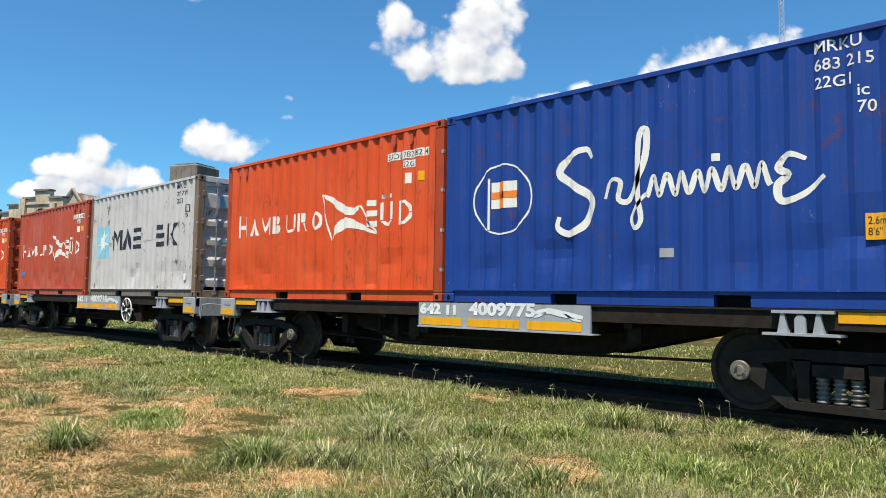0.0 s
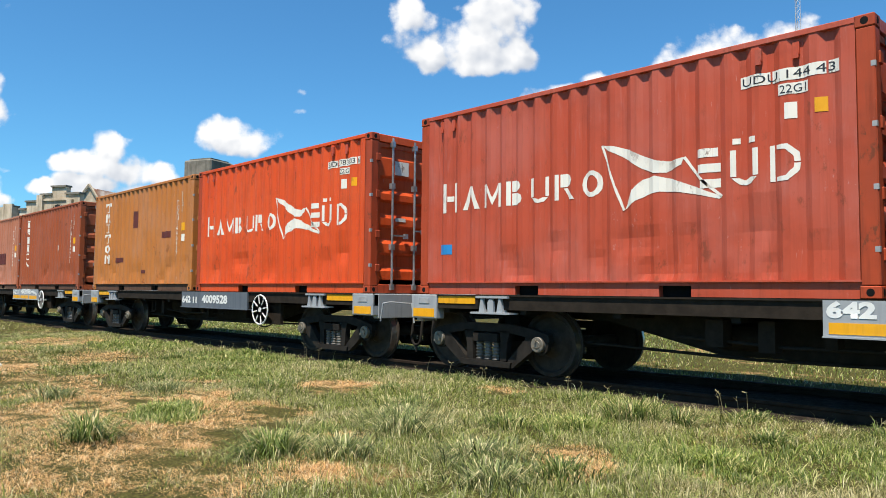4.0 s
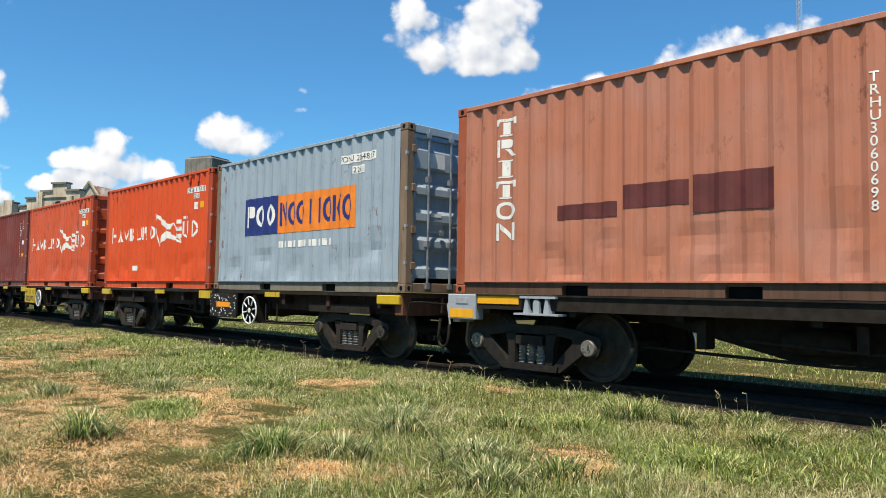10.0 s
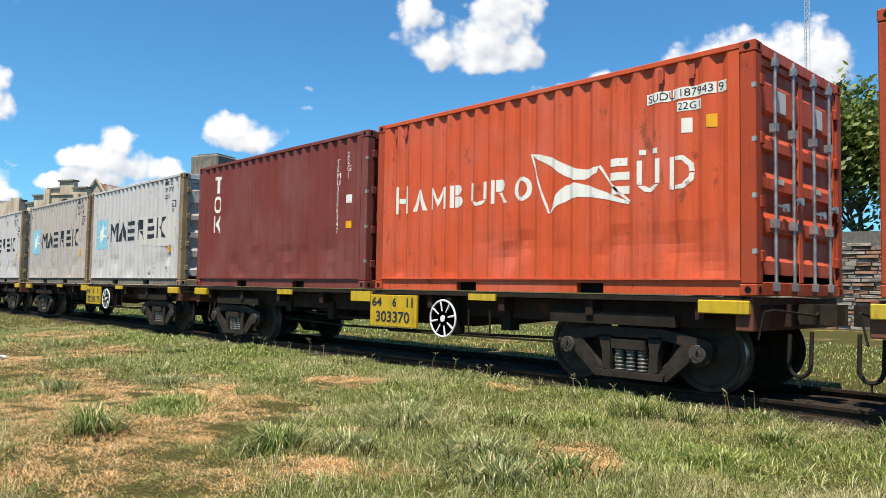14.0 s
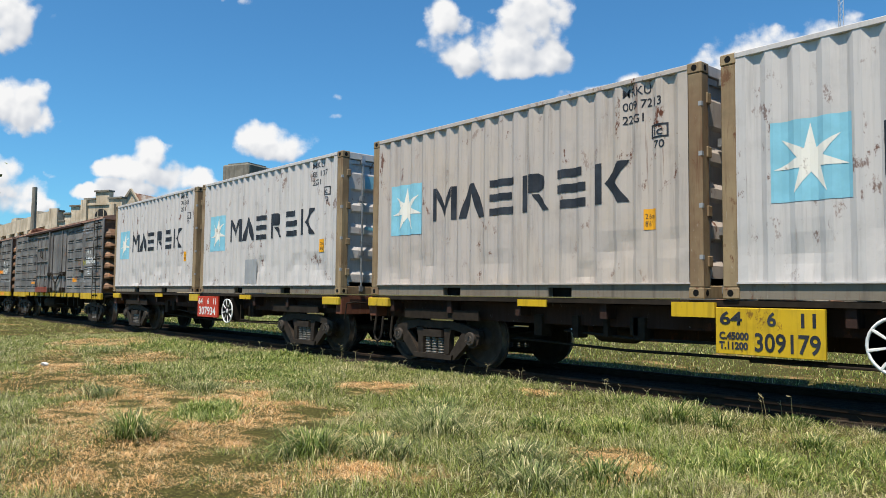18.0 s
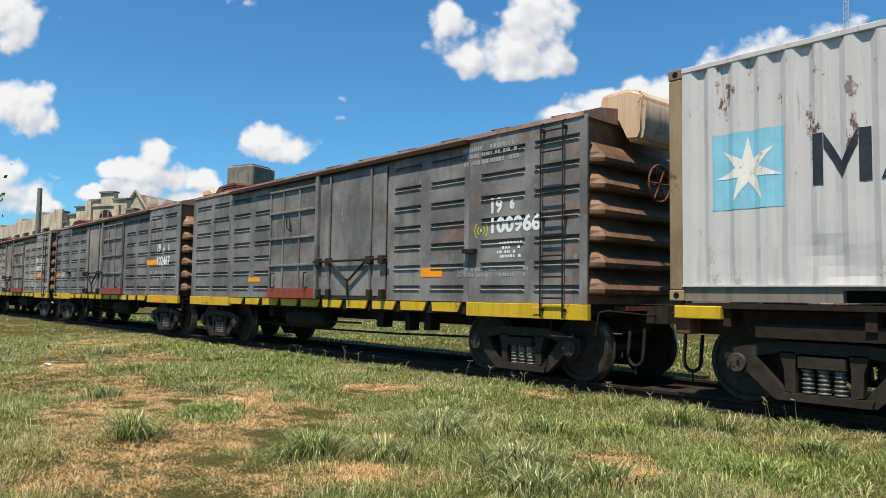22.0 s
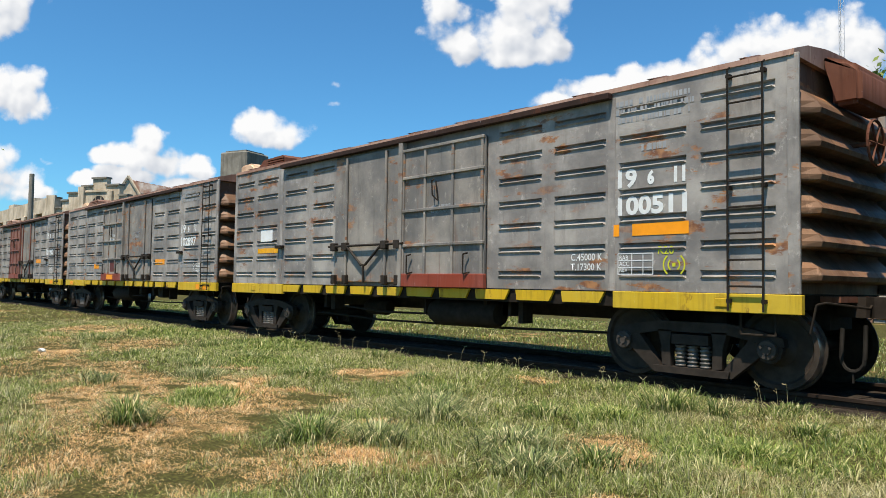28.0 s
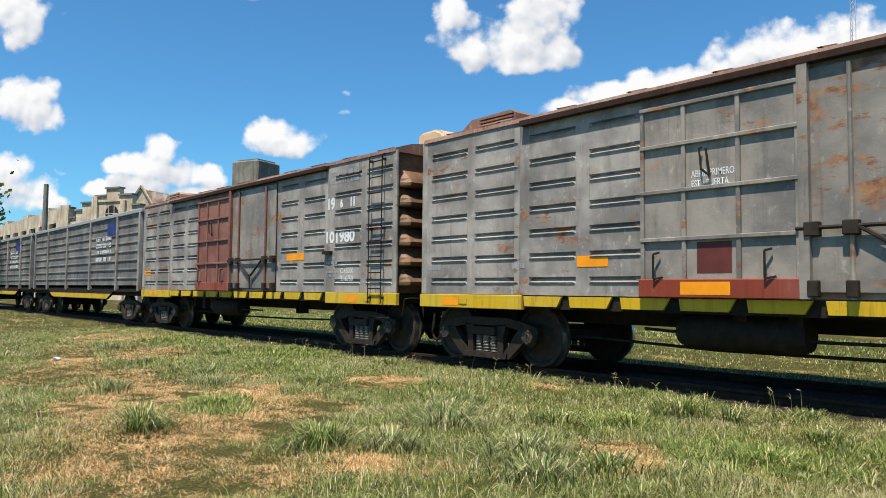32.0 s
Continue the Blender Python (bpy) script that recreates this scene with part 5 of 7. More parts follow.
def ladder(w, x0, x1, z0, z1, n):
    paths = [[(x, -1.24, z1), (x, -1.29, z1 - 0.03), (x, -1.29, z0)] for x in (x0, x1)]
    paths += [[(x0, -1.29, z1 - 0.12 - i * (z1 - z0 - 0.1) / n), (x1, -1.29, z1 - 0.12 - i * (z1 - z0 - 0.1) / n)] for i in range(n)]
    bm = rods(0.011, *paths)
    for x in (x0, x1):
        for z in (z0 + 0.1, (z0 + z1) / 2, z1 - 0.1):
            box(bm, x - 0.02, x + 0.02, -1.29, -1.22, z - 0.02, z + 0.02)
    part("ladder", bm, "under", w, "thin rusty steel ladder")


def box_wagon(u, coat, door_coat, plug_coat, label, flip=False, ladders=(5.38,), tank=0):
    """Covered wagon: grooved side plates, a framed door beside a smooth plug door, ribbed ends, rusty roof."""
    k = -1 if flip else 1
    w = thing("box_wagon", label, "freight wagon", "wagons of the train")
    part("floor_frame", boxes((-6.0, 6.0, -1.15, 1.15, 0.84, 0.99), (-6.0, 6.0, -0.3, 0.3, 0.62, 0.86)), "under", w)
    door = (-2.02, -0.14) if flip else (-0.09, 1.80)
    plug = (-0.14, 1.98) if flip else (-2.06, -0.09)
    cols = COLS if not flip else tuple(sorted((-b, -a) for a, b in COLS))
    left, right = min(door[0], plug[0]), max(door[1], plug[1])
    for side in (-1, 1):
        for a, b in ((-BX + 0.02, left), (right, BX - 0.02)):
            bm = slotted_wall([c for c in cols if a < c[0] < b], ROWS, -1.215, a, b, BH0, BH1)
            o = part("side_wall", bm, coat, w)
            if side == 1:
                o.matrix_basis = pose(0, 0, 0, 0, 0, 180)
    # seams between the plates
    for x in (-4.02, 3.89):
        part("wall_seam", boxes((x - 0.05, x + 0.05, -1.219, -1.21, BH0, BH1 - 0.08)), coat, w)
    part("door_backing", boxes((left - 0.1, right + 0.1, -1.20, -1.16, BH0, BH1)), "box_grey", w)
    for s in (-1, 1):
        part("end_wall", ribbed_end(s, ROWS), "end_rust", w, "deeply ribbed rust-stained end wall")
        for q in (-1.2, 1.2):
            part("corner_post", boxes((min(s * 5.96, s * 6.08), max(s * 5.96, s * 6.08), q - 0.02, q + 0.02, BH0, BH1), bevel=0.008), coat, w)
        part("end_platform", boxes((min(s * 5.98, s * 6.2), max(s * 5.98, s * 6.2), -0.55, 0.55, 0.92, 0.98)), "rust", w)
        coupler(w, s, 6.08)
        bogie(w, s * 4.82, 1.72)
    # roof
    bm = bmesh.new()
    arc = [(-1.235, 3.36), (-1.225, 3.42), (-0.9, 3.52), (-0.45, 3.58), (0, 3.60), (0.45, 3.58), (0.9, 3.52), (1.225, 3.42), (1.235, 3.36)]
    prism(bm, [*arc, (0, 3.34)], 0, -6.04, 6.04)
    for i in range(11):
        x = -5.5 + i * 1.1
        prism(bm, [(a, b + 0.018) for a, b in arc[1:-1]] + [(0, 3.4)], 0, x - 0.03, x + 0.03)
    part("roof", bm, "roof", w, "rusty low-arched sheet roof")
    e0, e1 = sorted((k * -3.95, k * 3.9))
    part("door_rail", boxes((e0, e1, -1.315, -1.22, 3.285, 3.36), bevel=0.006), "sill_brown", w, "overhanging door guide rail")
    # framed door
    d0, d1 = door
    bm = boxes((d0 + 0.02, d1 - 0.02, -1.255, -1.225, 1.12, 3.16))
    o = part("framed_door", bm, door_coat, w, "framed sliding door with ribs")
    for x in (d0 + 0.02, d0 + 0.55, d0 + 1.18, d1 - 0.09):
        part("door_rib", boxes((x, x + 0.05, -1.285, -1.25, 1.12, 3.16), bevel=0.006), door_coat, o)
    for z in (1.12, 1.62, 2.16, 2.68, 3.12):
        part("door_rib", boxes((d0 + 0.02, d1 - 0.02, -1.295, -1.25, z, z + 0.045), bevel=0.006), door_coat, o)
    bm = boxes((d0, d1, -1.30, -1.22, 0.995, 1.20), bevel=0.01)
    part("door_step", bm, "red_sill", o, "red-brown bottom rail")
    bm = rods(0.012, [(d0 + 0.80, -1.29, 2.62), (d0 + 0.80, -1.33, 2.60), (d0 + 0.82, -1.33, 2.38), (d0 + 0.9, -1.29, 2.3), (d0 + 0.86, -1.3, 2.6)], [(d0 + 0.28, -1.29, 1.5), (d0 + 0.22, -1.33, 1.48), (d0 + 0.22, -1.33, 1.2), (d0 + 0.32, -1.29, 1.22)],
              [(d1 - 0.32, -1.29, 1.5), (d1 - 0.38, -1.33, 1.48), (d1 - 0.38, -1.33, 1.2), (d1 - 0.28, -1.29, 1.22)])
    part("door_handle", bm, "under", o)
    # plug door with its lock bars
    p0, p1 = plug
    o = part("plug_door", boxes((p0 + 0.03, p1 - 0.03, -1.245, -1.215, 1.06, 3.24), bevel=0.008), plug_coat, w, "smooth plug door")
    xa, xb = p0 + 0.42, p1 - 0.42
    bm = rods(0.024, *[[(x, -1.27, 1.0), (x, -1.27, 3.22)] for x in (xa, xb)], n=8)
    box(bm, d0 - 0.05 if not flip else d1 - 0.05, (d0 + 0.05) if not flip else d1 + 0.05, -1.31, -1.22, 1.0, 3.3)
    part("lock_bar", bm, door_coat, o, "upright lock bars")
    bm = rods(0.022, [(xa, -1.30, 1.72), ((xa + xb) / 2 - 0.05, -1.30, 1.34)], [(xb, -1.30, 1.72), ((xa + xb) / 2 + 0.05, -1.30, 1.34)], [((xa + xb) / 2, -1.30, 1.36), ((xa + xb) / 2, -1.29, 1.05)])
    for x in (xa - 0.35, xa, xb, xb + 0.35):
        box(bm, x - 0.07, x + 0.07, -1.33, -1.23, 1.60, 1.74, 0.01)
        box(bm, x - 0.05, x + 0.05, -1.32, -1.23, 1.02, 1.18, 0.01)
    rod(bm, (xa - 0.5, -1.3, 1.68), (xb + 0.5, -1.3, 1.68), 0.02)
    part("lock_gear", bm, "bogie", o, "dark lock levers")
    # sill: yellow boards with sloped tabs
    for a, b in ((-BX, -3.92), (3.92, BX)):
        part("yellow_sill", boxes((a, b, -1.235, -1.16, 0.80, 0.995), bevel=0.006), "yellow", w, "scuffed yellow sill")
    x = -3.88
    while x < 3.6:
        bm = bmesh.new()
        prism(bm, [(x, 0.985), (x + 0.66, 0.985), (x + 0.58, 0.85), (x + 0.02, 0.85)], 1, -1.235, -1.20)
        part("sill_board", bm, "yellow", w, "scuffed yellow sill board")
        x += 0.78
    part("inner_sill", boxes((-3.95, 3.95, -1.19, -1.1, 0.82, 0.99)), "under", w)
    for x in (-5.1, 5.3):
        part("tow_eye", boxes((x - 0.09, x + 0.09, -1.247, -1.233, 0.85, 0.95), bevel=0.01), "yellow", w)
    for x in ladders:
        ladder(w, x, x + 0.37, 0.82, 3.36, 9)
    sx = (5.45 if ladders and ladders[0] > 0 else 5.3)
    part("foot_step", rods(0.012, [(sx, -1.15, 0.84), (sx, -1.15, 0.58), (sx + 0.36, -1.15, 0.58), (sx + 0.36, -1.15, 0.84)]), "under", w)
    # air tank and rigging
    bm = bmesh.new()
    lathe(bm, [(0.001, -0.75), (0.16, -0.72), (0.20, -0.62), (0.20, 0.62), (0.16, 0.72), (0.001, 0.75)], "x", 16, (1.0 * k, -0.85, 0.62))
    part("air_tank", bm, "under", w, smooth=40)
    rigging(w, int(-u))
    part("card_holder", boxes((k * -4.0 - 0.12, k * -4.0 + 0.12, -1.30, -1.21, 1.70, 1.76)), "under", w)
    return aboard(w, u, RAIL_Z)


def vent_hood(w, end, mat, raised=True):
    """Moulded air duct that hangs over the end of the roof."""
    bm = bmesh.new()
    top = 3.80 if raised else 3.50
    prism(bm, [(5.72, 3.45), (5.74, top - 0.03), (5.80, top), (6.22, top + 0.01), (6.40, top - 0.07), (6.44, top - 0.18), (6.42, 3.22), (6.36, 3.10), (6.14, 3.12), (6.10, 3.45)] if raised else
          [(6.0, 3.45), (6.02, top), (6.3, top - 0.1), (6.4, 3.3), (6.4, 2.95), (6.12, 2.95), (6.1, 3.4)], 1, -0.52, 0.40)
    for v in bm.verts:
        v.co.x *= end
    bmesh.ops.bevel(bm, geom=bm.edges[:], offset=0.045, segments=3, affect="EDGES")
    part("vent_hood", bm, mat, w, "rust-streaked cream vent hood over the end" if raised else "rusty vent hood over the end", smooth=50)


def roof_vent(w, x, mat="rust"):
    bm = bmesh.new()
    prism(bm, [(x - 0.75, 3.45), (x - 0.7, 3.62), (x - 0.5, 3.74), (x + 0.35, 3.76), (x + 0.45, 3.70), (x + 0.45, 3.45)], 1, -0.7, 0.7)
    o = part("roof_vent", bm, mat, w, "rusty louvred roof vent")
    for i in range(4):
        part("louvre", boxes((x - 0.3, x + 0.42, -0.74, -0.70, 3.54 + i * 0.05, 3.565 + i * 0.05)), mat, o)


def end_wheel(w, end):
    """Brake wheel on the end wall."""
    bm = bmesh.new()
    n, r, c = 24, 0.24, Vector((end * 6.40, -0.12, 2.58))
    ring = [c + Vector((0, r * math.cos(2 * math.pi * i / n), r * math.sin(2 * math.pi * i / n))) for i in range(n)]
    for i in range(n):
        rod(bm, ring[i], ring[(i + 1) % n], 0.016, 5)
    for i in range(0, n, 4):
        rod(bm, c, ring[i], 0.012, 4)
    rod(bm, c, c - Vector((end * 0.4, 0, 0)), 0.025, 6)
    part("brake_wheel", bm, "rust", w, "rusty brake wheel on the end wall")


def wagon_words(w, rows, mat="white", y=1.2195):
    for txt, x, z, wd, hh in rows:
        sign("lettering", words(txt, hh, x, z, wd, bold=0.011 if hh > 0.12 else 0.001), mat, w, conform=False, gap=y)


def tape(w, x0, x1, z, mat="safety_orange", y=1.22, h=0.14):
    sign("reflective_tape", panel(bmesh.new(), x0, x1, z, z + h), mat, w, "orange reflective tape" if mat == "safety_orange" else "", conform=False, gap=y)


def radio_mark(w, x, z):
    bm = bmesh.new()
    for r in (0.07, 0.13):
        for s in (0, math.pi):
            arc = [(x + r * math.cos(a + s), z + r * math.sin(a + s)) for a in (-0.9, -0.45, 0, 0.45, 0.9)]
            ribbon(bm, arc, 0.018, False)
    panel(bm, x - 0.02, x + 0.02, z - 0.02, z + 0.02)
    sign("round_mark", bm, "lime", w, conform=False, gap=1.22)


def scrawl(w, x, z, wd, ht, rows, seed, mat="chalk"):
    """Worn stencil rows nobody can read: plain bars."""
    rng = random.Random(seed)
    bm = bmesh.new()
    for r in range(rows):
        zz = z + ht * r / rows
        xx = x
        while xx < x + wd:
            b = rng.uniform(0.02, 0.07)
            if rng.random() < 0.75:
                panel(bm, xx, xx + b * 0.7, zz, zz + ht / rows * 0.62)
            xx += b
    sign("worn_stencil", bm, mat, w, conform=False, gap=1.2195)


def box_wagons():
    M["hood_tan"] = paint("tan_rusty_sheet", srgb(208, 176, 144), 0.4, 1.0, 0.5, 0.7, pale=srgb(170, 112, 76))
    w = box_wagon(-114.63, "box_grey", "box_grey", "box_grey", "dark grey covered box wagon with a yellow sill", flip=True)
    wagon_words(w, (("19", 4.40, 2.24, 0.22, 0.20), ("6", 4.76, 2.28, 0.09, 0.13), ("100966", 4.40, 1.96, 0.93, 0.20)))
    radio_mark(w, 4.20, 2.02)
    vent_hood(w, 1, "hood_tan"), end_wheel(w, 1), roof_vent(w, -5.3)
    tape(w, 2.86, 3.36, 1.37), tape(w, -3.02, -2.48, 1.33, h=0.09)
    scrawl(w, 3.8, 2.98, 1.1, 0.30, 3, 1), scrawl(w, 4.52, 1.62, 0.45, 0.24, 4, 2, "white"), scrawl(w, 3.7, 1.36, 1.4, 0.16, 2, 3)
    wagon_words(w, (("TR BAR", 3.72, 1.36, 0.26, 0.07),), "chalk")
    w = box_wagon(-127.64, "box_grey", "box_grey", "door_grey", "dark grey covered box wagon with a brownish door", ladders=(-5.95,))
    wagon_words(w, (("19", 4.55, 2.16, 0.24, 0.20), ("6", 4.98, 2.18, 0.09, 0.14), ("11", 5.33, 2.18, 0.13, 0.16), ("102467", 4.55, 1.80, 0.92, 0.22)))
    tape(w, 3.76, 4.53, 1.83), tape(w, -5.85, -5.35, 1.62)
    scrawl(w, 3.9, 2.98, 1.0, 0.30, 3, 4), scrawl(w, 4.2, 2.5, 0.3, 0.3, 1, 5), scrawl(w, 3.95, 1.42, 1.5, 0.3, 2, 6), scrawl(w, -5.2, 1.62, 0.5, 0.16, 3, 7, "white")
    tape(w, 4.3, 4.95, 0.83, y=1.238, h=0.12)
    vent_hood(w, 1, "hood_tan"), end_wheel(w, 1), roof_vent(w, -5.3)
    wagon_words(w, (("C S 01/20", 5.5, 1.44, 0.42, 0.06),), "white")
    w = box_wagon(-140.70, "box_worn", "door_grey", "door_grey", "weathered grey covered box wagon with rust patches", ladders=(5.38,))
    wagon_words(w, (("19", 3.98, 2.20, 0.26, 0.20), ("6", 4.38, 2.22, 0.09, 0.14), ("11", 4.72, 2.22, 0.14, 0.16), ("100511", 3.98, 1.88, 0.90, 0.20)))
    wagon_words(w, (("C.45000 K\nT.17300 K", 3.28, 1.24, 0.48, 0.085), ("RAB\nACC\nREV", 4.0, 1.22, 0.14, 0.05)), "white")
    wagon_words(w, (("R20", 4.52, 1.42, 0.2, 0.09),), "lime")
    bm = bmesh.new()
    for q in ((3.98, 4.46, 1.19, 1.20), (3.98, 4.46, 1.27, 1.28), (3.98, 4.46, 1.35, 1.36), (3.98, 4.46, 1.43, 1.44), (3.98, 3.99, 1.2, 1.43), (4.17, 4.18, 1.2, 1.43), (4.32, 4.33, 1.2, 1.43), (4.45, 4.46, 1.2, 1.43)):
        panel(bm, *q)
    sign("table_frame", bm, "white", w, conform=False, gap=1.2195)
    radio_mark(w, 4.72, 1.30)
    vent_hood(w, 1, "rust", False), end_wheel(w, 1), roof_vent(w, -5.3)
    tape(w, 4.18, 4.90, 1.64), tape(w, 3.92, 4.0, 1.64)
    tape(w, -4.97, -4.12, 1.62, "yellow_clean", h=0.10)
    tape(w, -4.86, -4.36, 1.86, "white", h=0.24)
    scrawl(w, 3.95, 2.98, 1.0, 0.30, 3, 8), scrawl(w, 4.3, 2.62, 0.3, 0.12, 1, 9)
    wagon_words(w, (("ABRIR PRIMERO\nESTA PUERTA", 0.62, 2.12, 0.55, 0.05),), "chalk", 1.258)
    w = box_wagon(-153.73, "box_worn", "door_grey", "door_grey", "weathered grey covered box wagon with a red door panel", flip=True)
    wagon_words(w, (("19", 4.0, 2.20, 0.26, 0.20), ("6", 4.40, 2.22, 0.09, 0.14), ("11", 4.75, 2.22, 0.14, 0.16), ("102897", 4.0, 1.88, 0.90, 0.20)))
    wagon_words(w, (("C 45000\nT 17400", 4.75, 1.24, 0.42, 0.085),), "white")
    tape(w, -2.98, -2.50, 1.36), tape(w, 2.3, 2.95, 1.44), tape(w, 5.0, 5.6, 0.83, y=1.238, h=0.12), tape(w, -5.55, -5.15, 0.83, y=1.238, h=0.12)
    wagon_words(w, (("ABRIR PRIMERO\nESTA PUERTA", -1.36, 2.2, 0.5, 0.075),), "white", 1.258)
    wagon_words(w, (("ABRIR PRIMERO\nESTA PUERTA", 0.6, 2.2, 0.55, 0.075),), "chalk", 1.248)
    tape(w, -1.48, -0.90, 1.03, y=1.302)
    vent_hood(w, 1, "hood_tan"), end_wheel(w, 1), roof_vent(w, -5.0, "roof")
    sign("red_patch", panel(bmesh.new(), -1.30, -0.90, 1.26, 1.6), "patch_red", w, conform=False, gap=1.2565)
    scrawl(w, 3.95, 2.98, 1.0, 0.30, 3, 10), scrawl(w, 4.0, 1.36, 0.9, 0.3, 3, 11), scrawl(w, -5.9, 1.36, 0.3, 0.14, 1, 12), scrawl(w, -4.2, 1.36, 0.3, 0.12, 1, 13)
    w = box_wagon(-166.56, "box_worn", "door_red", "door_grey", "weathered grey covered box wagon with a red-brown door", flip=True)
    wagon_words(w, (("19", 3.95, 2.52, 0.24, 0.20), ("6", 4.36, 2.54, 0.09, 0.14), ("11", 4.70, 2.54, 0.13, 0.16), ("101980", 3.9, 1.90, 0.95, 0.20)))
    wagon_words(w, (("C.45000\nT.16750", 4.4, 1.2, 0.42, 0.10),), "white")
    vent_hood(w, 1, "hood_tan"), end_wheel(w, 1), roof_vent(w, -5.2, "roof")
    scrawl(w, 3.9, 1.28, 0.4, 0.14, 2, 14), scrawl(w, 3.9, 1.52, 0.4, 0.16, 2, 15), scrawl(w, 3.95, 3.0, 1.0, 0.28, 2, 16)
    tape(w, 2.4, 3.1, 1.62), tape(w, -5.9, -5.4, 1.40), tape(w, 4.6, 5.0, 0.83, y=1.238, h=0.12), tape(w, -5.4, -4.9, 0.83, y=1.238, h=0.12)


box_wagons()


def slat_wagon(u, seed):
    """Long grey wagon with ribbed side curtains, stout posts and a deep yellow belly sill."""
    w = thing("ribbed_wagon", "long grey-blue ribbed-side wagon with yellow belly sill", "freight wagon", "wagons of the train")
    n = 6.6
    bm = bmesh.new()
    z = 1.12
    prof = []
    while z < 3.2:
        prof += [(z, 0.0), (z + 0.18, 0.0), (z + 0.20, 0.03), (z + 0.235, 0.03), (z + 0.25, 0.0)]
        z += 0.27
    vs = [[bm.verts.new((x, -1.19 - d, q)) for x in (-n, n)] for q, d in prof]
    for a, b in zip(vs, vs[1:]):
        bm.faces.new((a[0], a[1], b[1], b[0]))
    part("side_curtain", bm, "box_grey", w, "horizontally ribbed grey side")
    part("side_wall", boxes((-n, n, 1.1, 1.19, 1.0, 3.3)), "box_grey", w)
    for x in (-n, -4.4, -1.5, 1.5, 4.4, n - 0.12):
        part("side_post", boxes((x, x + 0.12, -1.26, -1.15, 0.95, 3.34), bevel=0.01), "box_worn", w)
    part("top_rail", boxes((-n - 0.1, n + 0.1, -1.25, -1.12, 3.26, 3.38), bevel=0.015), "wagon_grey", w)
    part("roof", boxes((-n, n, -1.15, 1.15, 3.22, 3.34)), "roof", w)
    for s in (-1, 1):
        part("end_wall", boxes((s * n - 0.06, s * n + 0.06, -1.15, 1.15, 1.0, 3.36)), "wagon_dark_grey", w)
        coupler(w, s, n + 0.1)
        bogie(w, s * 5.2, 1.70)
    bm = bmesh.new()
    prism(bm, [(-n, 1.0), (n, 1.0), (n, 0.92), (4.1, 0.92), (3.4, 0.66), (-3.4, 0.66), (-4.1, 0.92), (-n, 0.92)], 1, -1.2, -1.12)
    part("belly_sill", bm, "under", w)
    bm = bmesh.new()
    prism(bm, [(-3.9, 0.84), (3.9, 0.84), (3.45, 0.68), (-3.45, 0.68)], 1, -1.21, -1.198)
    part("yellow_sill", bm, "yellow", w, "yellow belly stripe")
    part("floor_frame", boxes((-n, n, -1.1, 1.1, 0.8, 1.05)), "under", w)
    tape(w, 3.4, 4.3, 2.72, "navy", 1.225, 0.4)
    scrawl(w, 2.2, 1.9, 1.6, 0.9, 4, seed, "white")
    return aboard(w, u, RAIL_Z)


slat_wagon(-179.5, 3)
slat_wagon(-193.4, 4)


# ---- ground and track ----
def ground_height(x, y):
    """Nearly level meadow with a shallow bank up to the ballast."""
    h = 0.03 * math.sin(x * 0.9 + 1.3) * math.sin(y * 1.1) + 0.02 * math.sin(x * 2.3 + y * 1.7)
    return h * min(1.0, abs(y - MID_Y) / 3)


def build_ground():
    bm = bmesh.new()
    xs = [-3000, -1200, -500, -220, -120, -80] + [-60 + i * 0.8 for i in range(101)] + [30, 60, 150, 500, 1500, 3000]
    ys = [-2000, -500, -100, -30, -10, -4] + [-2 + i * 0.5 for i in range(45)] + [24, 32, 50, 90, 180, 400, 1000, 3000]
    grid = [[bm.verts.new((x, y, ground_height(x, y) if abs(x) < 60 and -4 < y < 24 else 0.0)) for x in xs] for y in ys]
    for a, b in zip(grid, grid[1:]):
        for i in range(len(xs) - 1):
            bm.faces.new((a[i], a[i + 1], b[i + 1], b[i]))
    m = Mat("meadow_soil")
    big = m.noise(0.55, 5, 0.6, own=False)
    mid = m.noise(3.5, 5, 0.65, own=False)
    fine = m.noise(40.0, 4, 0.7, own=False)
    green = m.mix(m.ramp(fine, 0.3, 0.7), srgb(38, 37, 18), srgb(92, 88, 46))
    dry = m.mix(m.ramp(fine, 0.3, 0.7), srgb(92, 70, 46), srgb(186, 152, 106))
    c = m.mix(m.ramp(m.math("ADD", m.math("MULTIPLY", big, 0.75), m.math("MULTIPLY", mid, 0.35)), 0.60, 0.70), green, dry)
    m.bump(fine, 0.6, 0.03)
    m.bsdf.inputs["Specular IOR Level"].default_value = 0.1
    M["ground"] = m.done(c, 0.95)
    tagged(part("ground", bm, "ground"), "grassy meadow with dry patches", "ground", kind="structure")


build_ground()


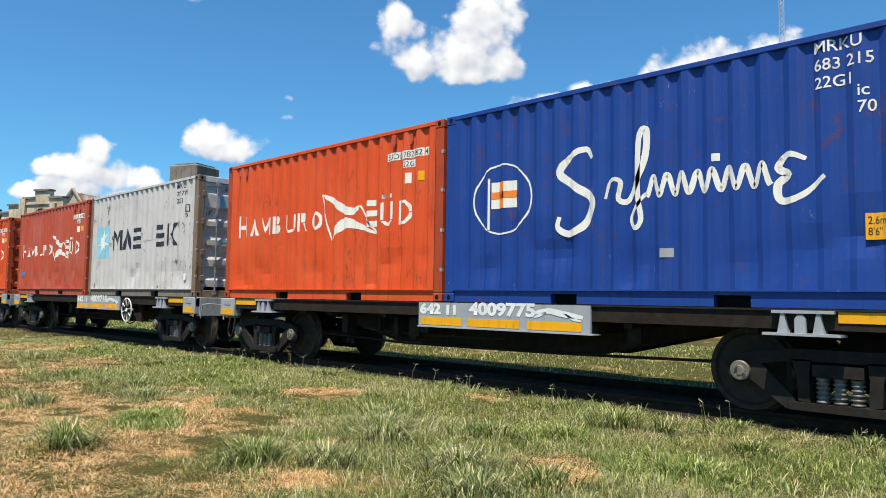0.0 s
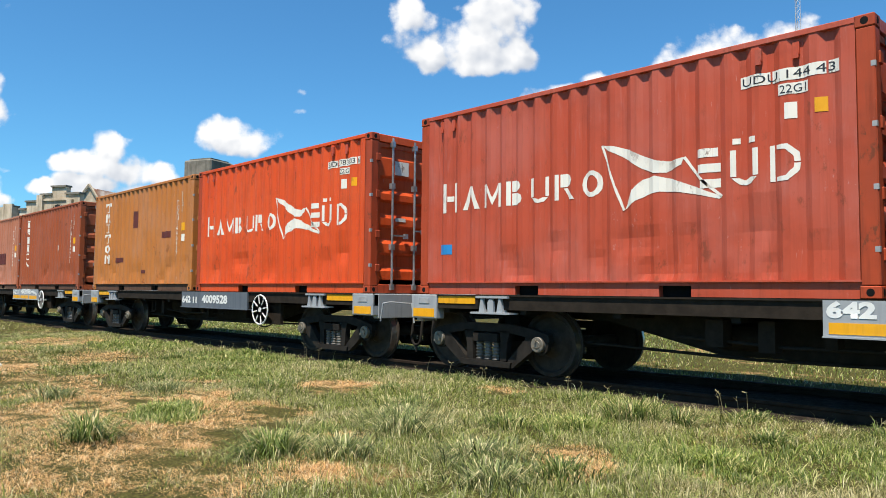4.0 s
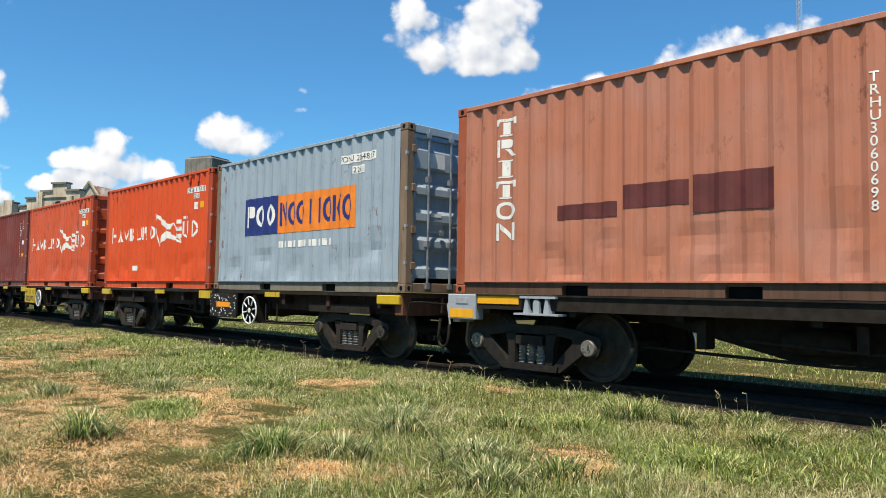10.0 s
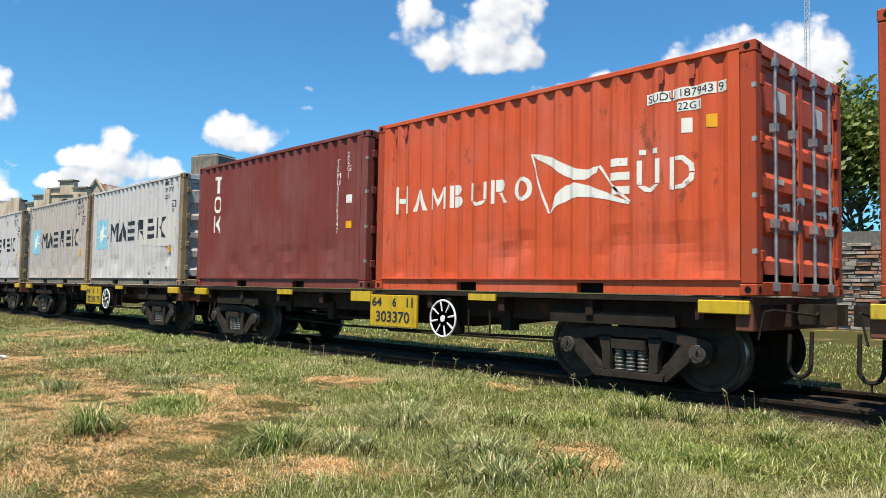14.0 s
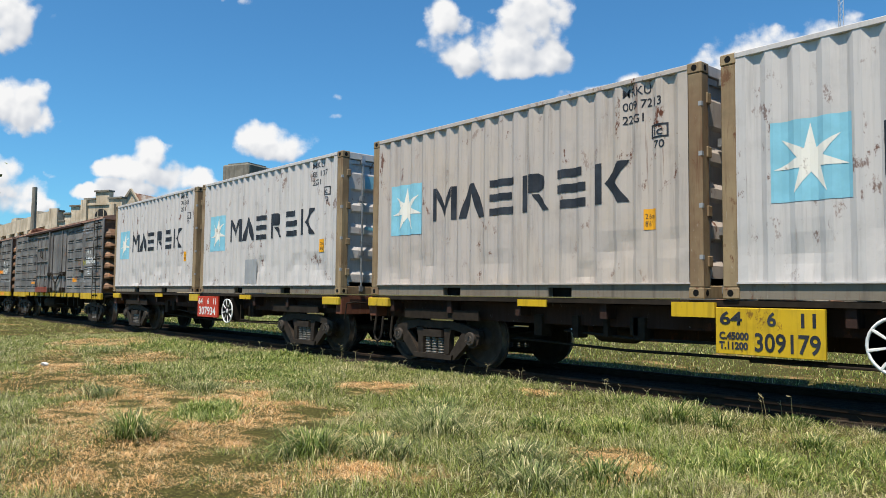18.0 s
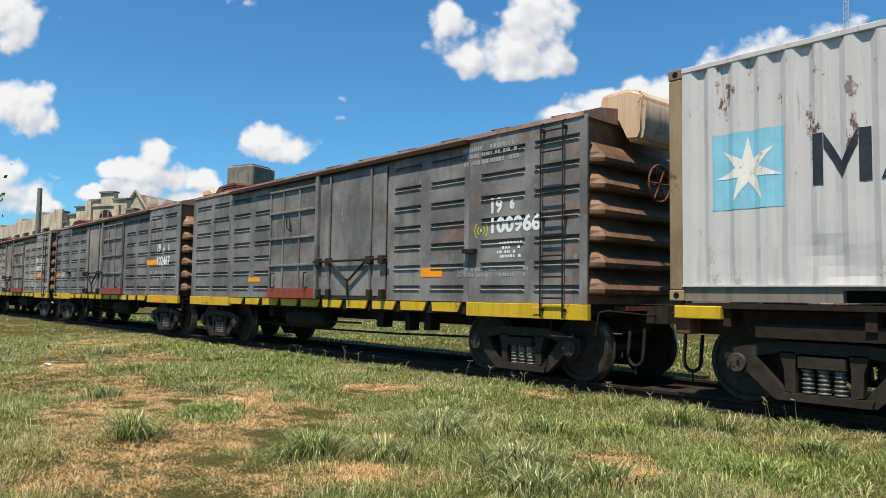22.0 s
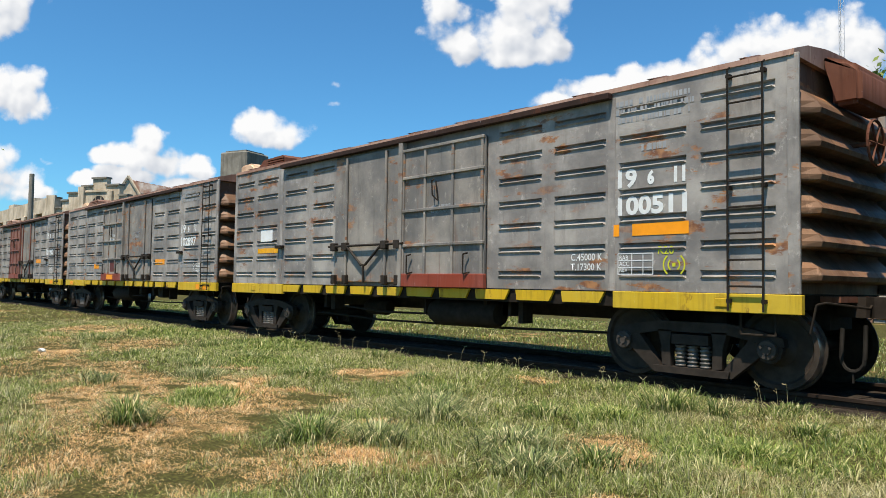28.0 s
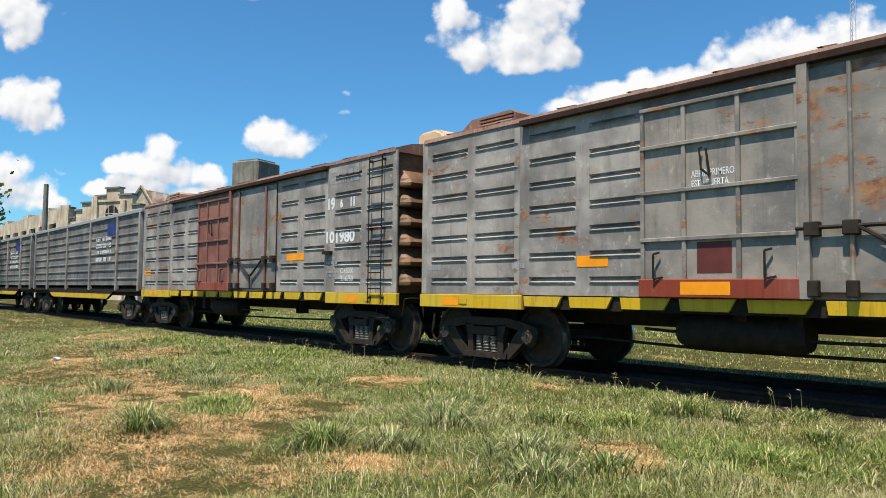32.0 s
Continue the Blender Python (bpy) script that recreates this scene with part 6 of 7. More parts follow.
def build_track():
    bm = bmesh.new()
    prof = [(-0.068, 0.0), (0.068, 0.0), (0.068, 0.012), (0.012, 0.028), (0.010, 0.105), (0.034, 0.115), (0.036, 0.148), (-0.036, 0.148), (-0.034, 0.115), (-0.010, 0.105), (-0.012, 0.028), (-0.068, 0.012)]
    prism(bm, [(y, z - 0.148 + RAIL_Z) for y, z in prof], 0, -400, 120)
    near = part("rail", bm, "rail")
    tagged(near, "dark worn steel rail of the track", "rail", "rails", "structure")
    near.location.y = MID_Y - 0.7525
    far = new("rail", near.data)
    far.location.y = MID_Y + 0.7525
    tagged(far, "dark worn steel rail of the track", "rail", "rails", "structure")
    # trodden earth under the rails
    bm = bmesh.new()
    xs = [-400, -150] + [-80 + i * 0.5 for i in range(231)] + [60, 120]
    rng = random.Random(2)
    rows = [(-1.06, 0.0), (-0.9, 0.02), (-0.6, 0.045), (0.6, 0.045), (1.2, 0.03), (1.6, 0.0)]
    vs = [[bm.verts.new((x, MID_Y + y + (rng.uniform(-0.12, 0.12) if z == 0 else 0), z + rng.uniform(-0.012, 0.012) + 0.0)) for x in xs] for y, z in rows]
    for a, b in zip(vs, vs[1:]):
        for i in range(len(xs) - 1):
            bm.faces.new((a[i], a[i + 1], b[i + 1], b[i]))
    m = Mat("dark_track_earth")
    n = m.noise(14, 6, 0.7, own=False)
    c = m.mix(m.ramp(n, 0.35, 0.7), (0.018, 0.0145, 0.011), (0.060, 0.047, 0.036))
    m.bump(n, 0.8, 0.04)
    m.bsdf.inputs["Specular IOR Level"].default_value = 0.05
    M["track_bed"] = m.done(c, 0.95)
    tagged(part("track_bed", bm, "track_bed"), "very dark brown earth under the rails", "track bed", kind="structure")


build_track()


# ---- motion ----
def rolled(t):
    for (a, p), (b, q) in zip(TRAIN_ROWS, TRAIN_ROWS[1:]):
        if t <= b:
            return p + (q - p) * (t - a) / (b - a)
    return TRAIN_ROWS[-1][1]


def motions():
    rows = [(t, s) for t, s in TRAIN_ROWS]
    for ob, u, z in TRAIN:
        walk(ob, [(t, pose(u + s, MID_Y, z)) for t, s in rows])
    # every wheelset turns alike, about its own axle
    first = WHEELS[0]
    walk(first, [(i * 0.1, pose(0, 0, 0, 0, math.degrees(rolled(i * 0.1) / WHEEL_R), 0)) for i in range(321)])
    act, slot = first.animation_data.action, first.animation_data.action_slot
    for w in WHEELS[1:]:
        w.rotation_mode = "QUATERNION"
        w.animation_data_create().action = act
        w.animation_data.action_slot = slot


# ---- grass ----
def leaf_material(name, dark, light, dead=None, glow=0.35):
    """Blades or leaves: tone by piece, thin enough to let some light through."""
    m = Mat(name)
    isl = m.nt.nodes.new("ShaderNodeNewGeometry").outputs["Random Per Island"]
    c = m.mix(m.ramp(isl, 0.0, 1.0, smooth=False), dark, light)
    if dead:
        c = m.mix(m.ramp(m.math("FRACT", m.math("MULTIPLY", isl, 17.0), 0.0), 0.80, 0.86), c, dead)
    m.done(c, 0.55)
    tr = m.nt.nodes.new("ShaderNodeBsdfTranslucent")
    m.link(c, tr.inputs[0])
    mx = m.nt.nodes.new("ShaderNodeMixShader")
    mx.inputs[0].default_value = glow
    out = m.nt.nodes["Material Output"]
    m.link(m.bsdf.outputs[0], mx.inputs[1]), m.link(tr.outputs[0], mx.inputs[2]), m.link(mx.outputs[0], out.inputs[0])
    M[name] = m.m


leaf_material("grass_green", srgb(36, 52, 18), srgb(160, 172, 84), srgb(214, 206, 160))
leaf_material("grass_pale", srgb(86, 86, 48), srgb(198, 190, 134), srgb(226, 216, 176))
leaf_material("grass_dry", srgb(158, 114, 68), srgb(244, 202, 140), srgb(236, 216, 176), 0.25)
leaf_material("grass_lush", srgb(52, 76, 26), srgb(150, 166, 78), srgb(206, 200, 140))
leaf_material("tuft_green", srgb(40, 62, 24), srgb(130, 148, 72), srgb(206, 196, 146))
leaf_material("tuft_grey", srgb(50, 66, 34), srgb(150, 160, 98), srgb(214, 204, 158))
leaf_material("tree_leaf", srgb(58, 80, 32), srgb(140, 152, 72), None, 0.3)
leaf_material("weed_stalk", srgb(120, 110, 74), srgb(180, 166, 120), None, 0.2)


STEM = ((0, 0, 1), (0, 0, -1), (0.35, 0.58, -0.75), (0.35, 0.58, 0.75), (1, 1, 0))
ARCH = ((0, 0, 1), (0, 0, -1), (0.16, 0.52, -0.95), (0.16, 0.52, 0.95), (0.52, 0.92, -0.7), (0.52, 0.92, 0.7), (1, 1, 0))


def blades(name, x, y, z, h, w, lean, material, label, rng, curl=0.5, way=None, form=STEM):
    """Many bent blades in one mesh: quads up to a tip, each leaning towards its own way."""
    n, k = len(x), len(form)
    a = rng.uniform(0, 2 * np.pi, n) if way is None else way
    dx, dy = np.cos(a), np.sin(a)
    turn = a + rng.uniform(-0.7, 0.7, n)
    px, py = -np.sin(turn) * w / 2, np.cos(turn) * w / 2
    v = np.zeros((n, k, 3), np.float32)
    reach = lean * h
    mz = h * np.sqrt(np.maximum(0.05, 1 - (lean * 0.5) ** 2))
    for i, (f, g, s) in enumerate(form):
        v[:, i, 0], v[:, i, 1] = x + dx * reach * f + px * s, y + dy * reach * f + py * s
        v[:, i, 2] = z + mz * (g if i < k - 1 else 1 - curl * lean * 0.5)
    quads = (k - 3) // 2
    loop, starts = [], []
    for q in range(quads):
        starts.append(len(loop))
        loop += [0, 1, 2, 3] if q == 0 else [2 * q + 1, 2 * q, 2 * q + 2, 2 * q + 3]
    starts.append(len(loop))
    loop += [k - 2, k - 3, k - 1] if k > 5 else [3, 2, 4]
    base = np.arange(n, dtype=np.int32)[:, None]
    me = bpy.data.meshes.new(name)
    me.vertices.add(n * k)
    me.vertices.foreach_set("co", v.ravel())
    me.loops.add(n * len(loop))
    me.loops.foreach_set("vertex_index", (base * k + np.array(loop, np.int32)).ravel())
    me.polygons.add(n * len(starts))
    me.polygons.foreach_set("loop_start", (base * len(loop) + np.array(starts, np.int32)).ravel())
    me.update(calc_edges=True)
    me.validate()
    me.materials.append(M[material])
    return tagged(new(name, me), label, "grass", kind="stuff")


def soft_noise(x, y, f, seed):
    r = np.random.RandomState(seed)
    out = np.zeros_like(x)
    for i in range(7):
        a, p, q = r.uniform(0, 2 * np.pi), r.uniform(0, 6.28), f * r.uniform(0.6, 1.7)
        out += np.sin((x * np.cos(a) + y * np.sin(a)) * q + p + 1.3 * np.sin((x * np.sin(a) - y * np.cos(a)) * q * 0.7))
    return out / 7


# dry and lush spots: x, y, half width across, half length along, degrees of the long side
DRY = ((-6.9, 2.9, 1.05, 1.9, 157), (-4.9, 1.9, 0.75, 0.8, 158), (-9.6, 2.9, 0.5, 1.2, 163), (-14.0, 4.8, 0.6, 1.5, 161), (-7.8, 5.8, 0.42, 0.5, 143), (-8.7, 3.1, 0.43, 0.7, 160), (-6.2, 2.65, 0.75, 0.8, 157), (-6.6, 3.8, 0.48, 0.55, 150), (-5.15, 1.6, 0.5, 0.4, 163), (-13.6, 3.4, 0.4, 1.8, 166),
       (-4.2, 2.75, 0.3, 0.3, 146), (-3.2, 4.4, 0.28, 0.42, 126), (-9.4, 4.65, 0.28, 0.4, 154), (-8.0, 2.2, 0.35, 0.8, 164), (-6.2, 7.0, 0.22, 0.26, 131), (-11.0, 2.6, 0.5, 1.0, 167), (-18.0, 5.4, 0.8, 1.4, 163), (-2.3, 3.3, 0.18, 0.2, 120))
LUSH = ((-7.25, 3.2, 0.34, 0.62, 156), (-2.46, 5.1, 0.62, 0.55, 116), (-4.1, 5.6, 0.45, 0.5, 126), (-12.4, 6.6, 0.9, 1.3, 152), (-10.0, 5.2, 0.5, 0.7, 152), (-1.7, 6.0, 0.6, 0.5, 106), (-5.44, 3.8, 0.12, 0.16, 145), (-16.5, 6.6, 0.9, 1.6, 158))


def spot(x, y, spots):
    d = np.full_like(x, -9.0)
    for cx, cy, ra, rb, turn in spots:
        c, s = math.cos(radians(turn)), math.sin(radians(turn))
        along, across = (x - cx) * c + (y - cy) * s, (y - cy) * c - (x - cx) * s
        d = np.maximum(d, 1 - (across / ra / 1.3) ** 2 - (along / rb / 1.3) ** 2)
    return d


def ground_z(x, y):
    h = 0.03 * np.sin(x * 0.9 + 1.3) * np.sin(y * 1.1) + 0.02 * np.sin(x * 2.3 + y * 1.7)
    return h * np.minimum(1.0, np.abs(y - MID_Y) / 3)


def lay_grass():
    rng = np.random.RandomState(11)

    def scatter(n, x0, x1, y0, y1):
        x, y = rng.uniform(x0, x1, n), rng.uniform(y0, y1, n)
        az = np.degrees(np.arctan2(-x, y))
        keep = (az > 8) & (az < 86)
        return x[keep], y[keep]

    parts = [scatter(215000, -9, 0.5, 0.7, 5.0), scatter(185000, -12, 0.5, 4.2, 7.78), scatter(135000, -22, -8, 0.9, 7.7), scatter(32000, -60, -20, 1.3, 7.7)]
    x, y = np.concatenate([p[0] for p in parts]), np.concatenate([p[1] for p in parts])
    way, tall = rng.uniform(0, 2 * np.pi, len(x)), np.ones(len(x))
    # three blades in ten stand in bunches that open outwards
    m = 9000
    far = rng.uniform(0, 1, m) ** 1.6 * 17 + 1.6
    turn = np.radians(rng.uniform(92, 176, m))
    bx, by, br, bh = far * np.cos(turn), far * np.sin(turn), rng.uniform(0.02, 0.07, m), rng.uniform(0.8, 2.0, m)
    s = np.flatnonzero(rng.uniform(0, 1, len(x)) < 0.30)
    own = rng.randint(0, m, len(s))
    way[s] = rng.uniform(0, 2 * np.pi, len(s))
    d = np.abs(rng.randn(len(s))) * br[own]
    x[s], y[s], tall[s] = bx[own] + np.cos(way[s]) * d, by[own] + np.sin(way[s]) * d, bh[own]
    far = np.clip(np.hypot(x, y) / 9, 0.7, 2.6)
    edge = (rng.uniform(0, 1, len(x)) < (7.80 + 0.10 * soft_noise(x, y, 2.2, 41) - y) / 0.35) & (y > 0.6)
    x, y, far, way, tall = x[edge], y[edge], far[edge], way[edge], tall[edge]
    wob = 0.7 * soft_noise(x, y, 3.2, 3) + 0.6 * soft_noise(x, y, 9.0, 4)
    dry = spot(x, y, DRY) + wob * 1.5 + 0.3 * rng.randn(len(x))
    lush = spot(x, y, LUSH) + wob * 0.8 + 0.3 * rng.randn(len(x))
    pale = soft_noise(x, y, 1.6, 8) + 0.8 * soft_noise(x, y, 6.0, 9) + 0.35 * rng.randn(len(x))
    kind = np.where((dry > 0.12) & (lush < 0.5), 2, np.where(lush > 0.2, 3, np.where(pale > 0.34, 1, 0)))
    clump = np.clip(0.75 + 0.9 * soft_noise(x, y, 11.0, 5) + 0.5 * soft_noise(x, y, 3.0, 6), 0.25, 1.9)
    z = ground_z(x, y) - 0.004
    for k, name, label, h0, h1, w0, lean0, lean1 in ((0, "grass_green", "short green meadow grass", 0.03, 0.095, 0.0052, 0.3, 1.60), (1, "grass_pale", "pale straw-green meadow grass", 0.03, 0.09, 0.0048, 0.5, 1.75),
                                                     (2, "grass_dry", "dry tan meadow grass lying flat", 0.025, 0.075, 0.0055, 0.9, 1.92), (3, "grass_lush", "fresh green leafy grass", 0.03, 0.085, 0.0085, 0.3, 1.4)):
        s = kind == k
        n = s.sum()
        up = np.where(tall[s] > 1, tall[s], clump[s]) if k != 2 else clump[s] * 0.8
        h = rng.uniform(h0, h1, n) * up
        blades(name, x[s], y[s], z[s], h, w0 * far[s] * rng.uniform(0.6, 1.5, n), rng.uniform(lean0, lean1, n), name, label, rng, way=way[s])
    # the meadow goes on all round
    x, y = rng.uniform(-26, 16, 110000), rng.uniform(-14, 7.2, 110000)
    az = np.degrees(np.arctan2(-x, y))
    s = ~((az > 8) & (az < 86) & (y > 0.7))
    x, y = x[s], y[s]
    pale = soft_noise(x, y, 1.6, 8) + 0.8 * soft_noise(x, y, 6.0, 9) + 0.35 * rng.randn(len(x)) > 0.17
    for s, name, label in ((~pale, "grass_green", "short green meadow grass"), (pale, "grass_pale", "pale straw-green meadow grass")):
        n = s.sum()
        blades(name, x[s], y[s], ground_z(x[s], y[s]) - 0.004, rng.uniform(0.03, 0.09, n), 0.011 * rng.uniform(0.7, 1.4, n), rng.uniform(0.6, 1.85, n), name, label, rng)
    # beyond the track
    x, y = scatter(60000, -40, 4, MID_Y + 1.35, 20.0)
    far = np.clip(np.hypot(x, y) / 7, 1, 4)
    h = rng.uniform(0.04, 0.10, len(x)) * np.clip(1 + 0.7 * soft_noise(x, y, 2.5, 15), 0.4, 1.8)
    pale = soft_noise(x, y, 1.2, 17) + 0.4 * rng.randn(len(x)) > 0.15
    for s, name in ((~pale, "grass_lush"), (pale, "grass_green")):
        blades(name, x[s], y[s], 0 * x[s], h[s], 0.006 * far[s], rng.uniform(0.3, 1.3, s.sum()), name, "meadow grass beyond the track", rng)


lay_grass()


def tuft(x, y, r, h, n, material, seed, label):
    """A clump of long blades that arch outwards from one root."""
    rng = np.random.RandomState(seed)
    a, d = rng.uniform(0, 2 * np.pi, n), np.abs(rng.randn(n)) * r * 0.38
    bx, by = x + np.cos(a) * d, y + np.sin(a) * d
    ob = blades("grass_tuft", bx, by, ground_z(bx, by), rng.uniform(0.45, 1.0, n) * h, rng.uniform(0.006, 0.011, n), rng.uniform(0.5, 1.8, n), material, label, rng, 0.75, a + rng.uniform(-0.8, 0.8, n), ARCH)
    ob["category"], ob["group"] = "grass tuft", "grass tufts"
    return ob


for i, (x, y, r, h, n, mat) in enumerate(((-3.95, 6.45, 0.42, 0.26, 420, "tuft_green"), (-3.55, 6.6, 0.3, 0.2, 160, "tuft_green"), (-6.17, 2.09, 0.30, 0.26, 420, "tuft_green"), (-4.9, 2.98, 0.32, 0.24, 520, "tuft_green"),
                                          (-5.2, 4.5, 0.55, 0.20, 900, "tuft_grey"), (-4.85, 4.25, 0.4, 0.2, 500, "tuft_grey"), (-5.5, 4.75, 0.35, 0.17, 380, "tuft_grey"), (-4.43, 3.3, 0.35, 0.18, 420, "tuft_grey"), (-3.67, 3.94, 0.5, 0.19, 800, "tuft_grey"), (-3.2, 3.6, 0.4, 0.17, 420, "tuft_grey"),
                                          (-3.0, 4.0, 0.35, 0.16, 260, "tuft_green"), (-5.44, 3.81, 0.12, 0.12, 120, "grass_lush"), (-7.3, 3.2, 0.35, 0.11, 600, "grass_lush"), (-2.46, 5.1, 0.6, 0.12, 700, "grass_lush"), (-4.1, 5.65, 0.45, 0.12, 420, "grass_lush"), (-4.6, 5.3, 0.5, 0.14, 400, "tuft_green"),
                                          (-6.0, 5.3, 0.5, 0.13, 380, "tuft_green"), (-8.9, 3.9, 0.5, 0.14, 420, "tuft_grey"), (-9.8, 4.2, 0.5, 0.14, 380, "tuft_green"), (-9.0, 2.7, 0.4, 0.16, 300, "tuft_grey"), (-10.6, 5.4, 0.7, 0.13, 420, "tuft_green"), (-12.2, 4.2, 0.7, 0.14, 420, "tuft_green"), (-13.0, 5.9, 0.9, 0.13, 420, "tuft_green"), (-15.5, 4.6, 1.0, 0.14, 350, "tuft_green"), (-8.2, 5.0, 0.6, 0.12, 380, "tuft_green"), (-7.0, 5.9, 0.5, 0.12, 300, "tuft_green"),
                                          (-2.6, 6.4, 0.4, 0.14, 300, "tuft_green"), (-5.0, 7.1, 0.4, 0.13, 260, "tuft_green"), (-7.2, 7.2, 0.5, 0.13, 260, "tuft_green"), (-9.8, 7.2, 0.6, 0.14, 260, "tuft_green"), (-1.9, 7.2, 0.4, 0.14, 240, "tuft_green"), (-3.2, 7.35, 0.4, 0.12, 240, "tuft_green"))):
    tuft(x, y, r, h, n, mat, 100 + i, "green tuft of long arching grass blades" if mat != "tuft_grey" else "grey-green stand of tall grass blades")


def stalks():
    """Thin seed stalks along the track edge."""
    rng = random.Random(9)
    for i in range(46):
        x, y = rng.uniform(-14, 1.0), rng.uniform(7.1, 7.6)
        h = rng.uniform(0.10, 0.26)
        tip = (x + rng.uniform(-0.05, 0.05), y + rng.uniform(-0.04, 0.04), h)
        bm = rods(0.0028, [(x, y, -0.01), ((x + tip[0]) / 2 + rng.uniform(-0.01, 0.01), y, h * 0.55), tip], n=4)
        for k in range(3):
            a = rng.uniform(0, 6.28)
            rod(bm, tip, (tip[0] + 0.045 * math.cos(a), tip[1] + 0.045 * math.sin(a), tip[2] + rng.uniform(0.0, 0.05)), 0.0022, 3)
        tagged(part("weed_stalk", bm, "weed_stalk"), "thin dry seed stalk beside the rail", "weed", "weed stalks")


stalks()


def litter():
    bm = bmesh.new()
    rng = random.Random(4)
    bmesh.ops.create_icosphere(bm, subdivisions=2, radius=0.055)
    for v in bm.verts:
        v.co *= 1 + rng.uniform(-0.3, 0.25)
        v.co.z *= 0.6
    o = part("stone", bm, "white")
    o.location = (-13.0, 3.05, 0.045)
    tagged(o, "small white stone lying in the grass", "stone")


litter()


# ---- buildings and trees beyond ----
def far_materials():
    m = Mat("stained_concrete")
    n, s = m.noise(0.5, 6, 0.65, own=False), m.noise(1.2, 6, 0.7, (2.5, 2.5, 0.25), own=False)
    c = m.mix(m.ramp(n, 0.35, 0.7), srgb(168, 152, 128), srgb(214, 198, 174))
    M["concrete"] = m.done(m.mix(m.ramp(s, 0.5, 0.75, 0, 0.75), c, srgb(86, 82, 76)), 0.9)
    m = Mat("dark_concrete")
    n, s = m.noise(0.6, 6, 0.65, own=False), m.noise(1.0, 6, 0.7, (2.5, 2.5, 0.25), own=False)
    c = m.mix(m.ramp(n, 0.35, 0.7), srgb(104, 100, 90), srgb(140, 134, 122))
    M["tank"] = m.done(m.mix(m.ramp(s, 0.45, 0.75, 0, 0.7), c, srgb(66, 64, 60)), 0.9)
    m = Mat("rusty_tin_roof")
    c = m.mix(m.ramp(m.noise(0.6, 5, own=False), 0.4, 0.65), srgb(150, 112, 92), srgb(208, 200, 190))
    M["tin"] = m.done(c, 0.6)
    M["opening"] = plain("dark_opening", (0.03, 0.03, 0.03), 0.9)
    M["bark"] = plain("grey_brown_bark", (0.12, 0.10, 0.08), 0.9)
    M["mast"] = plain("galvanised_mast", (0.5, 0.5, 0.52), 0.6)
    M["old_brick"] = plain("old_brick_wall", srgb(132, 100, 80), 0.9, 0, 0.4, 3)
    M["stone_grey"] = plain("grey_wall_stone", srgb(138, 130, 118), 0.9, 0, 0.4, 3)
    M["slat"] = plain("grey_weathered_boards", srgb(104, 100, 92), 0.9)


far_materials()


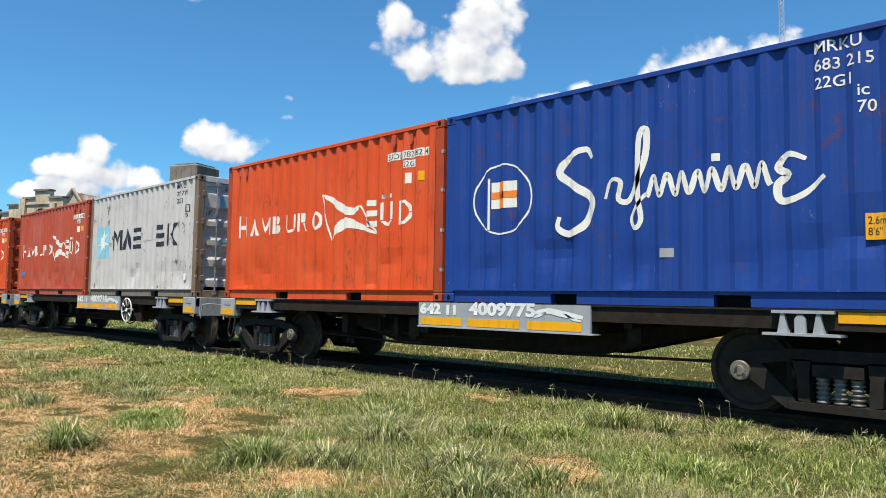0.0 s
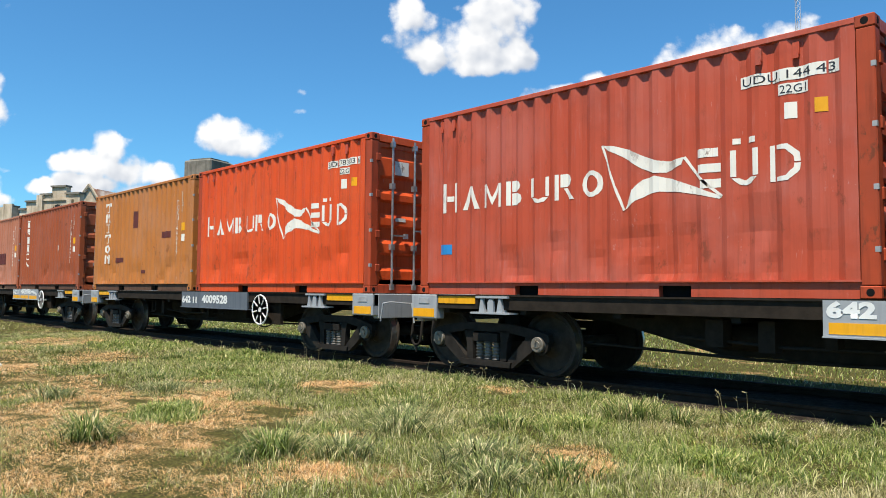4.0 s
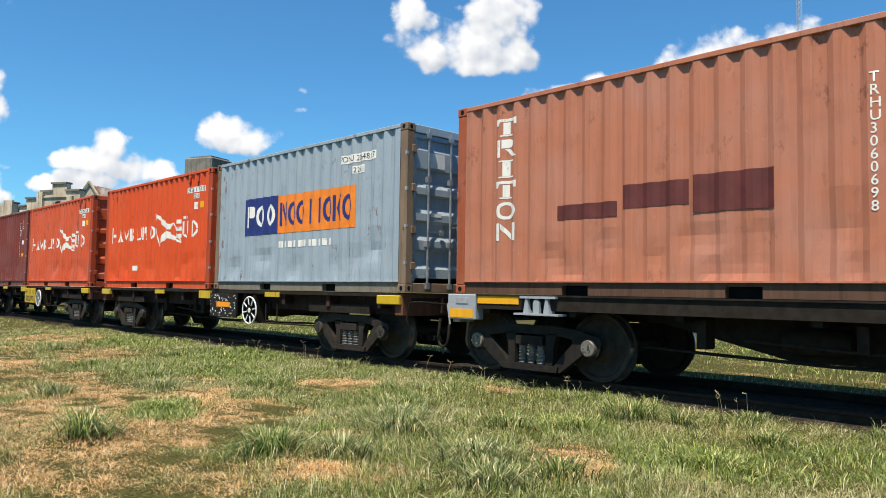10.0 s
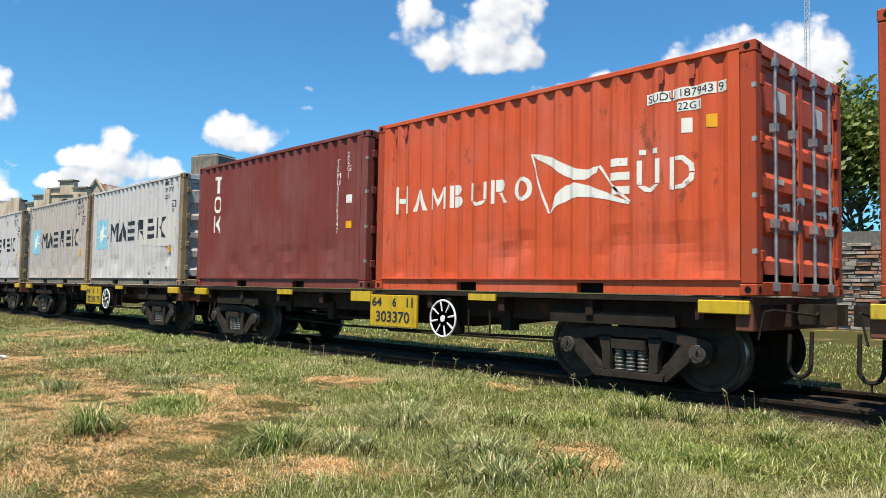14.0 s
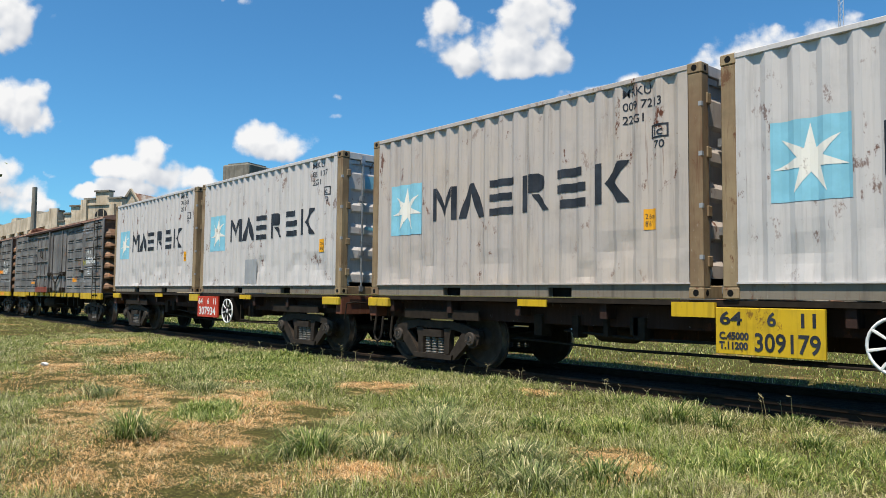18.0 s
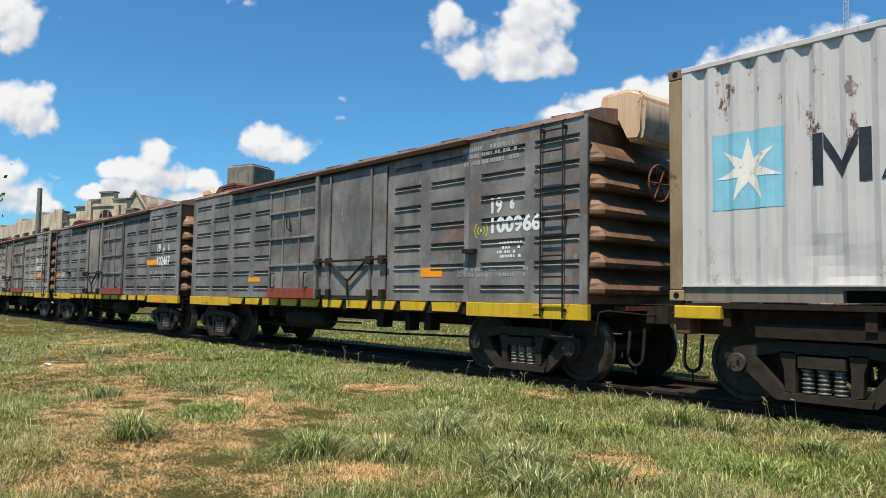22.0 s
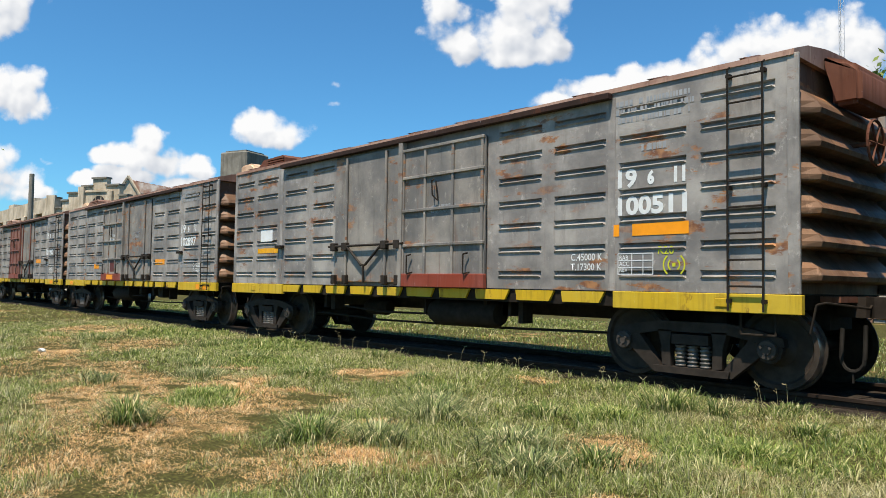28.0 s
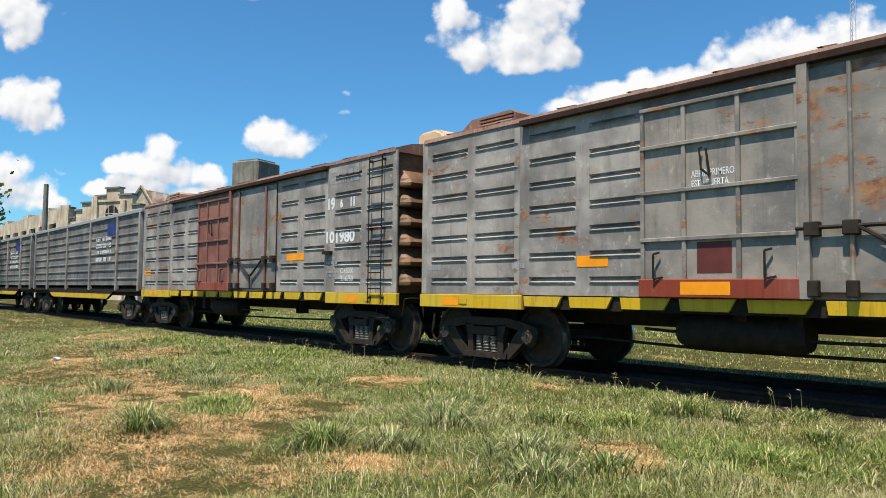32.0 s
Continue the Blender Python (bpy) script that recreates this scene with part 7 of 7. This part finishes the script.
def factory():
    f = thing("factory_building", "old stained concrete factory with stepped gable", "building")
    # stepped gable, in the building's own space it faces -y
    steps = [(-5.0, 8.9), (-3.9, 8.9), (-3.9, 7.9), (-3.2, 7.9), (-3.2, 8.6), (-2.4, 8.6), (-2.4, 9.3), (-0.6, 9.3), (-0.6, 9.9), (0.7, 9.9), (0.7, 10.6), (2.4, 10.6), (2.4, 9.9), (4.0, 9.9), (4.0, 8.9), (5.0, 8.9)]
    bm = bmesh.new()
    prism(bm, [(-5.0, 0.0)] + steps + [(5.0, 0.0)], 1, 0.0, 0.5)
    part("gable_wall", bm, "concrete", f, "stepped gable wall")
    for (a, p), (b, q) in zip(steps, steps[1:]):
        if p == q:
            part("coping", boxes((a - 0.07, b + 0.07, -0.14, 0.6, p, p + 0.16)), "tank", f, "dark coping")
    for x0, x1, z in ((-5.0, -3.9, 9.2), (-0.9, -0.2, 9.9), (2.7, 3.3, 9.4)):
        part("pilaster", boxes((x0, x1, -0.25, 0.0, 0.0, z)), "concrete", f)
    bm = bmesh.new()
    lathe(bm, [(0.001, -0.05), (0.8, -0.05), (0.8, -0.01), (0.001, -0.01)], "y", 20, (1.5, 0, 8.2))
    w = part("round_window", bm, "opening", f, "round barred window")
    for q in ((1.1, 1.18, 7.5, 8.9), (1.8, 1.88, 7.5, 8.9), (0.75, 2.25, 8.16, 8.24)):
        part("window_bar", boxes((q[0], q[1], -0.1, -0.05, q[2], q[3])), "concrete", w)
    part("wide_opening", boxes((-3.0, -1.2, -0.04, 0.0, 5.4, 7.2)), "opening", f)
    part("cornice", boxes((-0.2, 2.7, -0.12, 0.0, 9.35, 9.5)), "concrete", f)
    az = radians(74.4)
    f.matrix_basis = pose(-78 * math.sin(az), 78 * math.cos(az), 0, 0, 0, 27)

    h = thing("factory_hall", "long grey concrete factory wall with open bays", "building")
    part("upper_wall", boxes((-62, 0, 0, 0.4, 7.6, 9.0)), "concrete", h)
    part("lower_wall", boxes((-62, 0, 0.05, 0.4, 0.0, 5.4)), "concrete", h)
    part("roof", boxes((-62, 0, 0.4, 9, 8.6, 8.8)), "tank", h)
    part("back_wall", boxes((-62, 0, 1.6, 1.8, 0.0, 8.6)), "tank", h, "dark wall behind the open bays")
    for i in range(14):
        part("wall_post", boxes((-1.2 - i * 4.4, 0.2 - i * 4.4, -0.1, 0.4, 5.4, 7.6)), "concrete", h)
    for x in (-34, -22, -12):
        part("roof_block", boxes((x, x + 2.6, 1, 3, 8.8, 9.8)), "concrete", h)
    h.matrix_basis = pose(-79.8, 18.6, 0)

    g = thing("gabled_house", "pale gabled house with rusty tin roof", "building")
    bm = bmesh.new()
    prism(bm, [(-1.6, 0), (-1.6, 9.0), (0.0, 11.5), (1.6, 9.0), (1.6, 0)], 1, 0.0, 0.4)
    part("gable_wall", bm, "concrete", g)
    part("verge", rods(0.14, [(-1.8, -0.1, 8.9), (0, -0.1, 11.7), (1.8, -0.1, 8.9)], n=5), "concrete", g, "pale roof verge")
    bm = bmesh.new()
    prism(bm, [(0.2, 11.4), (0.6, 11.2), (7.6, 9.9), (7.6, 9.7), (0.3, 10.0)], 1, 0.2, 7.0)
    part("tin_roof", bm, "tin", g, "rusty corrugated tin roof")
    for i in range(12):
        x = 0.7 + i * 0.58
        part("roof_seam", rods(0.05, [(x, 0.2, 11.25 - (x - 0.6) * 0.186), (x, 7.0, 11.25 - (x - 0.6) * 0.186)], n=4), "tin", g)
    part("hall_wall", boxes((1.6, 7.5, 0.3, 7.0, 0.0, 9.7)), "concrete", g)
    az = radians(71.75)
    g.matrix_basis = pose(-82 * math.sin(az), 82 * math.cos(az), 0, 0, 0, 45)


def water_tank():
    t = thing("water_tank_tower", "grey weathered concrete tank block on a tower", "tower")
    bx = boxes((-1.55, 1.55, -1.55, 1.55, 8.2, 12.8), bevel=0.12)
    a = part("tank_body", bx, "tank", t)
    b = part("tower_base", boxes((-1.4, 1.4, -1.4, 1.4, 0, 8.2)), "tank", t)
    part("tank_lid", boxes((-1.2, 1.2, -1.2, 1.2, 12.8, 12.95)), "tank", t)
    az = radians(63.75)
    t.matrix_basis = pose(-70 * math.sin(az), 70 * math.cos(az), 0, 0, 0, 22)


def pole_far():
    bm = bmesh.new()
    az = radians(77.82)
    lathe(bm, [(0.001, 0.0), (0.24, 0.0), (0.16, 8.55), (0.001, 8.55)], "z", 10)
    o = part("utility_pole", bm, "tank")
    o.location = (-60 * math.sin(az), 60 * math.cos(az), 0)
    tagged(o, "plain grey concrete utility pole", "pole")


def radio_mast():
    az = radians(20.05)
    m = thing("radio_mast", "tall thin steel lattice mast", "mast")
    H, r = 62.0, 0.42
    for k in range(3):
        a = k * 2.0944
        part("leg", rods(0.05, [(r * math.cos(a), r * math.sin(a), 0), (r * math.cos(a), r * math.sin(a), H)], n=4), "mast", m)
    bm = bmesh.new()
    z = 0.5
    while z < H - 1:
        for k in range(3):
            a, b = k * 2.0944, (k + 1) * 2.0944
            rod(bm, (r * math.cos(a), r * math.sin(a), z), (r * math.cos(b), r * math.sin(b), z + 0.9), 0.025, 3)
        z += 0.9
    part("lattice", bm, "mast", m)
    m.location = (-130 * math.sin(az), 130 * math.cos(az), 0)


def tree(az, dist, height, spread, seed, leaves=2600, label="leafy green broad tree"):
    rng = random.Random(seed)
    t = thing("tree", label, "tree", "trees beyond the track")
    bm = bmesh.new()
    tips = []

    def limb(p, d, length, r, depth):
        q = p + d * length
        m = Matrix.Translation((p + q) / 2) @ d.to_track_quat("Z", "Y").to_matrix().to_4x4()
        bmesh.ops.create_cone(bm, cap_ends=True, segments=7, radius1=r, radius2=r * 0.65, depth=length, matrix=m)
        if depth == 0:
            tips.append(q)
            return
        for _ in range(4 if depth > 1 else 3):
            e = (d + Vector((rng.uniform(-1, 1), rng.uniform(-1, 1), rng.uniform(-0.2, 0.6))) * 0.75).normalized()
            limb(q, e, length * rng.uniform(0.55, 0.8), r * 0.6, depth - 1)
        tips.append(q)

    limb(Vector((0, 0, 0)), Vector((rng.uniform(-0.06, 0.06), rng.uniform(-0.06, 0.06), 1)).normalized(), height * 0.24, height * 0.024, 3)
    part("trunk", bm, "bark", t)
    top = max(p.z for p in tips)
    wide = max(math.hypot(p.x, p.y) for p in tips)
    vs, fs = [], []
    for _ in range(leaves):
        p = rng.choice(tips)
        c = Vector((p.x / wide * spread, p.y / wide * spread, p.z / top * height * 0.93)) + Vector((rng.gauss(0, 1), rng.gauss(0, 1), rng.gauss(0, 1.0))) * spread * 0.24
        n = Vector((rng.gauss(0, 1), rng.gauss(0, 1), rng.gauss(0, 1))).normalized()
        u = n.orthogonal().normalized() * rng.uniform(0.08, 0.2)
        v = n.cross(u) * 0.6
        i = len(vs)
        vs += [tuple(c - u), tuple(c + v), tuple(c + u), tuple(c - v)]
        fs.append((i, i + 1, i + 2, i + 3))
    me = bpy.data.meshes.new("crown")
    me.from_pydata(vs, [], fs)
    me.materials.append(M["tree_leaf"])
    o = new("crown", me)
    o.parent = t
    a = radians(az)
    t.matrix_basis = pose(-dist * math.sin(a), dist * math.cos(a), 0)


def stone_wall():
    """Dry wall of flat grey stones, course on course."""
    s = thing("stone_wall", "old grey dry-stone wall behind the track", "wall")
    rng = random.Random(21)
    part("wall_core", boxes((-7, 7, 0.08, 0.6, 0, 3.6)), "slat", s)
    shapes = []
    for i in range(6):
        bm = bmesh.new()
        l, h = rng.uniform(0.35, 0.9), rng.uniform(0.10, 0.16)
        box(bm, 0, l, 0, 0.3, 0, h, 0.02)
        for v in bm.verts:
            v.co += Vector((0, rng.uniform(-0.02, 0.02), rng.uniform(-0.012, 0.012)))
        shapes.append((part("stone", bm, "stone_grey" if i % 3 else "old_brick", s), l, h))
    z = 0.0
    count = 0
    while z < 3.55 and count < 290:
        x = -5.0 - rng.uniform(0, 0.6)
        while x < 3.0 and count < 290:
            o, l, h = rng.choice(shapes)
            again(o, x, rng.uniform(-0.06, 0.04), z)
            x += l + 0.02
            count += 1
        z += 0.145
    for o, _, _ in shapes:
        o.matrix_basis = pose(-6.0, 0, 0)
    a = radians(18.6)
    s.matrix_basis = pose(-31 * math.sin(a), 31 * math.cos(a), 0, 0, 0, 12)


factory()
water_tank()
pole_far()
radio_mast()
stone_wall()
tree(20.6, 36, 9.6, 2.4, 1, 12000)
tree(16.0, 35, 9.2, 3.0, 2, 12000)
tree(10.5, 38, 9.6, 3.6, 3, 8000)
tree(82.4, 46, 7.0, 2.2, 4, 9000)
tree(86.5, 44, 9.0, 3.2, 5, 2600)
tree(3.0, 45, 11.0, 4.5, 6, 2600)


motions()
